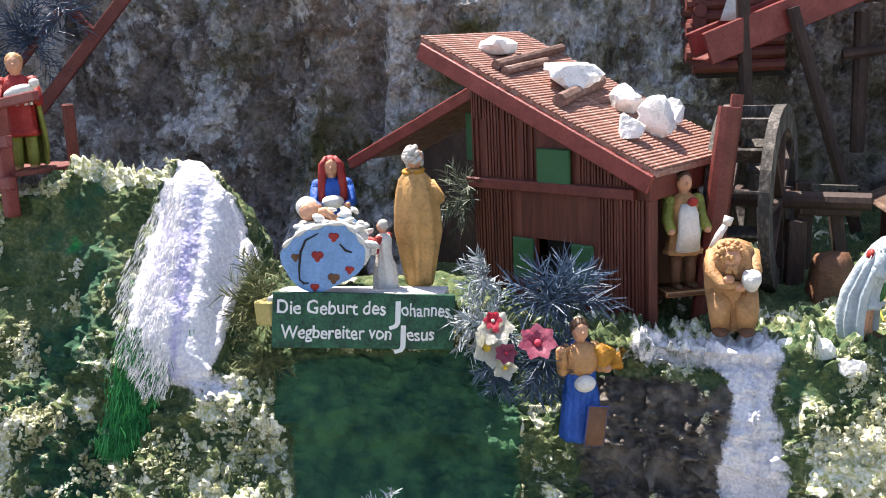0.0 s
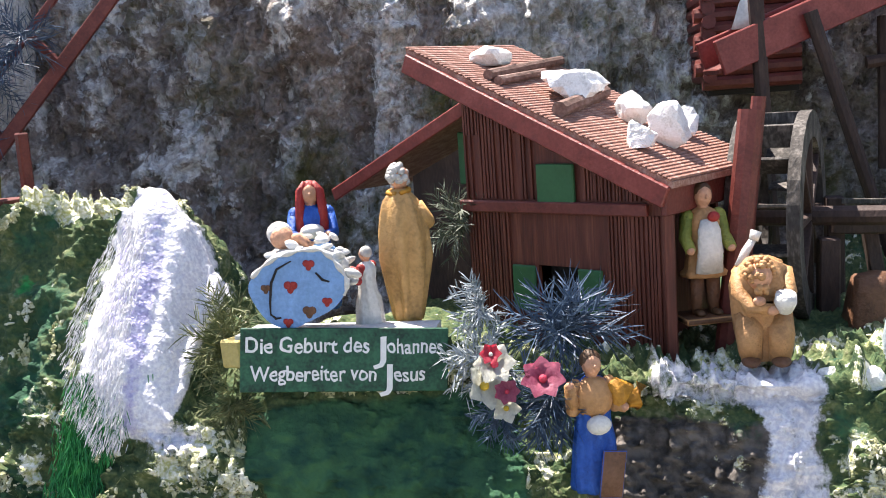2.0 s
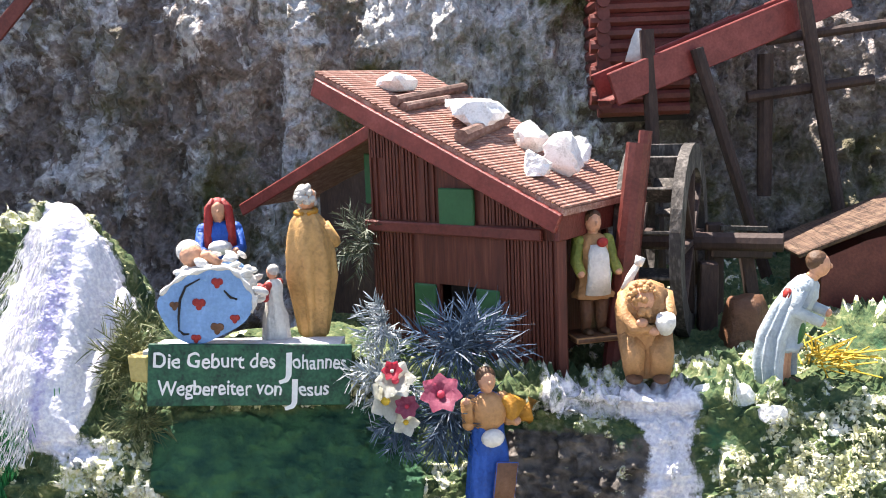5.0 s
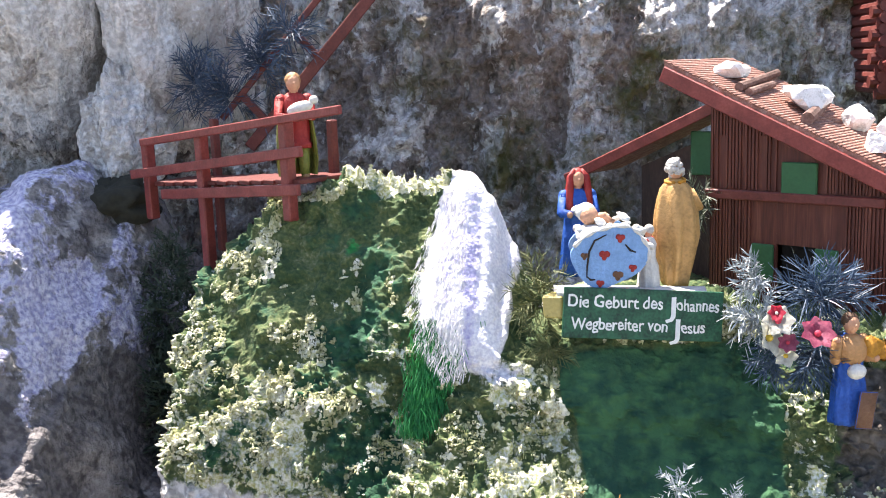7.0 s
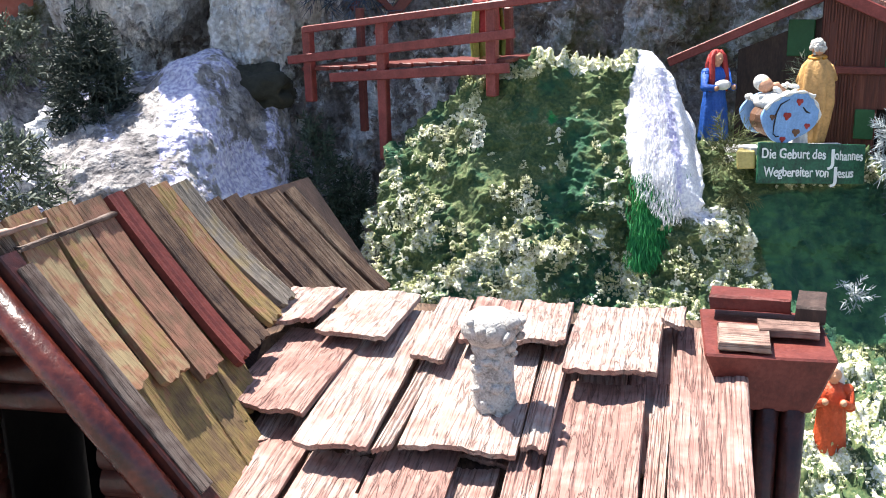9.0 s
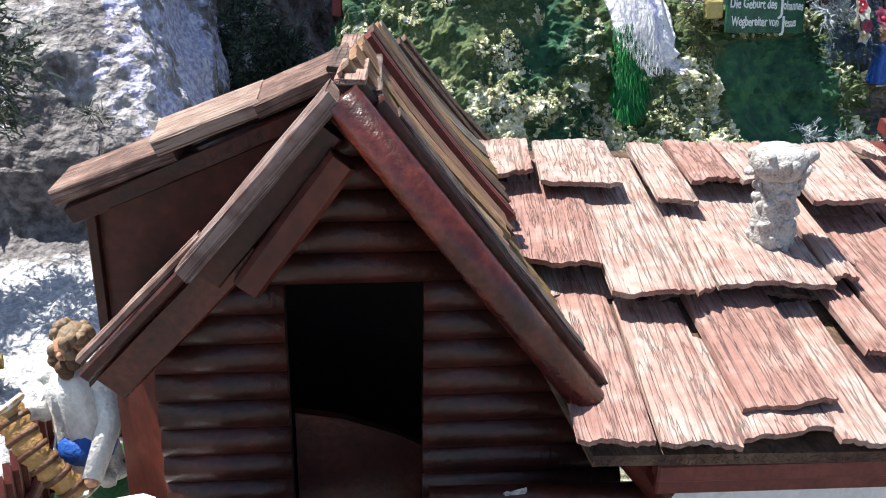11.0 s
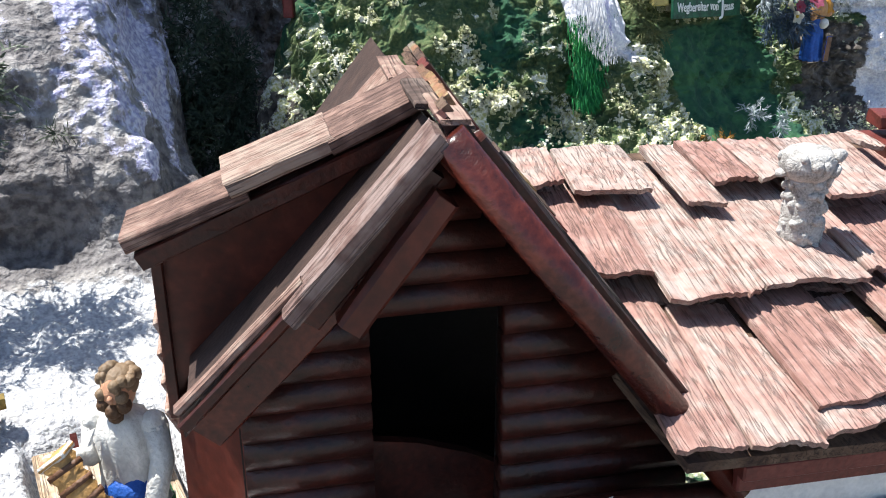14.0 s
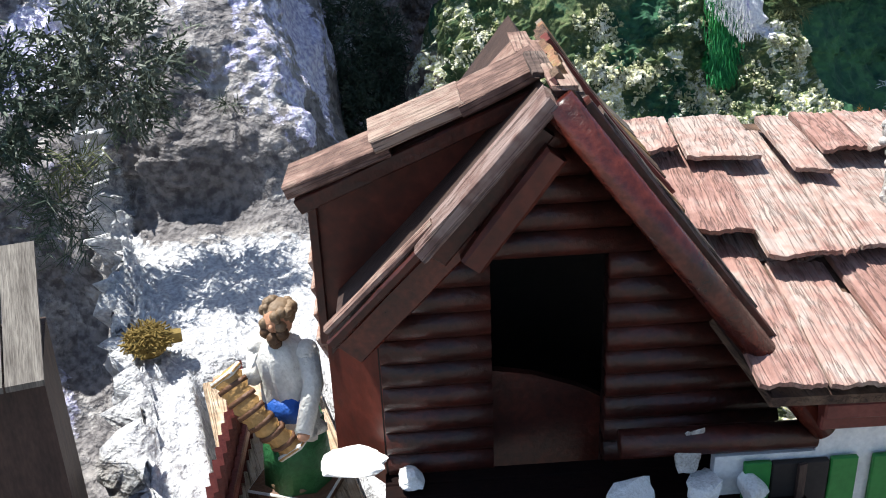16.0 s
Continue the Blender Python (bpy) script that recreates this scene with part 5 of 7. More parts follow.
def bush(name, label, c, r, n, material, leaf, width, seed, category="bush"):
    """An uneven crown of small leaves on clumped twigs, with gaps."""
    rng = np.random.default_rng(seed)
    d = rng.normal(size=(n // 18, 3))
    d /= np.linalg.norm(d, axis=1, keepdims=True)
    tips = np.array(c) + d * np.array(r) * rng.uniform(0.35, 1.0, (len(d), 1)) ** 0.6
    st, di = [], []
    for tip, dd in zip(tips, d):
        g = dd + rng.normal(size=3) * 0.35
        for f in np.linspace(-0.5, 0.5, 18):
            st.append(tip + g * leaf * 2.2 * f + rng.normal(size=3) * leaf * 0.25)
            di.append(g + rng.normal(size=3) * 0.9)
    ob = blades(name, np.array(st), np.array(di), leaf * rng.uniform(0.6, 1.2, len(st)), width, material, seed)
    return tagged(ob, label, category)


fir_spray("tinsel_branch", "blue-grey tinsel fir branch in front of the mill", (0.14, 1.20, 1.20), (0.06, 0.05, 0.05), 26, FIR_BLUE, 0.035, 0.0016, 1, (0.25, -0.5, 0.25))
fir_spray("tinsel_branch", "white-tipped tinsel fir branch beside the sign", (0.058, 1.20, 1.225), (0.035, 0.03, 0.04), 16, FIR_WHITE, 0.016, 0.0016, 2, (-0.2, -0.4, 0.4))
fir_spray("tinsel_branch", "white tinsel fir branch below the sign's end", (0.06, 1.17, 1.18), (0.045, 0.03, 0.05), 20, FIR_WHITE, 0.016, 0.0017, 3, (-0.1, -0.4, 0.0))
fir_spray("tinsel_branch", "dark blue-green tinsel branch under the flowers", (0.125, 1.165, 1.14), (0.045, 0.03, 0.05), 22, FIR_BLUE, 0.03, 0.0015, 4, (0.0, -0.4, -0.7))
fir_spray("tinsel_branch", "dark tinsel branch hanging under the flowers", (0.075, 1.165, 1.13), (0.03, 0.025, 0.045), 14, FIR_BLUE, 0.018, 0.0014, 5, (0.0, -0.4, -0.7))
fir_spray("fir_branch", "olive green fir branch beside the sign and waterfall", (-0.225, 1.19, 1.20), (0.045, 0.03, 0.07), 26, FIR_OLIVE, 0.022, 0.0012, 6, (0.0, -0.4, 0.1))
fir_spray("fir_branch", "dry olive fir twigs hanging beside the sign", (-0.215, 1.16, 1.14), (0.035, 0.02, 0.05), 18, FIR_OLIVE, 0.018, 0.0011, 7, (0.0, -0.3, -0.4))
fir_spray("fir_branch", "grey-green tinsel garland behind the figures", (0.01, 1.42, 1.29), (0.06, 0.03, 0.05), 26, FIR_GREY, 0.02, 0.0013, 8, (0, -0.4, 0.2))
for i, (c, r, m) in enumerate((((-0.83, 1.66, 1.47), (0.07, 0.04, 0.09), 24), ((-0.77, 1.68, 1.53), (0.06, 0.04, 0.09), 20), ((-0.90, 1.66, 1.50), (0.06, 0.04, 0.08), 18), ((-0.71, 1.67, 1.58), (0.05, 0.04, 0.06), 14))):
    fir_spray("tinsel_branch", "dark blue-green tinsel fir behind the bridge", c, r, m, FIR_BLUE, 0.034, 0.0016, 20 + i, (0, -0.5, 0.5))
bush("shrub", "dark grey-green shrub on the rock beside the water", (-1.325, 1.45, 1.265), (0.07, 0.055, 0.19), 13000, FIR_DEEP, 0.014, 0.0026, 31)
bush("shrub", "pale-tipped shrub below the pink chapel", (-1.56, 1.70, 1.36), (0.09, 0.06, 0.08), 2600, FIR_GREY, 0.012, 0.003, 32)
for i, (c, r) in enumerate((((-0.93, 1.56, 1.08), (0.05, 0.07, 0.16)), ((-0.92, 1.50, 0.90), (0.06, 0.06, 0.13)), ((-0.86, 1.56, 1.02), (0.04, 0.05, 0.12)))):
    bush("shrub", "dark green moss and twigs in the rock cleft", c, r, 3600, FIR_DARK, 0.014, 0.0025, 40 + i)
fir_spray("pine_branch", "dark green pine branch with long needles", (-1.47, 0.98, 1.04), (0.06, 0.07, 0.09), 26, FIR_DARK, 0.035, 0.0014, 51, (0.2, -0.3, -0.4), 20, 0.6, "pine branch")
# the pine's sunlit twigs: the light is put into paler olive needles
fir_spray("pine_branch", "pine branch with long needles, coloured pale as if sunlit", (-1.44, 0.97, 1.10), (0.05, 0.05, 0.05), 10, FIR_OLIVE, 0.03, 0.0014, 52, (0.3, -0.3, -0.5), 18, 0.6, "pine branch")
bush("shrub", "dark green leafy shrub on the rock edge", (-1.37, 1.06, 1.20), (0.10, 0.08, 0.10), 4200, FIR_GREY, 0.014, 0.003, 53)
bush("shrub", "dark green leafy shrub beside the pine", (-1.52, 1.05, 1.16), (0.09, 0.08, 0.12), 3600, FIR_DARK, 0.016, 0.003, 54)


def grass_patch():
    """Grass fibres below the waterfall, hanging down the face of the hill."""
    rng = np.random.default_rng(71)
    n = 6500
    t = rng.uniform(0, 1, n)
    st = np.stack([-0.352 - 0.035 * t + rng.normal(0, 0.015, n) * (1.1 - 0.4 * t), 1.158 - 0.062 * t + rng.normal(0, 0.003, n), 1.18 - 0.14 * t], 1)
    di = np.stack([rng.normal(0.0, 0.3, n), np.full(n, -0.35), np.full(n, -0.9)], 1)
    ob = blades("grass_tuft", st, di, rng.uniform(0.006, 0.018, n), 0.0011, GRASS, 71)
    return tagged(ob, "bright green fibre grass below the waterfall", "grass", "", "stuff")


grass_patch()
for i, (c, r, m) in enumerate((((-0.183, 1.055, 0.955), 0.022, 0), ((-0.12, 1.055, 0.95), 0.02, 0), ((-0.05, 1.06, 0.99), 0.03, 1), ((0.015, 1.06, 0.97), 0.028, 1), ((-0.13, 1.02, 0.925), 0.03, 0))):
    fir_spray("moss_clump", ("dry orange moss clump on the hill foot", "white tinsel sprig on the hill foot")[m], c, (r, r, r), 14, FIR_WHITE if m else DRY_ORANGE, 0.012, 0.0018, 90 + i, (0, -0.5, 0.4), 12, 0.5, "moss")
fir_spray("fir_branch", "dark green fir twig low in the rock cleft", (-0.99, 1.36, 0.80), (0.06, 0.04, 0.04), 16, FIR_GREY, 0.02, 0.0014, 99, (0, -0.4, 0.4))
fir_spray("dry_twig", "dry grey twigs lying on the painted rock", (-1.215, 1.17, 1.09), (0.03, 0.02, 0.012), 7, FIR_GREY, 0.018, 0.0013, 98, (-0.2, -0.3, 0.0), 10, 0.4, "twig")
fir_spray("dry_twig", "dry twigs lying on the rock edge", (-1.33, 1.14, 1.12), (0.04, 0.02, 0.015), 9, FIR_GREY, 0.02, 0.0013, 97, (0.4, -0.3, 0.0), 10, 0.4, "twig")


def fall_fibres():
    """White fibres along the left edge of the waterfall."""
    rng = np.random.default_rng(72)
    n = 2300
    z = 1.345 - 0.235 * rng.uniform(0, 1, n)
    left, right = np.interp(z, FALL_Z, FALL_L), np.interp(z, FALL_Z, FALL_R)
    f = rng.uniform(-0.08, 0.5, n)
    x = left + (right - left) * f + rng.normal(0, 0.002, n)
    y = np.interp(z, [1.10, 1.18, 1.28, 1.35], [1.112, 1.146, 1.212, 1.272]) - 0.003
    di = np.stack([rng.normal(-0.35, 0.18, n) * (1 - f), np.full(n, -0.52), np.full(n, -0.85)], 1)
    ob = blades("water_fibres", np.stack([x, y, z], 1), di, rng.uniform(0.005, 0.013, n), 0.0006, WHITE, 72)
    return tagged(ob, "white frayed fibres of the painted waterfall", "waterfall", "", "stuff")


fall_fibres()


def moss_tufts():
    """Small crumbs and curls of dried moss over the hill."""
    rng = np.random.default_rng(73)
    me = bpy.data.objects["hill"].data
    co = np.empty(len(me.vertices) * 3)
    me.vertices.foreach_get("co", co)
    co = co.reshape(-1, 3)
    keep = {}
    for key in ("fall", "dark", "lush", "foot"):
        a = np.empty(len(co), np.float32)
        me.attributes[key].data.foreach_get("value", a)
        keep[key] = a
    ok = (keep["fall"] < 0.3) & (keep["dark"] < 0.4) & (keep["foot"] < 0.35) & (co[:, 1] < 1.36) & (co[:, 2] > 0.80) & (co[:, 0] < 0.85) & ~((co[:, 0] > 0.1) & (co[:, 0] < 0.42) & (co[:, 2] > 0.95))
    idx = np.nonzero(ok)[0]
    pick = fbm(co[idx], 14, 3, 77) + 0.55 * smooth(1.22, 1.0, co[idx, 2]) + 0.5 * smooth(1.31, 1.345, co[idx, 2]) > 0.2
    idx = idx[pick]
    some = rng.choice(idx, 3500)
    d = rng.normal(size=(len(some), 3)) + (0, -0.8, 0.5)
    ob = blades("moss", co[some] - (0, -0.002, 0), d, rng.uniform(0.004, 0.010, len(some)), rng.uniform(0.0012, 0.003, len(some)), MOSS_DRY, 73, 0.4)
    tagged(ob, "pale dried moss fibres on the green hill", "moss", "", "stuff")
    # crumbs: small uneven lumps
    some = rng.choice(idx[fbm(co[idx], 34, 3, 87) > 0.0], 36000)
    base = bmesh.new()
    bmesh.ops.create_icosphere(base, subdivisions=1, radius=1)
    bv = np.array([v.co[:] for v in base.verts])
    bf = np.array([[v.index for v in f.verts] for f in base.faces])
    base.free()
    n = len(some)
    size = rng.uniform(0.0007, 0.0024, (n, 1, 1)) * (1 + 0.7 * (rng.uniform(size=(n, 1, 1)) > 0.9)) * rng.uniform(0.35, 1.6, (n, 1, 3))
    v = co[some][:, None, :] + bv[None] * size * rng.uniform(0.35, 1.7, (n, len(bv), 1)) + np.array([0, -0.002, 0.001])
    f = bf[None] + (np.arange(n) * len(bv))[:, None, None]
    me = bpy.data.meshes.new("moss_crumbs")
    me.from_pydata(v.reshape(-1, 3).tolist(), [], f.reshape(-1, 3).tolist())
    me.materials.append(CRUMB)
    tagged(new("moss_crumbs", me), "pale crumbs of plaster and moss on the hill", "moss", "", "stuff")


CRUMB = surf("pale_crumb", [(0.16, 0.19, 0.06), (0.50, 0.49, 0.30), (0.80, 0.79, 0.72)], 24, 0.95, 0.3, spread=0.14)
MOSS_DRY = surf("dried_moss", [(0.06, 0.09, 0.035), (0.2, 0.22, 0.11), (0.42, 0.42, 0.3)], 30, 0.95, 0.2, spread=0.14)
moss_tufts()

# ---- flowers ----
PETAL_W = surf("white_petal", [(0.5, 0.5, 0.42), (0.75, 0.74, 0.68)], 60, 0.6, 0.1)
PETAL_R = surf("red_petal", [(0.4, 0.02, 0.05), (0.6, 0.06, 0.1)], 60, 0.6, 0.1)
PETAL_P = surf("pink_petal", [(0.3, 0.04, 0.1), (0.5, 0.15, 0.22)], 60, 0.6, 0.1)
YELLOW = surf("yellow_paint", [(0.45, 0.3, 0.02), (0.6, 0.42, 0.05)], 60, 0.6, 0.1)


def flower(label, c, r, petals, material, core, tilt):
    fl = thing("flower", label, "flower", "artificial flowers by the sign", at=pose(*c, *tilt))
    for k in range(petals):
        bm = bmesh.new()
        a = 2 * math.pi * k / petals
        rings = []
        for j in range(6):
            f = j / 5
            w = math.sin(math.pi * min(0.12 + f * 0.88, 0.97)) * r * 0.42
            rr, h = r * (0.12 + 0.9 * f), r * (0.45 * f * (1 - 0.55 * f) * 1.6)
            rings.append([bm.verts.new((rr * math.cos(a) - s * w * math.sin(a), rr * math.sin(a) + s * w * math.cos(a), h + abs(s) * 0.18 * w)) for s in (-1, 0, 1)])
        for p, q in zip(rings, rings[1:]):
            for i in (0, 1):
                bm.faces.new((p[i], p[i + 1], q[i + 1], q[i]))
        bmesh.ops.solidify(bm, geom=list(bm.faces), thickness=0.0006)
        part("petal", bm, material, fl, shade=True)
    bm = bmesh.new()
    ball(bm, (0, 0, r * 0.18), r * 0.2, 0, (0, 0, 0), 8)
    part("core", bm, core, fl)


flower("white artificial flower with red centre", (0.075, 1.125, 1.185), 0.021, 6, PETAL_W, PETAL_R, (60, 0, 10))
flower("white and yellow artificial flower", (0.062, 1.12, 1.165), 0.024, 5, PETAL_W, YELLOW, (70, 20, 40))
flower("small red artificial flower on tinsel", (0.073, 1.12, 1.197), 0.011, 6, PETAL_R, PETAL_W, (60, 0, 0))
flower("small pink artificial flower on tinsel", (0.087, 1.118, 1.160), 0.013, 7, PETAL_P, PETAL_R, (70, 0, 0))
flower("dark pink lily-like artificial flower", (0.122, 1.12, 1.170), 0.022, 7, PETAL_P, PETAL_R, (50, 10, 0))
flower("small white artificial flower on tinsel", (0.085, 1.12, 1.143), 0.015, 5, PETAL_W, YELLOW, (85, 0, 0))

# ---- figurines ----


def paint(name, c, k=0.45):
    return surf(name, [tuple(v * (0.35 + 0.6 * k) for v in c), c, tuple(min(0.9, v * 1.2 + 0.01) for v in c)], 45, 0.58, 0.6, fine=5, dist=0.003)


SKIN = paint("skin_paint", (0.52, 0.27, 0.16), 0.7)
HAIR = paint("brown_hair_paint", (0.09, 0.045, 0.02))
HAIR_GREY = paint("grey_hair_paint", (0.45, 0.43, 0.4))
HAIR_FAIR = paint("fair_hair_paint", (0.2, 0.135, 0.08))
P_BLUE = paint("blue_paint", (0.015, 0.085, 0.38))
P_RED = paint("red_paint", (0.3, 0.022, 0.018))
P_OCHRE = paint("ochre_paint", (0.46, 0.26, 0.09))
P_TAN = paint("tan_paint", (0.42, 0.22, 0.09), 0.6)
P_WHITE = paint("off_white_paint", (0.62, 0.6, 0.56), 0.75)
P_GREEN = paint("dark_green_paint", (0.02, 0.11, 0.035))
P_OLIVE = paint("olive_paint", (0.2, 0.22, 0.04))
P_YELLOW = paint("yellow_orange_paint", (0.45, 0.2, 0.015))
P_ORANGE = paint("orange_red_paint", (0.45, 0.06, 0.015))
P_PALE = paint("pale_blue_paint", (0.17, 0.32, 0.58), 0.8)
P_GREY = paint("blue_grey_paint", (0.36, 0.42, 0.46), 0.7)
P_BROWN = paint("brown_paint", (0.13, 0.06, 0.03))


def figurine(label, at, h, turn, robe, cloak=None, hair=HAIR, veil=None, legs=None, lean=0.0, arms=((0.16, -0.14, 0.52), (-0.16, -0.14, 0.52)), sleeve=None, extra=None, wide=1.0, name="figurine"):
    """A painted standing figure as one mesh, about 1 unit high before scaling, facing -y."""
    bm = bmesh.new()
    mats = [robe, cloak or robe, SKIN, hair, veil or hair, legs or SKIN, sleeve or robe]
    fx = lambda z: -lean * max(0, z - 0.3) ** 1.3  # noqa: E731
    lo = 0.3 if legs else 0.0
    zs = [lo, lo + 0.04, 0.36, 0.48, 0.6, 0.72, 0.79, 0.825]
    rs = [0.165 * wide, 0.17 * wide, 0.145 * wide, 0.125, 0.12, 0.135, 0.10, 0.045]
    tube(bm, [(0, fx(z), z) for z in zs], rs, 30, 0, 9, 0.10, 0.8)
    if legs:
        for s in (-1, 1):
            tube(bm, [(0.07 * s, -0.05 * s * lean, 0.0), (0.065 * s, 0.0, 0.12), (0.06 * s, fx(0.34), 0.36)], [0.036, 0.05, 0.06], 9, 5)
            ball(bm, (0.07 * s, -0.05, 0.025), (0.04, 0.085, 0.03), 3, (0, 0, 0), 8)
    if cloak:
        rings = []
        for i, z in enumerate((0.04, 0.2, 0.4, 0.6, 0.74, 0.81)):
            r = (0.2, 0.215, 0.2, 0.175, 0.15, 0.085)[i] * wide
            rings.append([])
            for k in range(37):
                a = math.radians(-20 + 220 * k / 36)
                rr = r * (1 + 0.13 * math.sin(12 * a + i * 0.3) * (0.4 + 0.6 * (i < 4)))
                rings[-1].append(bm.verts.new((rr * math.cos(a), fx(z) + rr * 0.85 * math.sin(a), z)))
        for p, q in zip(rings, rings[1:]):
            for k in range(36):
                bm.faces.new((p[k], p[k + 1], q[k + 1], q[k])).material_index = 1
    hy = fx(0.92) - 0.01
    ball(bm, (0, hy, 0.91), (0.068, 0.075, 0.088), 2, (0, 0, 0), 14)
    ball(bm, (0, hy - 0.072, 0.905), (0.014, 0.018, 0.02), 2, (0, 0, 0), 6)
    tube(bm, [(0, fx(0.8), 0.8), (0, hy, 0.87)], [0.045, 0.04], 9, 2)
    ball(bm, (0, hy + 0.018, 0.935), (0.077, 0.078, 0.078), 4 if veil else 3, (20, 0, 0), 14)
    if veil:
        tube(bm, [(0, hy + 0.05, 0.95), (0, hy + 0.07, 0.86), (0, fx(0.7) + 0.07, 0.72), (0, fx(0.6) + 0.08, 0.6)], [0.07, 0.09, 0.11, 0.115], 16, 4, 6, 0.08, 0.6)
    for k, (ax, ay, az) in enumerate(arms):
        s = 1 if k == 0 else -1
        sh = (0.125 * s, fx(0.75), 0.755)
        el = (0.155 * s, fx(0.6) - 0.03, 0.6)
        hd = (ax, ay + fx(0.6), az)
        ball(bm, sh, 0.058, 6, (0, 0, 0), 10)
        ball(bm, el, 0.05, 6, (0, 0, 0), 10)
        tube(bm, [sh, el, hd], [0.056, 0.05, 0.04], 12, 6)
        ball(bm, hd, 0.032, 2, (0, 0, 0), 8)
    if extra:
        extra(bm, mats)
    bmesh.ops.transform(bm, matrix=Matrix.Scale(h, 4), verts=list(bm.verts))
    ob = new(name, mesh_of(bm, name, mats, True))
    ob.matrix_basis = pose(*at, 0, 0, turn)
    return tagged(ob, label, "figurine")


def plinth(bm, mats):
    box(bm, pose(0, 0, -0.02), 0.42, 0.32, 0.05, 0.01, len(mats))
    mats.append(P_BROWN)


def long_hair(bm, mats):
    for s in (-1, 1):
        tube(bm, [(0.03 * s, -0.02, 1.0), (0.075 * s, -0.03, 0.93), (0.085 * s, -0.05, 0.82), (0.09 * s, -0.075, 0.68), (0.1 * s, -0.07, 0.55)], [0.02, 0.034, 0.036, 0.036, 0.02], 10, 4, 3, 0.12)
    ball(bm, (0, -0.15, 0.63), (0.1, 0.07, 0.06), len(mats), (0, 0, 0), 10)
    mats.append(P_WHITE)


figurine("woman figurine in blue dress with long red veil behind the cradle", (-0.18, 1.40, 1.19), 0.164, 15, P_BLUE, None, HAIR, P_RED, wide=1.0, arms=((0.12, -0.18, 0.6), (-0.12, -0.2, 0.6)), extra=long_hair)


def draped_man():
    """An old man seen from behind: a long cloak in deep hanging folds, curly grey hair."""
    bm = bmesh.new()
    n = 72
    rows = ((0.0, 0.09, 0.02), (0.03, 0.1, 0.02), (0.2, 0.13, 0.012), (0.4, 0.17, 0.005), (0.58, 0.165, 0.0), (0.7, 0.145, 0.0), (0.78, 0.12, 0.0), (0.825, 0.08, 0.0), (0.85, 0.05, -0.005))
    rings = []
    for z, r, sh in rows:
        ring = []
        for k in range(n):
            a = 2 * math.pi * k / n
            deep = 0.26 * (1 - z) ** 0.6
            f = 1 + deep * (math.sin(7 * a + 2.2 * z) * 0.6 + 0.5 * abs(math.sin(5.5 * a + 0.8 - 1.6 * z)) - 0.2)
            ring.append(bm.verts.new((r * f * math.cos(a) + sh, r * 0.72 * f * math.sin(a), z)))
        rings.append(ring)
    for p, q in zip(rings, rings[1:]):
        for k in range(n):
            bm.faces.new((p[k], p[(k + 1) % n], q[(k + 1) % n], q[k]))
    bm.faces.new(rings[0][::-1])
    bm.faces.new(rings[-1])
    tube(bm, [(0.075 * math.cos(t), 0.055 * math.sin(t), 0.835 - 0.012 * math.sin(t)) for t in [i * 0.4488 for i in range(15)]], [0.016] * 15, 8, 1)
    tube(bm, [(0.1, -0.03, 0.74), (0.15, -0.09, 0.6), (0.1, -0.17, 0.55)], [0.05, 0.05, 0.035], 12, 0, 4, 0.08)
    tube(bm, [(-0.1, -0.03, 0.74), (-0.14, -0.09, 0.62), (-0.08, -0.18, 0.6)], [0.05, 0.05, 0.035], 12, 0, 4, 0.08)
    ball(bm, (0.08, -0.19, 0.56), 0.03, 2)
    ball(bm, (-0.06, -0.2, 0.61), 0.03, 2)
    ball(bm, (0, -0.02, 0.92), (0.062, 0.07, 0.078), 2)
    rng = random.Random(4)
    for _ in range(60):
        d = Vector((rng.gauss(0, 1), rng.gauss(0.5, 0.8), rng.gauss(0.4, 0.8))).normalized()
        ball(bm, (d.x * 0.062, d.y * 0.066 - 0.012, 0.93 + d.z * 0.07), rng.uniform(0.016, 0.026), 3, (0, 0, 0), 7)
    bmesh.ops.transform(bm, matrix=Matrix.Scale(0.178, 4), verts=list(bm.verts))
    ob = new("figurine", mesh_of(bm, "figurine", [P_OCHRE, P_YELLOW, SKIN, HAIR_GREY], True))
    ob.matrix_basis = pose(-0.036, 1.282, 1.198, 0, 2, 155)
    tagged(ob, "old man figurine in draped ochre cloak with grey curls", "figurine")


draped_man()
figurine("small figurine in white robe with red sleeves beside the old man", (-0.078, 1.255, 1.197), 0.092, 250, P_WHITE, None, HAIR_GREY, wide=1.2, sleeve=P_RED, arms=((0.16, -0.3, 0.72), (-0.1, -0.3, 0.7)))


def apron(bm, mats):
    tube(bm, [(0, -0.10, 0.34), (0, -0.125, 0.5), (0, -0.115, 0.66), (0, -0.10, 0.74)], [0.11, 0.10, 0.09, 0.06], 12, len(mats), 0, 0, 0.45)
    mats.append(P_WHITE)
    ball(bm, (0.03, -0.13, 0.76), (0.05, 0.03, 0.04), len(mats), (0, 0, 0), 8)
    mats.append(P_RED)
    plinth(bm, mats)


figurine("miller figurine in white apron standing by the mill wall", (0.294, 1.296, 1.19), 0.146, 18, P_TAN, None, HAIR, legs=P_BROWN, extra=apron, sleeve=P_OLIVE)


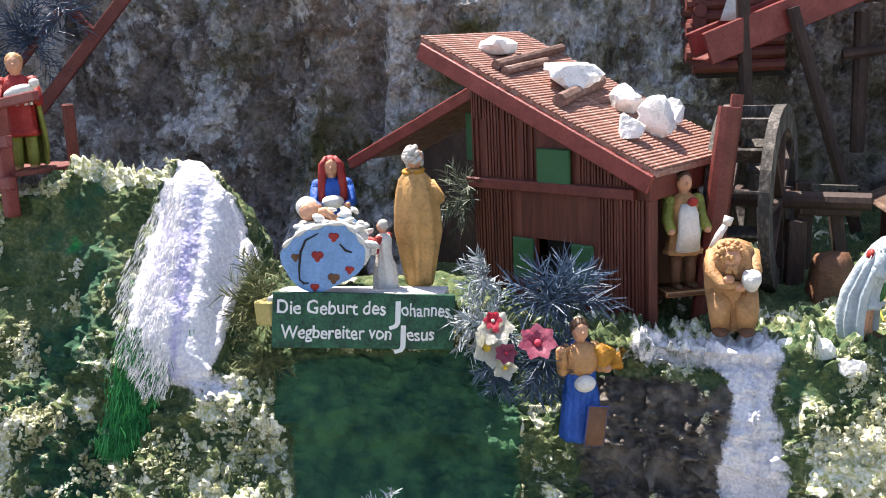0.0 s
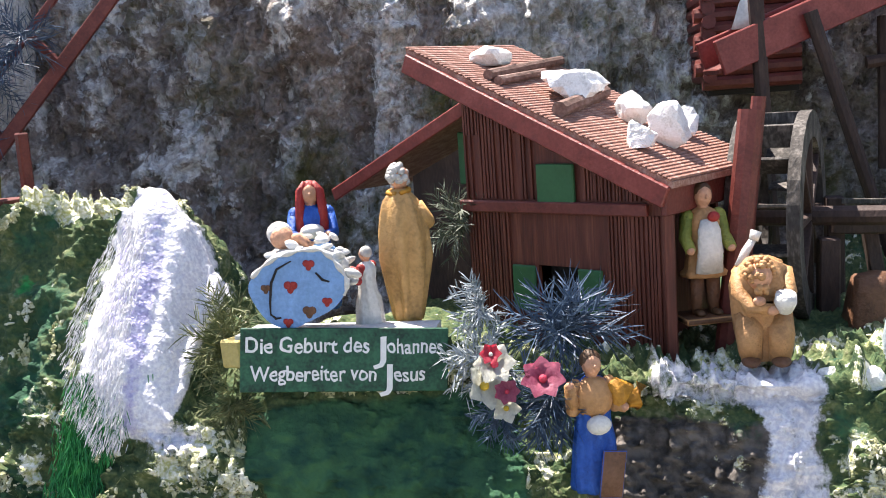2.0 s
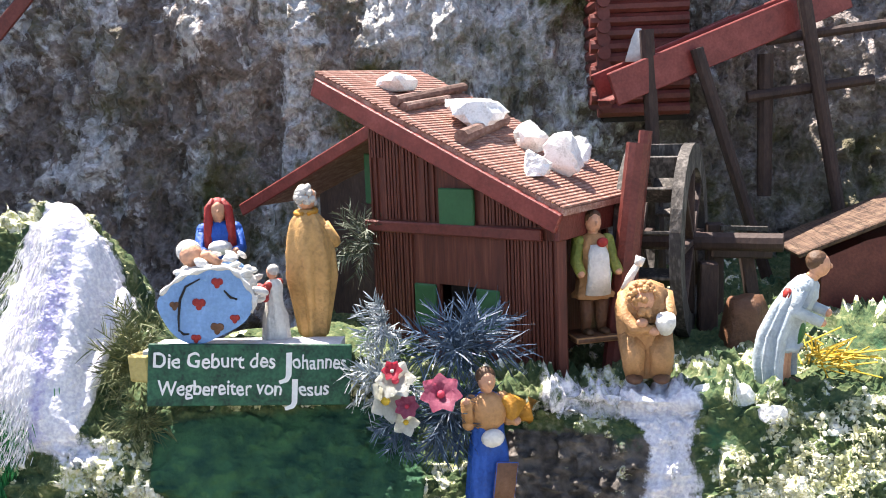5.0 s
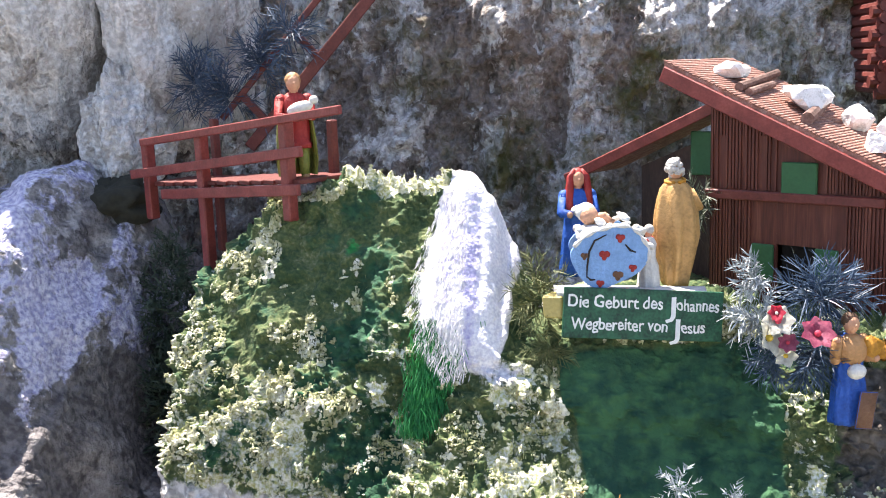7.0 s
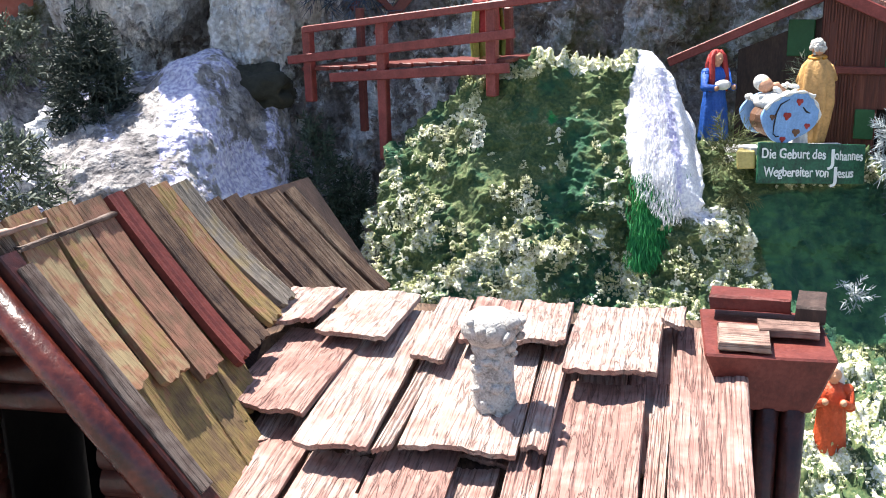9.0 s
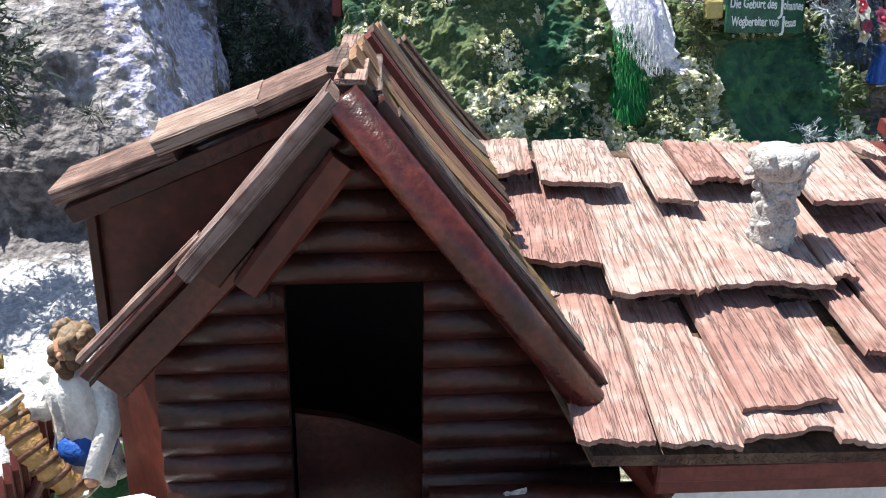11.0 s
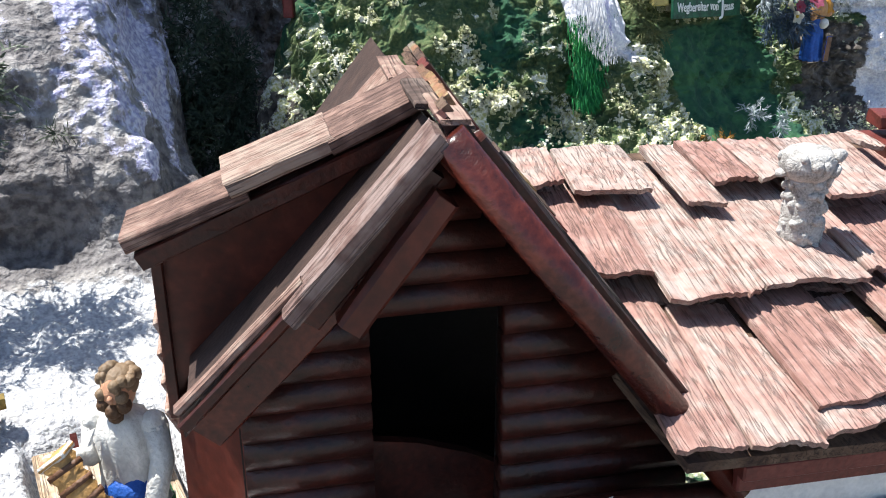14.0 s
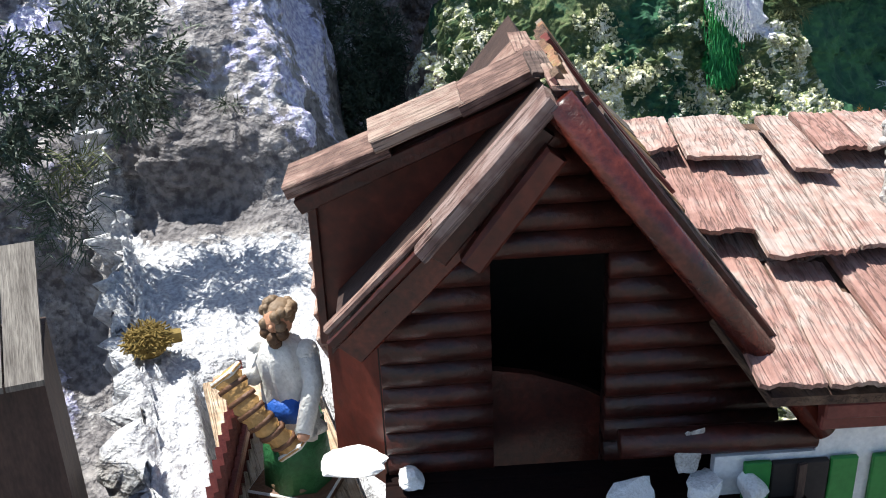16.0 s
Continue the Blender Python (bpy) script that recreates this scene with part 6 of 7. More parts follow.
def crouch():
    """A stout man bent over with both arms folded before him, in a folded smock."""
    bm = bmesh.new()
    tube(bm, [(0.004, 0.004, 0), (0.004, 0.004, 0.012), (0.0, 0.004, 0.04), (-0.002, 0.003, 0.07), (-0.002, 0.0, 0.098), (-0.004, -0.004, 0.118), (-0.006, -0.008, 0.130)], [0.030, 0.033, 0.034, 0.036, 0.037, 0.031, 0.014], 40, 0, 9, 0.09, 0.8)
    for sx in (-1, 1):
        tube(bm, [(0.018 * sx, 0.0, 0.055), (0.019 * sx, -0.024, 0.036), (0.017 * sx, -0.022, 0.004)], [0.019, 0.0165, 0.013], 14, 0, 5, 0.06)
        ball(bm, (0.018 * sx, -0.03, 0.004), (0.012, 0.02, 0.007), 3)
        tube(bm, [(0.027 * sx, -0.002, 0.114), (0.030 * sx, -0.02, 0.090), (0.018 * sx, -0.036, 0.074), (-0.010 * sx, -0.040, 0.078 + 0.006 * sx)], [0.010, 0.0098, 0.009, 0.0065], 14, 0)
        ball(bm, (-0.008 * sx, -0.043, 0.077 + 0.006 * sx), (0.008, 0.006, 0.006), 1)
    ball(bm, (-0.006, -0.027, 0.112), (0.016, 0.017, 0.018), 1)
    rng = random.Random(14)
    for _ in range(46):
        d = Vector((rng.gauss(0, 1), rng.gauss(-0.2, 0.8), rng.gauss(0.6, 0.6))).normalized()
        ball(bm, (-0.006 + d.x * 0.017, -0.026 + d.y * 0.017, 0.116 + d.z * 0.017), rng.uniform(0.003, 0.0055), 0, (0, 0, 0), 7)
    for _ in range(14):
        a = rng.uniform(-0.6, 0.6)
        ball(bm, (-0.006 + 0.012 * math.sin(a), -0.041 + 0.002 * rng.random(), 0.100 - 0.006 * rng.random()), 0.0045, 0, (0, 0, 0), 7)
    tube(bm, [(0.022, -0.04, 0.07), (0.022, -0.046, 0.082), (0.022, -0.05, 0.092)], [0.009, 0.0135, 0.0125], 14, 2)
    tube(bm, [(-0.026, 0.004, 0.118), (-0.018, 0.008, 0.136), (-0.008, 0.01, 0.152)], [0.0065, 0.0055, 0.0045], 10, 2)
    tube(bm, [(-0.008, 0.01, 0.150), (-0.004, 0.011, 0.162)], [0.006, 0.007], 10, 2)
    ob = new("figurine", mesh_of(bm, "figurine", [P_TAN, SKIN, P_WHITE, P_BROWN], True))
    ob.matrix_basis = pose(0.345, 1.228, 1.157, 0, 0, -2) @ Matrix.Scale(0.82, 4)
    tagged(ob, "tan bent-over figurine holding a pale cup by the mill wheel", "figurine")


crouch()


def sash(bm, mats):
    tube(bm, [(-0.13, -0.06, 0.72), (0.0, -0.15, 0.66), (0.13, -0.13, 0.56), (0.16, 0.02, 0.5)], [0.04, 0.05, 0.05, 0.04], 9, len(mats), 4, 0.1)
    mats.append(P_RED)
    ball(bm, (0.02, -0.11, 0.45), (0.09, 0.05, 0.13), len(mats))
    mats.append(P_GREEN)


figurine("walking man figurine in pale blue cloak and red sash", (0.488, 1.205, 1.148), 0.15, 62, P_GREY, P_GREY, HAIR, legs=SKIN, lean=0.45, extra=sash, arms=((0.1, -0.2, 0.55), (-0.1, -0.2, 0.52)))


def basket(bm, mats):
    tube(bm, [(0.12, -0.06, 0.78), (0.2, -0.05, 0.66), (0.3, -0.02, 0.6), (0.37, 0.0, 0.72)], [0.05, 0.11, 0.09, 0.04], 12, len(mats), 4, 0.12, 0.7)
    mats.append(P_YELLOW)
    box(bm, pose(0.06, -0.19, 0.16, 0, 8, 0), 0.17, 0.02, 0.34, 0.005, len(mats))
    mats.append(P_BROWN)
    ball(bm, (0.0, -0.12, 0.5), (0.09, 0.06, 0.07), len(mats))
    mats.append(P_WHITE)
    ball(bm, (0.0, -0.01, 0.67), (0.15, 0.125, 0.16), len(mats))
    mats.append(P_TAN)


figurine("woman figurine in blue skirt carrying a yellow bundle", (0.168, 1.15, 1.048), 0.142, 20, P_BLUE, None, HAIR, extra=basket, sleeve=P_TAN, arms=((0.2, -0.1, 0.6), (-0.2, -0.12, 0.8)))


def lamb(bm, mats):
    m = len(mats)
    mats.append(P_WHITE)
    ball(bm, (0.03, -0.17, 0.68), (0.13, 0.06, 0.06), m, (0, -15, 0))
    ball(bm, (0.16, -0.18, 0.75), (0.045, 0.04, 0.04), m)
    for x in (-0.06, 0.0, 0.07, 0.11):
        tube(bm, [(x, -0.19, 0.66), (x + 0.01, -0.2, 0.57)], [0.018, 0.014], 6, m)


figurine("shepherd figurine in red and olive carrying a white lamb", (-0.606, 1.345, 1.352), 0.162, 25, P_RED, P_OLIVE, P_TAN, legs=P_OLIVE, extra=lamb, wide=0.85, arms=((0.1, -0.17, 0.62), (-0.12, -0.17, 0.6)))


def squeezebox(bm, mats):
    m = len(mats)
    rng = random.Random(6)
    mats.extend([P_OCHRE, P_BROWN])
    pts = [(-0.2 + 0.3 * f / 20, -0.2 - 0.04 * math.sin(3.1 * f / 20), 0.70 - 0.36 * f / 20) for f in range(21)]
    tube(bm, pts, [0.085 if f % 2 else 0.07 for f in range(21)], 8, m, 0, 0, 0.55)
    for f in range(2, 20, 3):
        tube(bm, [pts[f], pts[f + 1]], [0.088, 0.088], 8, m + 1, 0, 0, 0.57)
    box(bm, pose(*pts[0], 0, 50, 0), 0.03, 0.1, 0.16, 0.01, m)
    box(bm, pose(*pts[-1], 0, 50, 0), 0.03, 0.1, 0.16, 0.01, m)
    tube(bm, [(0.0, 0.02, 0.0), (0.0, 0.02, 0.35)], [0.17, 0.15], 18, len(mats), 7, 0.06)
    mats.append(P_GREEN)
    for _ in range(34):
        d = Vector((rng.gauss(0, 1), rng.gauss(0.2, 0.8), rng.gauss(0.7, 0.6))).normalized()
        ball(bm, (d.x * 0.075, d.y * 0.08, 0.93 + d.z * 0.075), rng.uniform(0.018, 0.03), 3, (0, 0, 0), 7)
    for x, y, z in ((-0.04, -0.06, 0.87), (0.0, -0.075, 0.85), (0.04, -0.06, 0.87), (0.0, -0.06, 0.82)):
        ball(bm, (x, y, z), 0.034, len(mats), (0, 0, 0), 8)
    mats.append(HAIR)
    ball(bm, (0.02, -0.02, 0.46), (0.13, 0.12, 0.09), len(mats), (0, 0, 0), 12)
    mats.append(P_BLUE)
    plinth(bm, mats)


figurine("musician figurine in white shirt with yellow accordion", (-1.258, 0.505, 0.878), 0.205, -35, P_WHITE, None, HAIR_FAIR, legs=P_GREEN, sleeve=P_WHITE, extra=squeezebox, arms=((0.17, -0.22, 0.44), (-0.24, -0.2, 0.66)))
figurine("woman figurine in orange-red robe with white veil", (-0.17, 0.86, 0.80), 0.155, -20, P_ORANGE, None, P_WHITE, P_WHITE, wide=0.9, arms=((0.08, -0.2, 0.7), (-0.08, -0.2, 0.7)))

figurine("figurine in long white gown standing on the hill foot", (-0.25, 0.65, 0.735), 0.125, -15, P_WHITE, P_WHITE, HAIR, wide=1.0)


def cradle():
    cr = thing("cradle", "pale blue painted cradle with hearts and white lace bedding", "cradle", at=pose(-0.131, 1.165, 1.261, 0, 6, 8) @ Matrix.Scale(0.92, 4))
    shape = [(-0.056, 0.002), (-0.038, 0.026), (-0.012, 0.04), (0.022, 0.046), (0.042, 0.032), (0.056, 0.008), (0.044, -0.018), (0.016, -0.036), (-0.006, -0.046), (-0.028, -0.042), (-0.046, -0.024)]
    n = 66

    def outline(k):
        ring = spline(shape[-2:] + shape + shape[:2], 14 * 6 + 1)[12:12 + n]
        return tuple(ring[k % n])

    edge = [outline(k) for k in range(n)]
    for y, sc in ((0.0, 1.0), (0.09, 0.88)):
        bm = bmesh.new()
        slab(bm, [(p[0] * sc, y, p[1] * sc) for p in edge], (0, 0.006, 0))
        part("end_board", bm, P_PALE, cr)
    bm = bmesh.new()
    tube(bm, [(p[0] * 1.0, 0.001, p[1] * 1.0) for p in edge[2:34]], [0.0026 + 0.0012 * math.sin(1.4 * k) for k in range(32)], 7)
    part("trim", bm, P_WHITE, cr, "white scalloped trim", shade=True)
    bm = bmesh.new()
    ball(bm, (0, 0.048, -0.008), (0.05, 0.042, 0.034), 0)
    part("basket", bm, P_BROWN, cr)
    rng = random.Random(8)
    bm = bmesh.new()
    ball(bm, (0.004, 0.05, 0.02), (0.05, 0.045, 0.022), 0)
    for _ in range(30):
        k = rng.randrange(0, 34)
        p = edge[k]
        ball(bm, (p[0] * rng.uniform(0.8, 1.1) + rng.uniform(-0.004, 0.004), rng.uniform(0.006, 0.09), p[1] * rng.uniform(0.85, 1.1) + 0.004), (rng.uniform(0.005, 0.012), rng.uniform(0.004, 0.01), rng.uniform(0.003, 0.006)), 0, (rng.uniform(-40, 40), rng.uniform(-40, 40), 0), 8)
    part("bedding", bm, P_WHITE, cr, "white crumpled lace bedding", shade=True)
    for x, z, r, mm in ((-0.008, 0.004, 0.008, P_RED), (-0.036, 0.0, 0.006, P_BROWN), (0.012, 0.03, 0.007, P_RED), (0.034, -0.012, 0.006, P_RED), (0.014, -0.024, 0.008, P_BROWN), (-0.01, -0.038, 0.006, P_RED)):
        bm = bmesh.new()
        ball(bm, (x - r * 0.4, -0.0005, z), (r * 0.6, 0.0015, r * 0.6), 0, (0, 0, 0), 8)
        ball(bm, (x + r * 0.4, -0.0005, z), (r * 0.6, 0.0015, r * 0.6), 0, (0, 0, 0), 8)
        ball(bm, (x, -0.0005, z - r * 0.45), (r * 0.5, 0.0015, r * 0.75), 0, (0, 0, 0), 8)
        part("painted_heart", bm, mm, cr)
    for line in (((-0.03, -0.032), (-0.031, -0.016), (-0.03, 0.006), (-0.024, 0.022), (-0.008, 0.032)), ((0.02, 0.02), (0.028, 0.012), (0.036, 0.01)), ((-0.03, -0.03), (-0.024, -0.035), (-0.018, -0.034))):
        bm = bmesh.new()
        tube(bm, [(x, -0.0006, z) for x, z in line], [0.0004 + 0.0012 * math.sin(math.pi * (k + 0.5) / len(line)) for k in range(len(line))], 6)
        part("painted_scroll", bm, BLACK, cr)
    bm = bmesh.new()
    ball(bm, (-0.028, 0.055, 0.05), (0.014, 0.013, 0.014), 0)
    ball(bm, (-0.032, 0.062, 0.054), (0.0155, 0.014, 0.0145), 1)
    tube(bm, [(-0.02, 0.055, 0.046), (-0.006, 0.052, 0.05), (0.008, 0.05, 0.042)], [0.008, 0.008, 0.006], 9)
    part("doll_head", bm, [SKIN, P_WHITE], cr, shade=True)


cradle()

# ---- mill wheel and flume ----


def mill_wheel():
    ax = Vector((0.95, -0.31, 0)).normalized()
    c = Vector((0.40, 1.45, 1.275))
    wh = thing("waterwheel", "dark weathered wooden water wheel with pale worn rims", "mill wheel")
    up = Vector((0, 0, 1))
    fw = up.cross(ax)
    for off in (-0.034, 0.034):
        bm = bmesh.new()
        n = 28
        ring = []
        for k in range(n):
            a = 2 * math.pi * k / n
            d = up * math.cos(a) + fw * math.sin(a)
            ring.append([bm.verts.new(c + ax * (off + dx) + d * r) for r, dx in ((0.128, -0.007), (0.128, 0.007), (0.096, 0.007), (0.096, -0.007))])
        for k in range(n):
            p, q = ring[k], ring[(k + 1) % n]
            for j in range(4):
                bm.faces.new((p[j], p[(j + 1) % 4], q[(j + 1) % 4], q[j]))
        bmesh.ops.recalc_face_normals(bm, faces=list(bm.faces))
        part("rim", bm, RIM_WOOD, wh)
        for k in range(4):
            d = up * math.cos(k * math.pi / 4) + fw * math.sin(k * math.pi / 4)
            bm = bmesh.new()
            beam(bm, c + ax * off - d * 0.098, c + ax * off + d * 0.098, 0.008, 0.012, 0.001, 0, ax)
            part("spoke", bm, DARK_WOOD, wh)
    for k in range(14):
        a = 2 * math.pi * k / 14
        d = up * math.cos(a) + fw * math.sin(a)
        bm = bmesh.new()
        m, l = bar_pose(c + d * 0.112 - ax * 0.03, c + d * 0.112 + ax * 0.03, d)
        box(bm, m, l, 0.004, 0.03, 0.0005)
        part("paddle", bm, RIM_WOOD, wh)
    bm = bmesh.new()
    pole(bm, c - ax * 0.06, c + ax * 0.15, 0.012, 0.012, 10)
    part("axle", bm, DARK_WOOD, wh)


RIM_WOOD = surf("worn_grey_wood", [(0.018, 0.016, 0.015), (0.055, 0.048, 0.042), (0.2, 0.18, 0.16)], 45, 0.8, 0.6, (1, 1, 0.4))
mill_wheel()


def post(label, a, b, r, material, name="post", cap=True):
    bm = bmesh.new()
    pole(bm, a, b, r, r * 0.9, 10)
    return tagged(part(name, bm, material, None), label, "post")


post("thick leaning red-brown post before the mill wheel", (0.318, 1.30, 1.14), (0.350, 1.31, 1.412), 0.0155, RED)
post("thin red-brown post before the mill wheel", (0.330, 1.325, 1.14), (0.362, 1.335, 1.425), 0.009, RED)


def wheel_stand():
    st = thing("wheel_stand", "dark wooden trestle carrying the mill wheel axle", "trestle")
    for a, b, w in (((0.476, 1.50, 1.15), (0.476, 1.50, 1.29), 0.022), ((0.535, 1.50, 1.14), (0.520, 1.52, 1.26), 0.018), ((0.47, 1.49, 1.253), (0.55, 1.49, 1.25), 0.018), ((0.45, 1.42, 1.14), (0.452, 1.42, 1.25), 0.024)):
        bm = bmesh.new()
        beam(bm, a, b, w, w, 0.002, 0, (0, 1, 0) if abs(a[0] - b[0]) < 0.03 else (0, 0, 1))
        part("beam", bm, DARK_WOOD, st)
    bm = bmesh.new()
    beam(bm, (0.478, 1.47, 1.287), (0.54, 1.47, 1.284), 0.006, 0.006, 0.0005)
    part("stick", bm, RIM_WOOD, st)


wheel_stand()


def flume():
    fl = thing("flume", "red-brown wooden water flume on slanting dark posts", "flume")
    a, b = Vector((0.345, 1.66, 1.474)), Vector((0.72, 1.78, 1.61))
    d = (b - a).normalized()
    side = Vector((0, 0, 1)).cross(d).normalized()
    for s in (-0.03, 0.03):
        bm = bmesh.new()
        beam(bm, a + side * s, b + side * s, 0.008, 0.05)
        part("side_board", bm, RED_BR, fl)
    bm = bmesh.new()
    beam(bm, a + Vector((0, 0, -0.018)), b + Vector((0, 0, -0.018)), 0.052, 0.008)
    part("floor_board", bm, RED, fl)
    bm = bmesh.new()
    beam(bm, a.lerp(b, 0.14) + side * 0.038 + Vector((0, 0, 0.006)), a.lerp(b, 0.62) + side * 0.038 + Vector((0, 0, 0.012)), 0.006, 0.032)
    part("batten", bm, RED_BR, fl)
    for p, q, w in (((0.408, 1.655, 1.56), (0.428, 1.655, 1.16), 0.022), ((0.482, 1.66, 1.53), (0.592, 1.66, 1.17), 0.02), ((0.648, 1.70, 1.60), (0.72, 1.70, 1.20), 0.022), ((0.57, 1.72, 1.455), (0.76, 1.72, 1.475), 0.018), ((0.60, 1.73, 1.52), (0.60, 1.73, 1.3), 0.025), ((0.60, 1.73, 1.54), (0.80, 1.70, 1.56), 0.016)):
        bm = bmesh.new()
        pole(bm, p, q, w / 2, w / 2.2, 9)
        part("post", bm, DARK_WOOD, fl)


flume()


def log_cabin():
    cb = thing("log_cabin", "dark red log cabin on the rock behind the mill", "cabin")
    for i in range(13):
        bm = bmesh.new()
        z = 1.44 + 0.021 * i
        pole(bm, (0.35 - 0.012 * (i % 2), 1.82, z), (0.50, 1.83, z), 0.0115, 0.011, 9)
        part("log", bm, RED, cb)
        bm = bmesh.new()
        pole(bm, (0.36, 1.80 + 0.006 * (i % 2), z + 0.01), (0.35, 2.05, z + 0.01), 0.011, 0.011, 9)
        part("log", bm, RED, cb)
    # black sheet behind the logs paints the shade in their gaps
    bm = bmesh.new()
    slab(bm, [(0.36, 1.835, 1.42), (0.50, 1.845, 1.42), (0.50, 1.845, 1.71), (0.36, 1.835, 1.71)], (0, 0.01, 0))
    part("backing", bm, BLACK, cb)
    bm = bmesh.new()
    slab(bm, [(0.31, 1.74, 1.70), (0.56, 1.75, 1.70), (0.56, 2.06, 1.82), (0.31, 2.06, 1.82)], (0, 0, 0.012))
    part("roof", bm, PLANK_DARK, cb)


log_cabin()
BELL = surf("pale_metal_bell", [(0.4, 0.4, 0.38), (0.6, 0.6, 0.58)], 40, 0.5, 0.2)
bm = bmesh.new()
tube(bm, [(0.402, 1.70, 1.515), (0.402, 1.70, 1.53), (0.402, 1.70, 1.55), (0.402, 1.70, 1.565)], [0.022, 0.017, 0.011, 0.004], 14)
bell = part("bell", bm, BELL, None, shade=True)
tagged(bell, "pale bell hanging from a post by the flume", "bell")


def small_house():
    hs = thing("small_house", "small dark red house at the edge of the display", "house")
    bm = bmesh.new()
    slab(bm, [(0.62, 1.50, 1.14), (0.86, 1.50, 1.14), (0.86, 1.50, 1.30), (0.68, 1.50, 1.26), (0.62, 1.50, 1.235)], (0, 0.15, 0))
    part("wall", bm, RED, hs)
    bm = bmesh.new()
    beam(bm, (0.585, 1.56, 1.243), (0.80, 1.56, 1.325), 0.15, 0.007)
    part("roof", bm, PLANK_DARK, hs)


small_house()
bm = bmesh.new()
tube(bm, [(0.485, 1.36, 1.13), (0.484, 1.36, 1.16), (0.486, 1.36, 1.20), (0.484, 1.36, 1.215)], [0.034, 0.028, 0.024, 0.02], 14, 0, 5, 0.15)
tagged(part("tree_stump", bm, P_BROWN, None, shade=True), "brown tree stump behind the mill path", "stump")
bm = bmesh.new()
for k in range(60):
    rng = random.Random(k)
    a = (0.49 + rng.gauss(0, 0.012), 1.22 + rng.gauss(0, 0.01), 1.165 + rng.uniform(0, 0.02))
    tube(bm, [a, (a[0] + rng.uniform(-0.02, 0.05), a[1] + rng.uniform(-0.02, 0.02), a[2] + rng.uniform(-0.015, 0.02))], [0.0012, 0.0009], 4)
straw = part("straw_heap", bm, YELLOW, None)
straw.location = (0.05, 0.0, 0.0)
tagged(straw, "small heap of yellow straw on the path", "straw", "", "stuff")

P_BLOCK = paint("pale_yellow_paint", (0.5, 0.4, 0.14), 0.8)
# ---- stones on the slope ----
for i, (c, r) in enumerate((((0.405, 1.185, 1.15), (0.02, 0.016, 0.016)), ((0.43, 1.17, 1.145), (0.024, 0.018, 0.02)), ((0.46, 1.15, 1.135), (0.03, 0.02, 0.02)), ((-0.22, 1.20, 1.19), (0.012, 0.01, 0.008)))):
    ob = rough_stone(c, r, 80 + i, "mossy pale stone at the edge of the mill path", 30 * i)
    ob["group"] = "stones on the path edge"
bm = bmesh.new()
beam(bm, (-0.214, 1.172, 1.195), (-0.188, 1.16, 1.197), 0.03, 0.03, 0.002)
tagged(part("wooden_block", bm, P_BLOCK, None), "yellow wooden block at the sign's end", "block")

# ---- the pink chapel ----
PINK = surf("salmon_plaster", [(0.28, 0.075, 0.055), (0.4, 0.125, 0.09), (0.48, 0.18, 0.14)], 14, 0.85, 0.3)
TEAL = surf("teal_roof_paint", [(0.01, 0.06, 0.09), (0.02, 0.1, 0.14)], 20, 0.5, 0.2)


def chapel():
    ch = thing("chapel", "salmon pink chapel with teal roof and white arched niche", "chapel", at=Matrix.Translation((-0.07, 0.0, -0.02)))
    bm = bmesh.new()
    slab(bm, [(-2.05, 1.70, 1.26), (-1.80, 1.72, 1.26), (-1.80, 1.72, 1.58), (-2.05, 1.70, 1.58)], (0, 0.02, 0))
    part("wall", bm, PINK, ch)
    bm = bmesh.new()
    slab(bm, [(-1.705, 1.728, 1.26), (-1.64, 1.735, 1.26), (-1.64, 1.735, 1.58), (-1.705, 1.728, 1.58)], (0, 0.02, 0))
    slab(bm, [(-1.80, 1.72, 1.52), (-1.705, 1.728, 1.52), (-1.705, 1.728, 1.58), (-1.80, 1.72, 1.58)], (0, 0.02, 0))
    part("wall", bm, PINK, ch)
    bm = bmesh.new()
    slab(bm, [(-1.64, 1.736, 1.26), (-1.47, 1.86, 1.26), (-1.47, 1.86, 1.57), (-1.64, 1.736, 1.58)], (-0.01, 0.016, 0))
    part("wall", bm, PINK, ch)
    bm = bmesh.new()
    slab(bm, [(-1.82, 1.80, 1.26), (-1.69, 1.80, 1.26), (-1.69, 1.80, 1.54), (-1.82, 1.80, 1.54)], (0, 0.01, 0))
    part("niche_back", bm, paint("deep_blue_paint", (0.02, 0.02, 0.12)), ch)
    bm = bmesh.new()
    pts = [(-1.707, 1.715, 1.28), (-1.707, 1.715, 1.47)] + [(-1.755 + 0.048 * math.cos(a), 1.715, 1.47 + 0.06 * math.sin(a)) for a in (0.4, 0.8, 1.2, 1.57, 1.95, 2.35, 2.75)] + [(-1.803, 1.712, 1.47), (-1.803, 1.712, 1.28)]
    tube(bm, pts, [0.009] * len(pts), 8)
    part("arch_trim", bm, P_WHITE, ch, shade=True)
    bm = bmesh.new()
    slab(bm, [(-2.06, 1.66, 1.58), (-1.63, 1.70, 1.58), (-1.44, 1.86, 1.575), (-1.62, 2.0, 1.64), (-1.85, 1.9, 1.66), (-2.06, 1.85, 1.66)], (0, 0, 0.02))
    part("roof", bm, TEAL, ch)
    for x in (-1.79, -1.73):
        bm = bmesh.new()
        tube(bm, [(x, 1.80, 1.63), (x, 1.80, 1.68), (x, 1.80, 1.80)], [0.016, 0.013, 0.013], 10, 0, 5, 0.1)
        part("column", bm, P_WHITE if x > -1.75 else P_OCHRE, ch)


chapel()
figurine("white robed figurine standing in the chapel niche", (-1.815, 1.765, 1.26), 0.18, 0, P_WHITE, None, HAIR, P_WHITE)

# ---- things round the log house ----


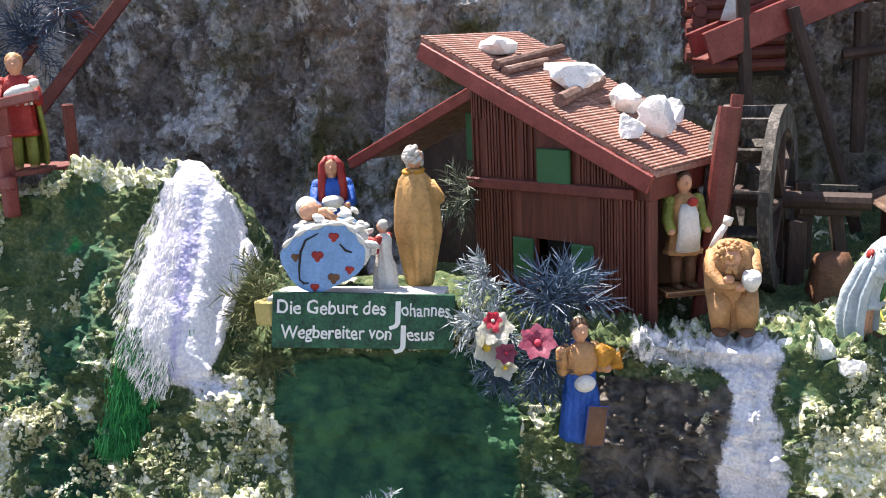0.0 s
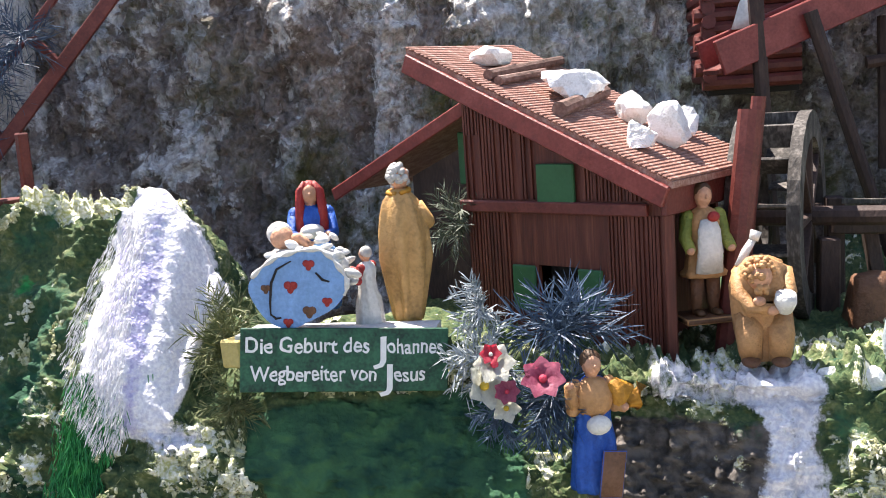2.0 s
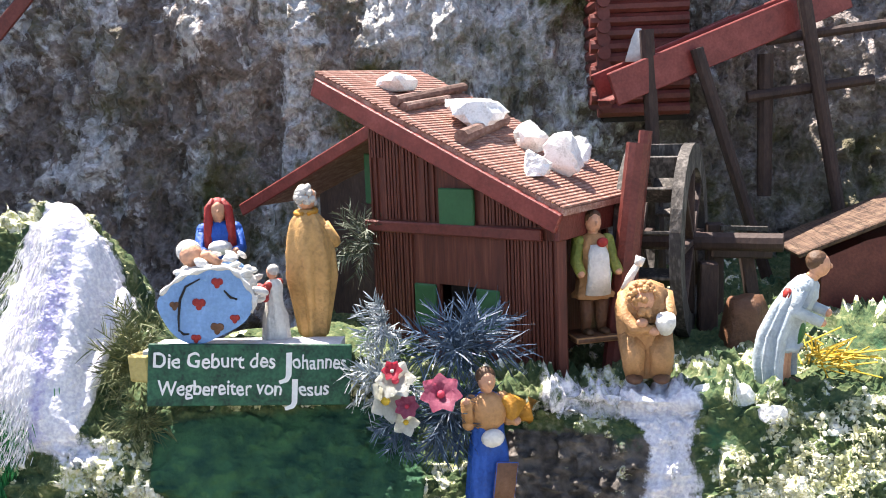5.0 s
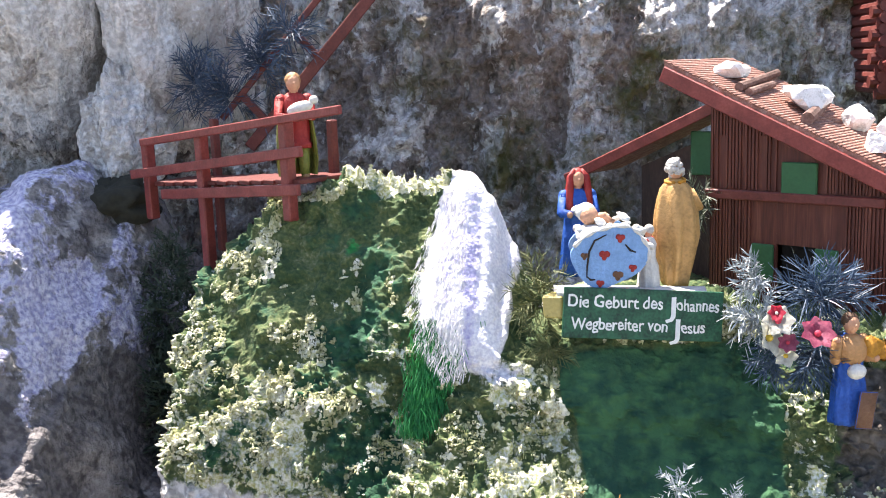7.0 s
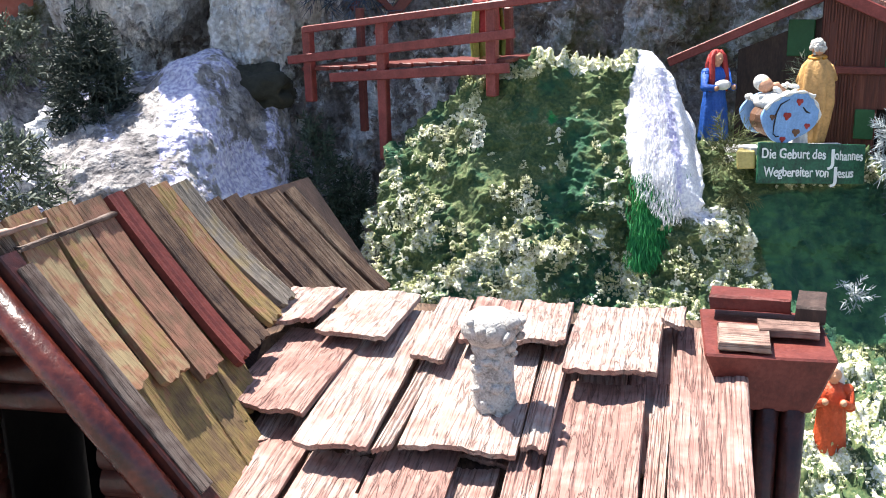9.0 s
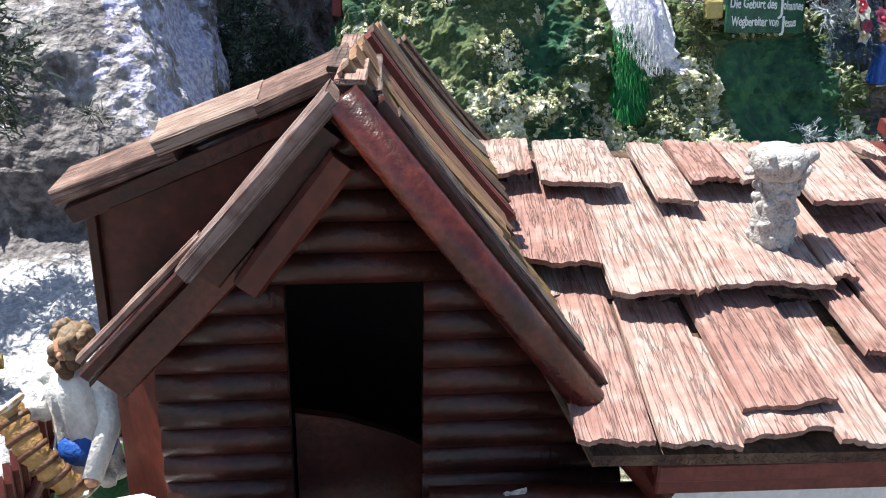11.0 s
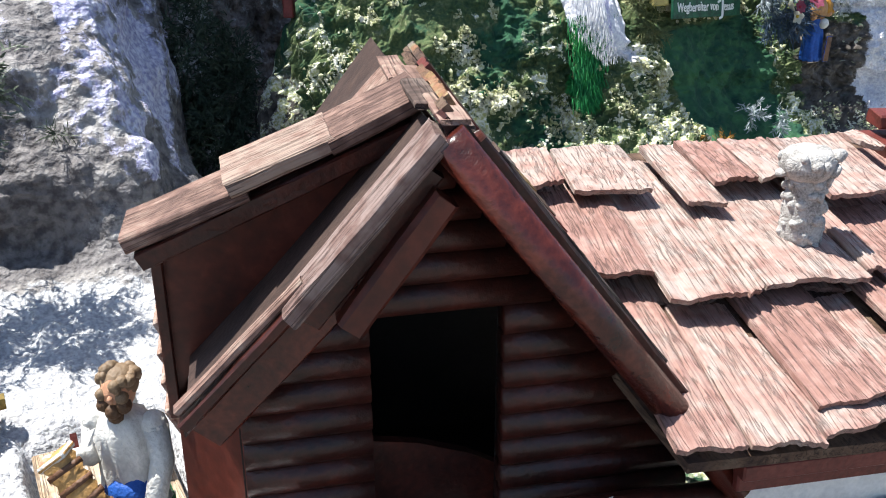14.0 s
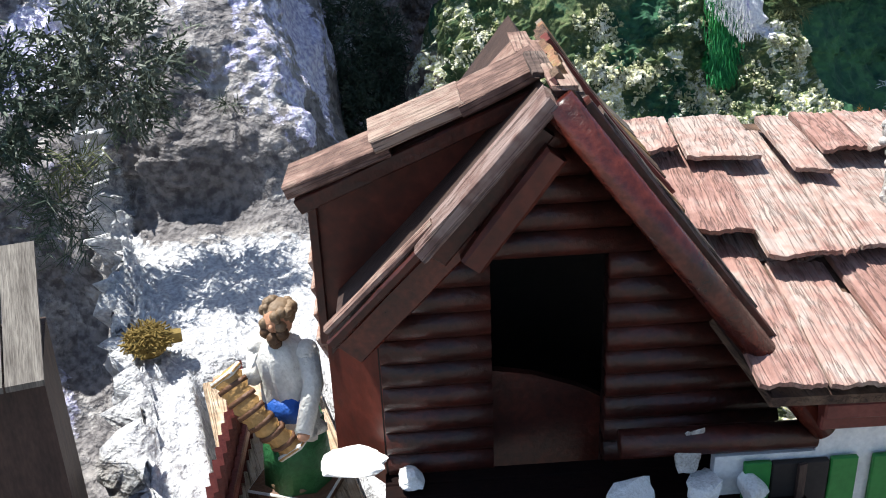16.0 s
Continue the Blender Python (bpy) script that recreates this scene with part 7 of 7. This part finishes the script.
def saw_fence():
    fe = thing("fence", "dark red saw-toothed board fence beside the path", "fence")
    a, b = Vector((-1.296, 0.615, 0.85)), Vector((-1.362, 0.37, 0.85))
    for k in range(14):
        p = a.lerp(b, k / 13)
        bm = bmesh.new()
        w = 0.0095
        slab(bm, [p + Vector((0, -w, 0)), p + Vector((0, w, 0)), p + Vector((0, w, 0.10)), p + Vector((0, 0.0, 0.115)), p + Vector((0, -w, 0.10))], (0.006, 0, 0))
        part("board", bm, RED, fe)
    bm = bmesh.new()
    beam(bm, a + Vector((0.01, 0, 0.06)), b + Vector((0.01, 0, 0.06)), 0.008, 0.014)
    part("rail", bm, RED, fe)


saw_fence()
bm = bmesh.new()
rng = random.Random(5)
for _ in range(260):
    d = Vector((rng.gauss(0, 1), rng.gauss(0, 1), abs(rng.gauss(0, 1)))).normalized()
    p = Vector((d.x * 0.026, d.y * 0.022, d.z * 0.024))
    q = Vector((rng.gauss(0, 1), rng.gauss(0, 1), rng.gauss(0, 0.5))).normalized() * 0.012
    tube(bm, [p - q, p + q], [0.0009, 0.0007], 4)
ball(bm, (0, 0, 0.002), (0.024, 0.02, 0.02), 0)
tube(bm, [(0.02, -0.004, 0.006), (0.04, -0.008, 0.006)], [0.01, 0.009], 8)
hay = part("straw_bundle", bm, STRAW, None)
hay.matrix_basis = pose(-1.385, 0.80, 0.905, 0, 0, 10)
tagged(hay, "ochre straw bundle lying on the white path", "straw")


def balcony():
    bl = thing("balcony", "wooden balcony floor coloured dark for its shade, with white-topped pickets before the door", "balcony")
    # floor boards nearly black: the shade lying on them is in the colour
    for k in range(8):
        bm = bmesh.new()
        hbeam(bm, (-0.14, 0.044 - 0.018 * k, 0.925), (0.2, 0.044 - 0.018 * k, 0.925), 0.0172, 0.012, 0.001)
        part("floor_board", bm, SHADED_RED, bl)
    for k in range(14):
        bm = bmesh.new()
        u = -0.10 + 0.0165 * k
        hbeam(bm, (u, -0.075, 0.925), (u, -0.075, 0.968 + 0.004 * (k % 3)), 0.005, 0.011, 0.001, (0, 1, 0))
        part("picket", bm, WHITE, bl)
    for u in (-0.1, 0.05):
        bm = bmesh.new()
        hbeam(bm, (u, 0.03, 0.80), (u, 0.0, 0.919), 0.014, 0.014, 0.002, (0, 1, 0))
        part("strut", bm, DARK_RED, bl)


balcony()
for i, (c, r, l) in enumerate(((h3(0.104, 0.0, 0.976), (0.017, 0.016, 0.026), "grey white painted stone on the balcony edge"),
                               (h3(0.05, -0.022, 0.944), (0.044, 0.016, 0.020), "white crumbly plaster lump on the balcony edge"),
                               (h3(0.118, -0.012, 0.948), (0.024, 0.014, 0.018), "white crumbly plaster lump by the stone"),
                               (h3(0.152, -0.02, 0.946), (0.02, 0.012, 0.014), "small white plaster lump under the eave"),
                               (h3(-0.160, 0.055, 0.940), (0.026, 0.032, 0.016), "white broken plaster slab beside the log wall"),
                               (h3(-0.118, 0.03, 0.942), (0.02, 0.012, 0.008), "small white plaster piece on the balcony"))):
    ob = rough_stone(tuple(c), r, 95 + i, l, 20 * i)
    ob.name, ob["group"] = "plaster_lump", "lumps on the balcony"
    if i == 0:
        ob.data.materials[0] = STONE_G


def walkway():
    wk = thing("walkway", "tan weathered plank floor beside the log house", "floor")
    for k in range(5):
        bm = bmesh.new()
        box(bm, pose(0, 0, 0), 0.0255, 0.36 - 0.012 * (k % 3), 0.012, 0.0015)
        ob = part("plank", bm, PLANK_TAN, wk)
        ob.matrix_basis = pose(-1.318 + 0.0262 * k, 0.565 + 0.004 * (k % 2), 0.863, 0, 0, 0)


PLANK_TAN = grained("tan_weathered_plank", [(0.3, 0.2, 0.12), (0.42, 0.31, 0.21), (0.52, 0.42, 0.32)], (0.08, 0.05, 0.03), (200, 6, 200), 0.2)
walkway()


def sitting_animal():
    """A small white animal sitting upright, with two pointed ears."""
    bm = bmesh.new()
    tube(bm, [(0, 0.012, 0.0), (0, 0.011, 0.012), (0, 0.006, 0.03), (0, 0.0, 0.045), (0, -0.004, 0.054)], [0.02, 0.023, 0.019, 0.014, 0.009], 16, 0, 5, 0.06)
    for s in (-1, 1):
        tube(bm, [(0.008 * s, -0.016, 0.0), (0.008 * s, -0.014, 0.018), (0.007 * s, -0.006, 0.036)], [0.005, 0.0045, 0.007], 9)
        ball(bm, (0.018 * s, 0.004, 0.012), (0.008, 0.016, 0.012))
        ball(bm, (0.008 * s, -0.02, 0.003), (0.006, 0.008, 0.004))
        tube(bm, [(0.008 * s, -0.004, 0.068), (0.011 * s, -0.003, 0.078), (0.013 * s, -0.002, 0.086)], [0.005, 0.0035, 0.001], 8)
    ball(bm, (0, -0.008, 0.06), (0.013, 0.014, 0.012))
    ball(bm, (0, -0.02, 0.056), (0.007, 0.009, 0.006))
    tube(bm, [(0.0, 0.032, 0.004), (0.016, 0.038, 0.006), (0.028, 0.026, 0.006)], [0.006, 0.006, 0.003], 8)
    ob = new("animal_figurine", mesh_of(bm, "animal_figurine", P_WHITE, True))
    ob.matrix_basis = pose(-1.238, 0.675, 0.869, 0, 0, 35)
    tagged(ob, "white sitting animal figurine with pointed ears", "figurine")


sitting_animal()


SHED_GREY = surf("grey_weathered_shed_plank", [(0.06, 0.05, 0.042), (0.13, 0.115, 0.10), (0.21, 0.19, 0.165)], 40, 0.85, 0.8, (4, 0.4, 0.4), fine=4)


def corner_roof():
    cr = thing("shed_roof", "weathered plank roof of a neighbouring shed", "roof")
    for k in range(5):
        bm = bmesh.new()
        x = -1.472 - 0.035 * k
        slab(bm, [(x, 0.50, 1.045), (x, 0.66, 1.115), (x - 0.033, 0.66, 1.115), (x - 0.033, 0.50, 1.045)], (0, 0, 0.006))
        part("plank", bm, SHED_GREY, cr)
    bm = bmesh.new()
    slab(bm, [(-1.475, 0.52, 0.4), (-1.64, 0.52, 0.4), (-1.64, 0.52, 1.045), (-1.475, 0.52, 1.045)], (0, 0.12, 0))
    part("wall", bm, DARK_WOOD, cr)


corner_roof()

# ---- pieces of the large roof ----
main_shingles()
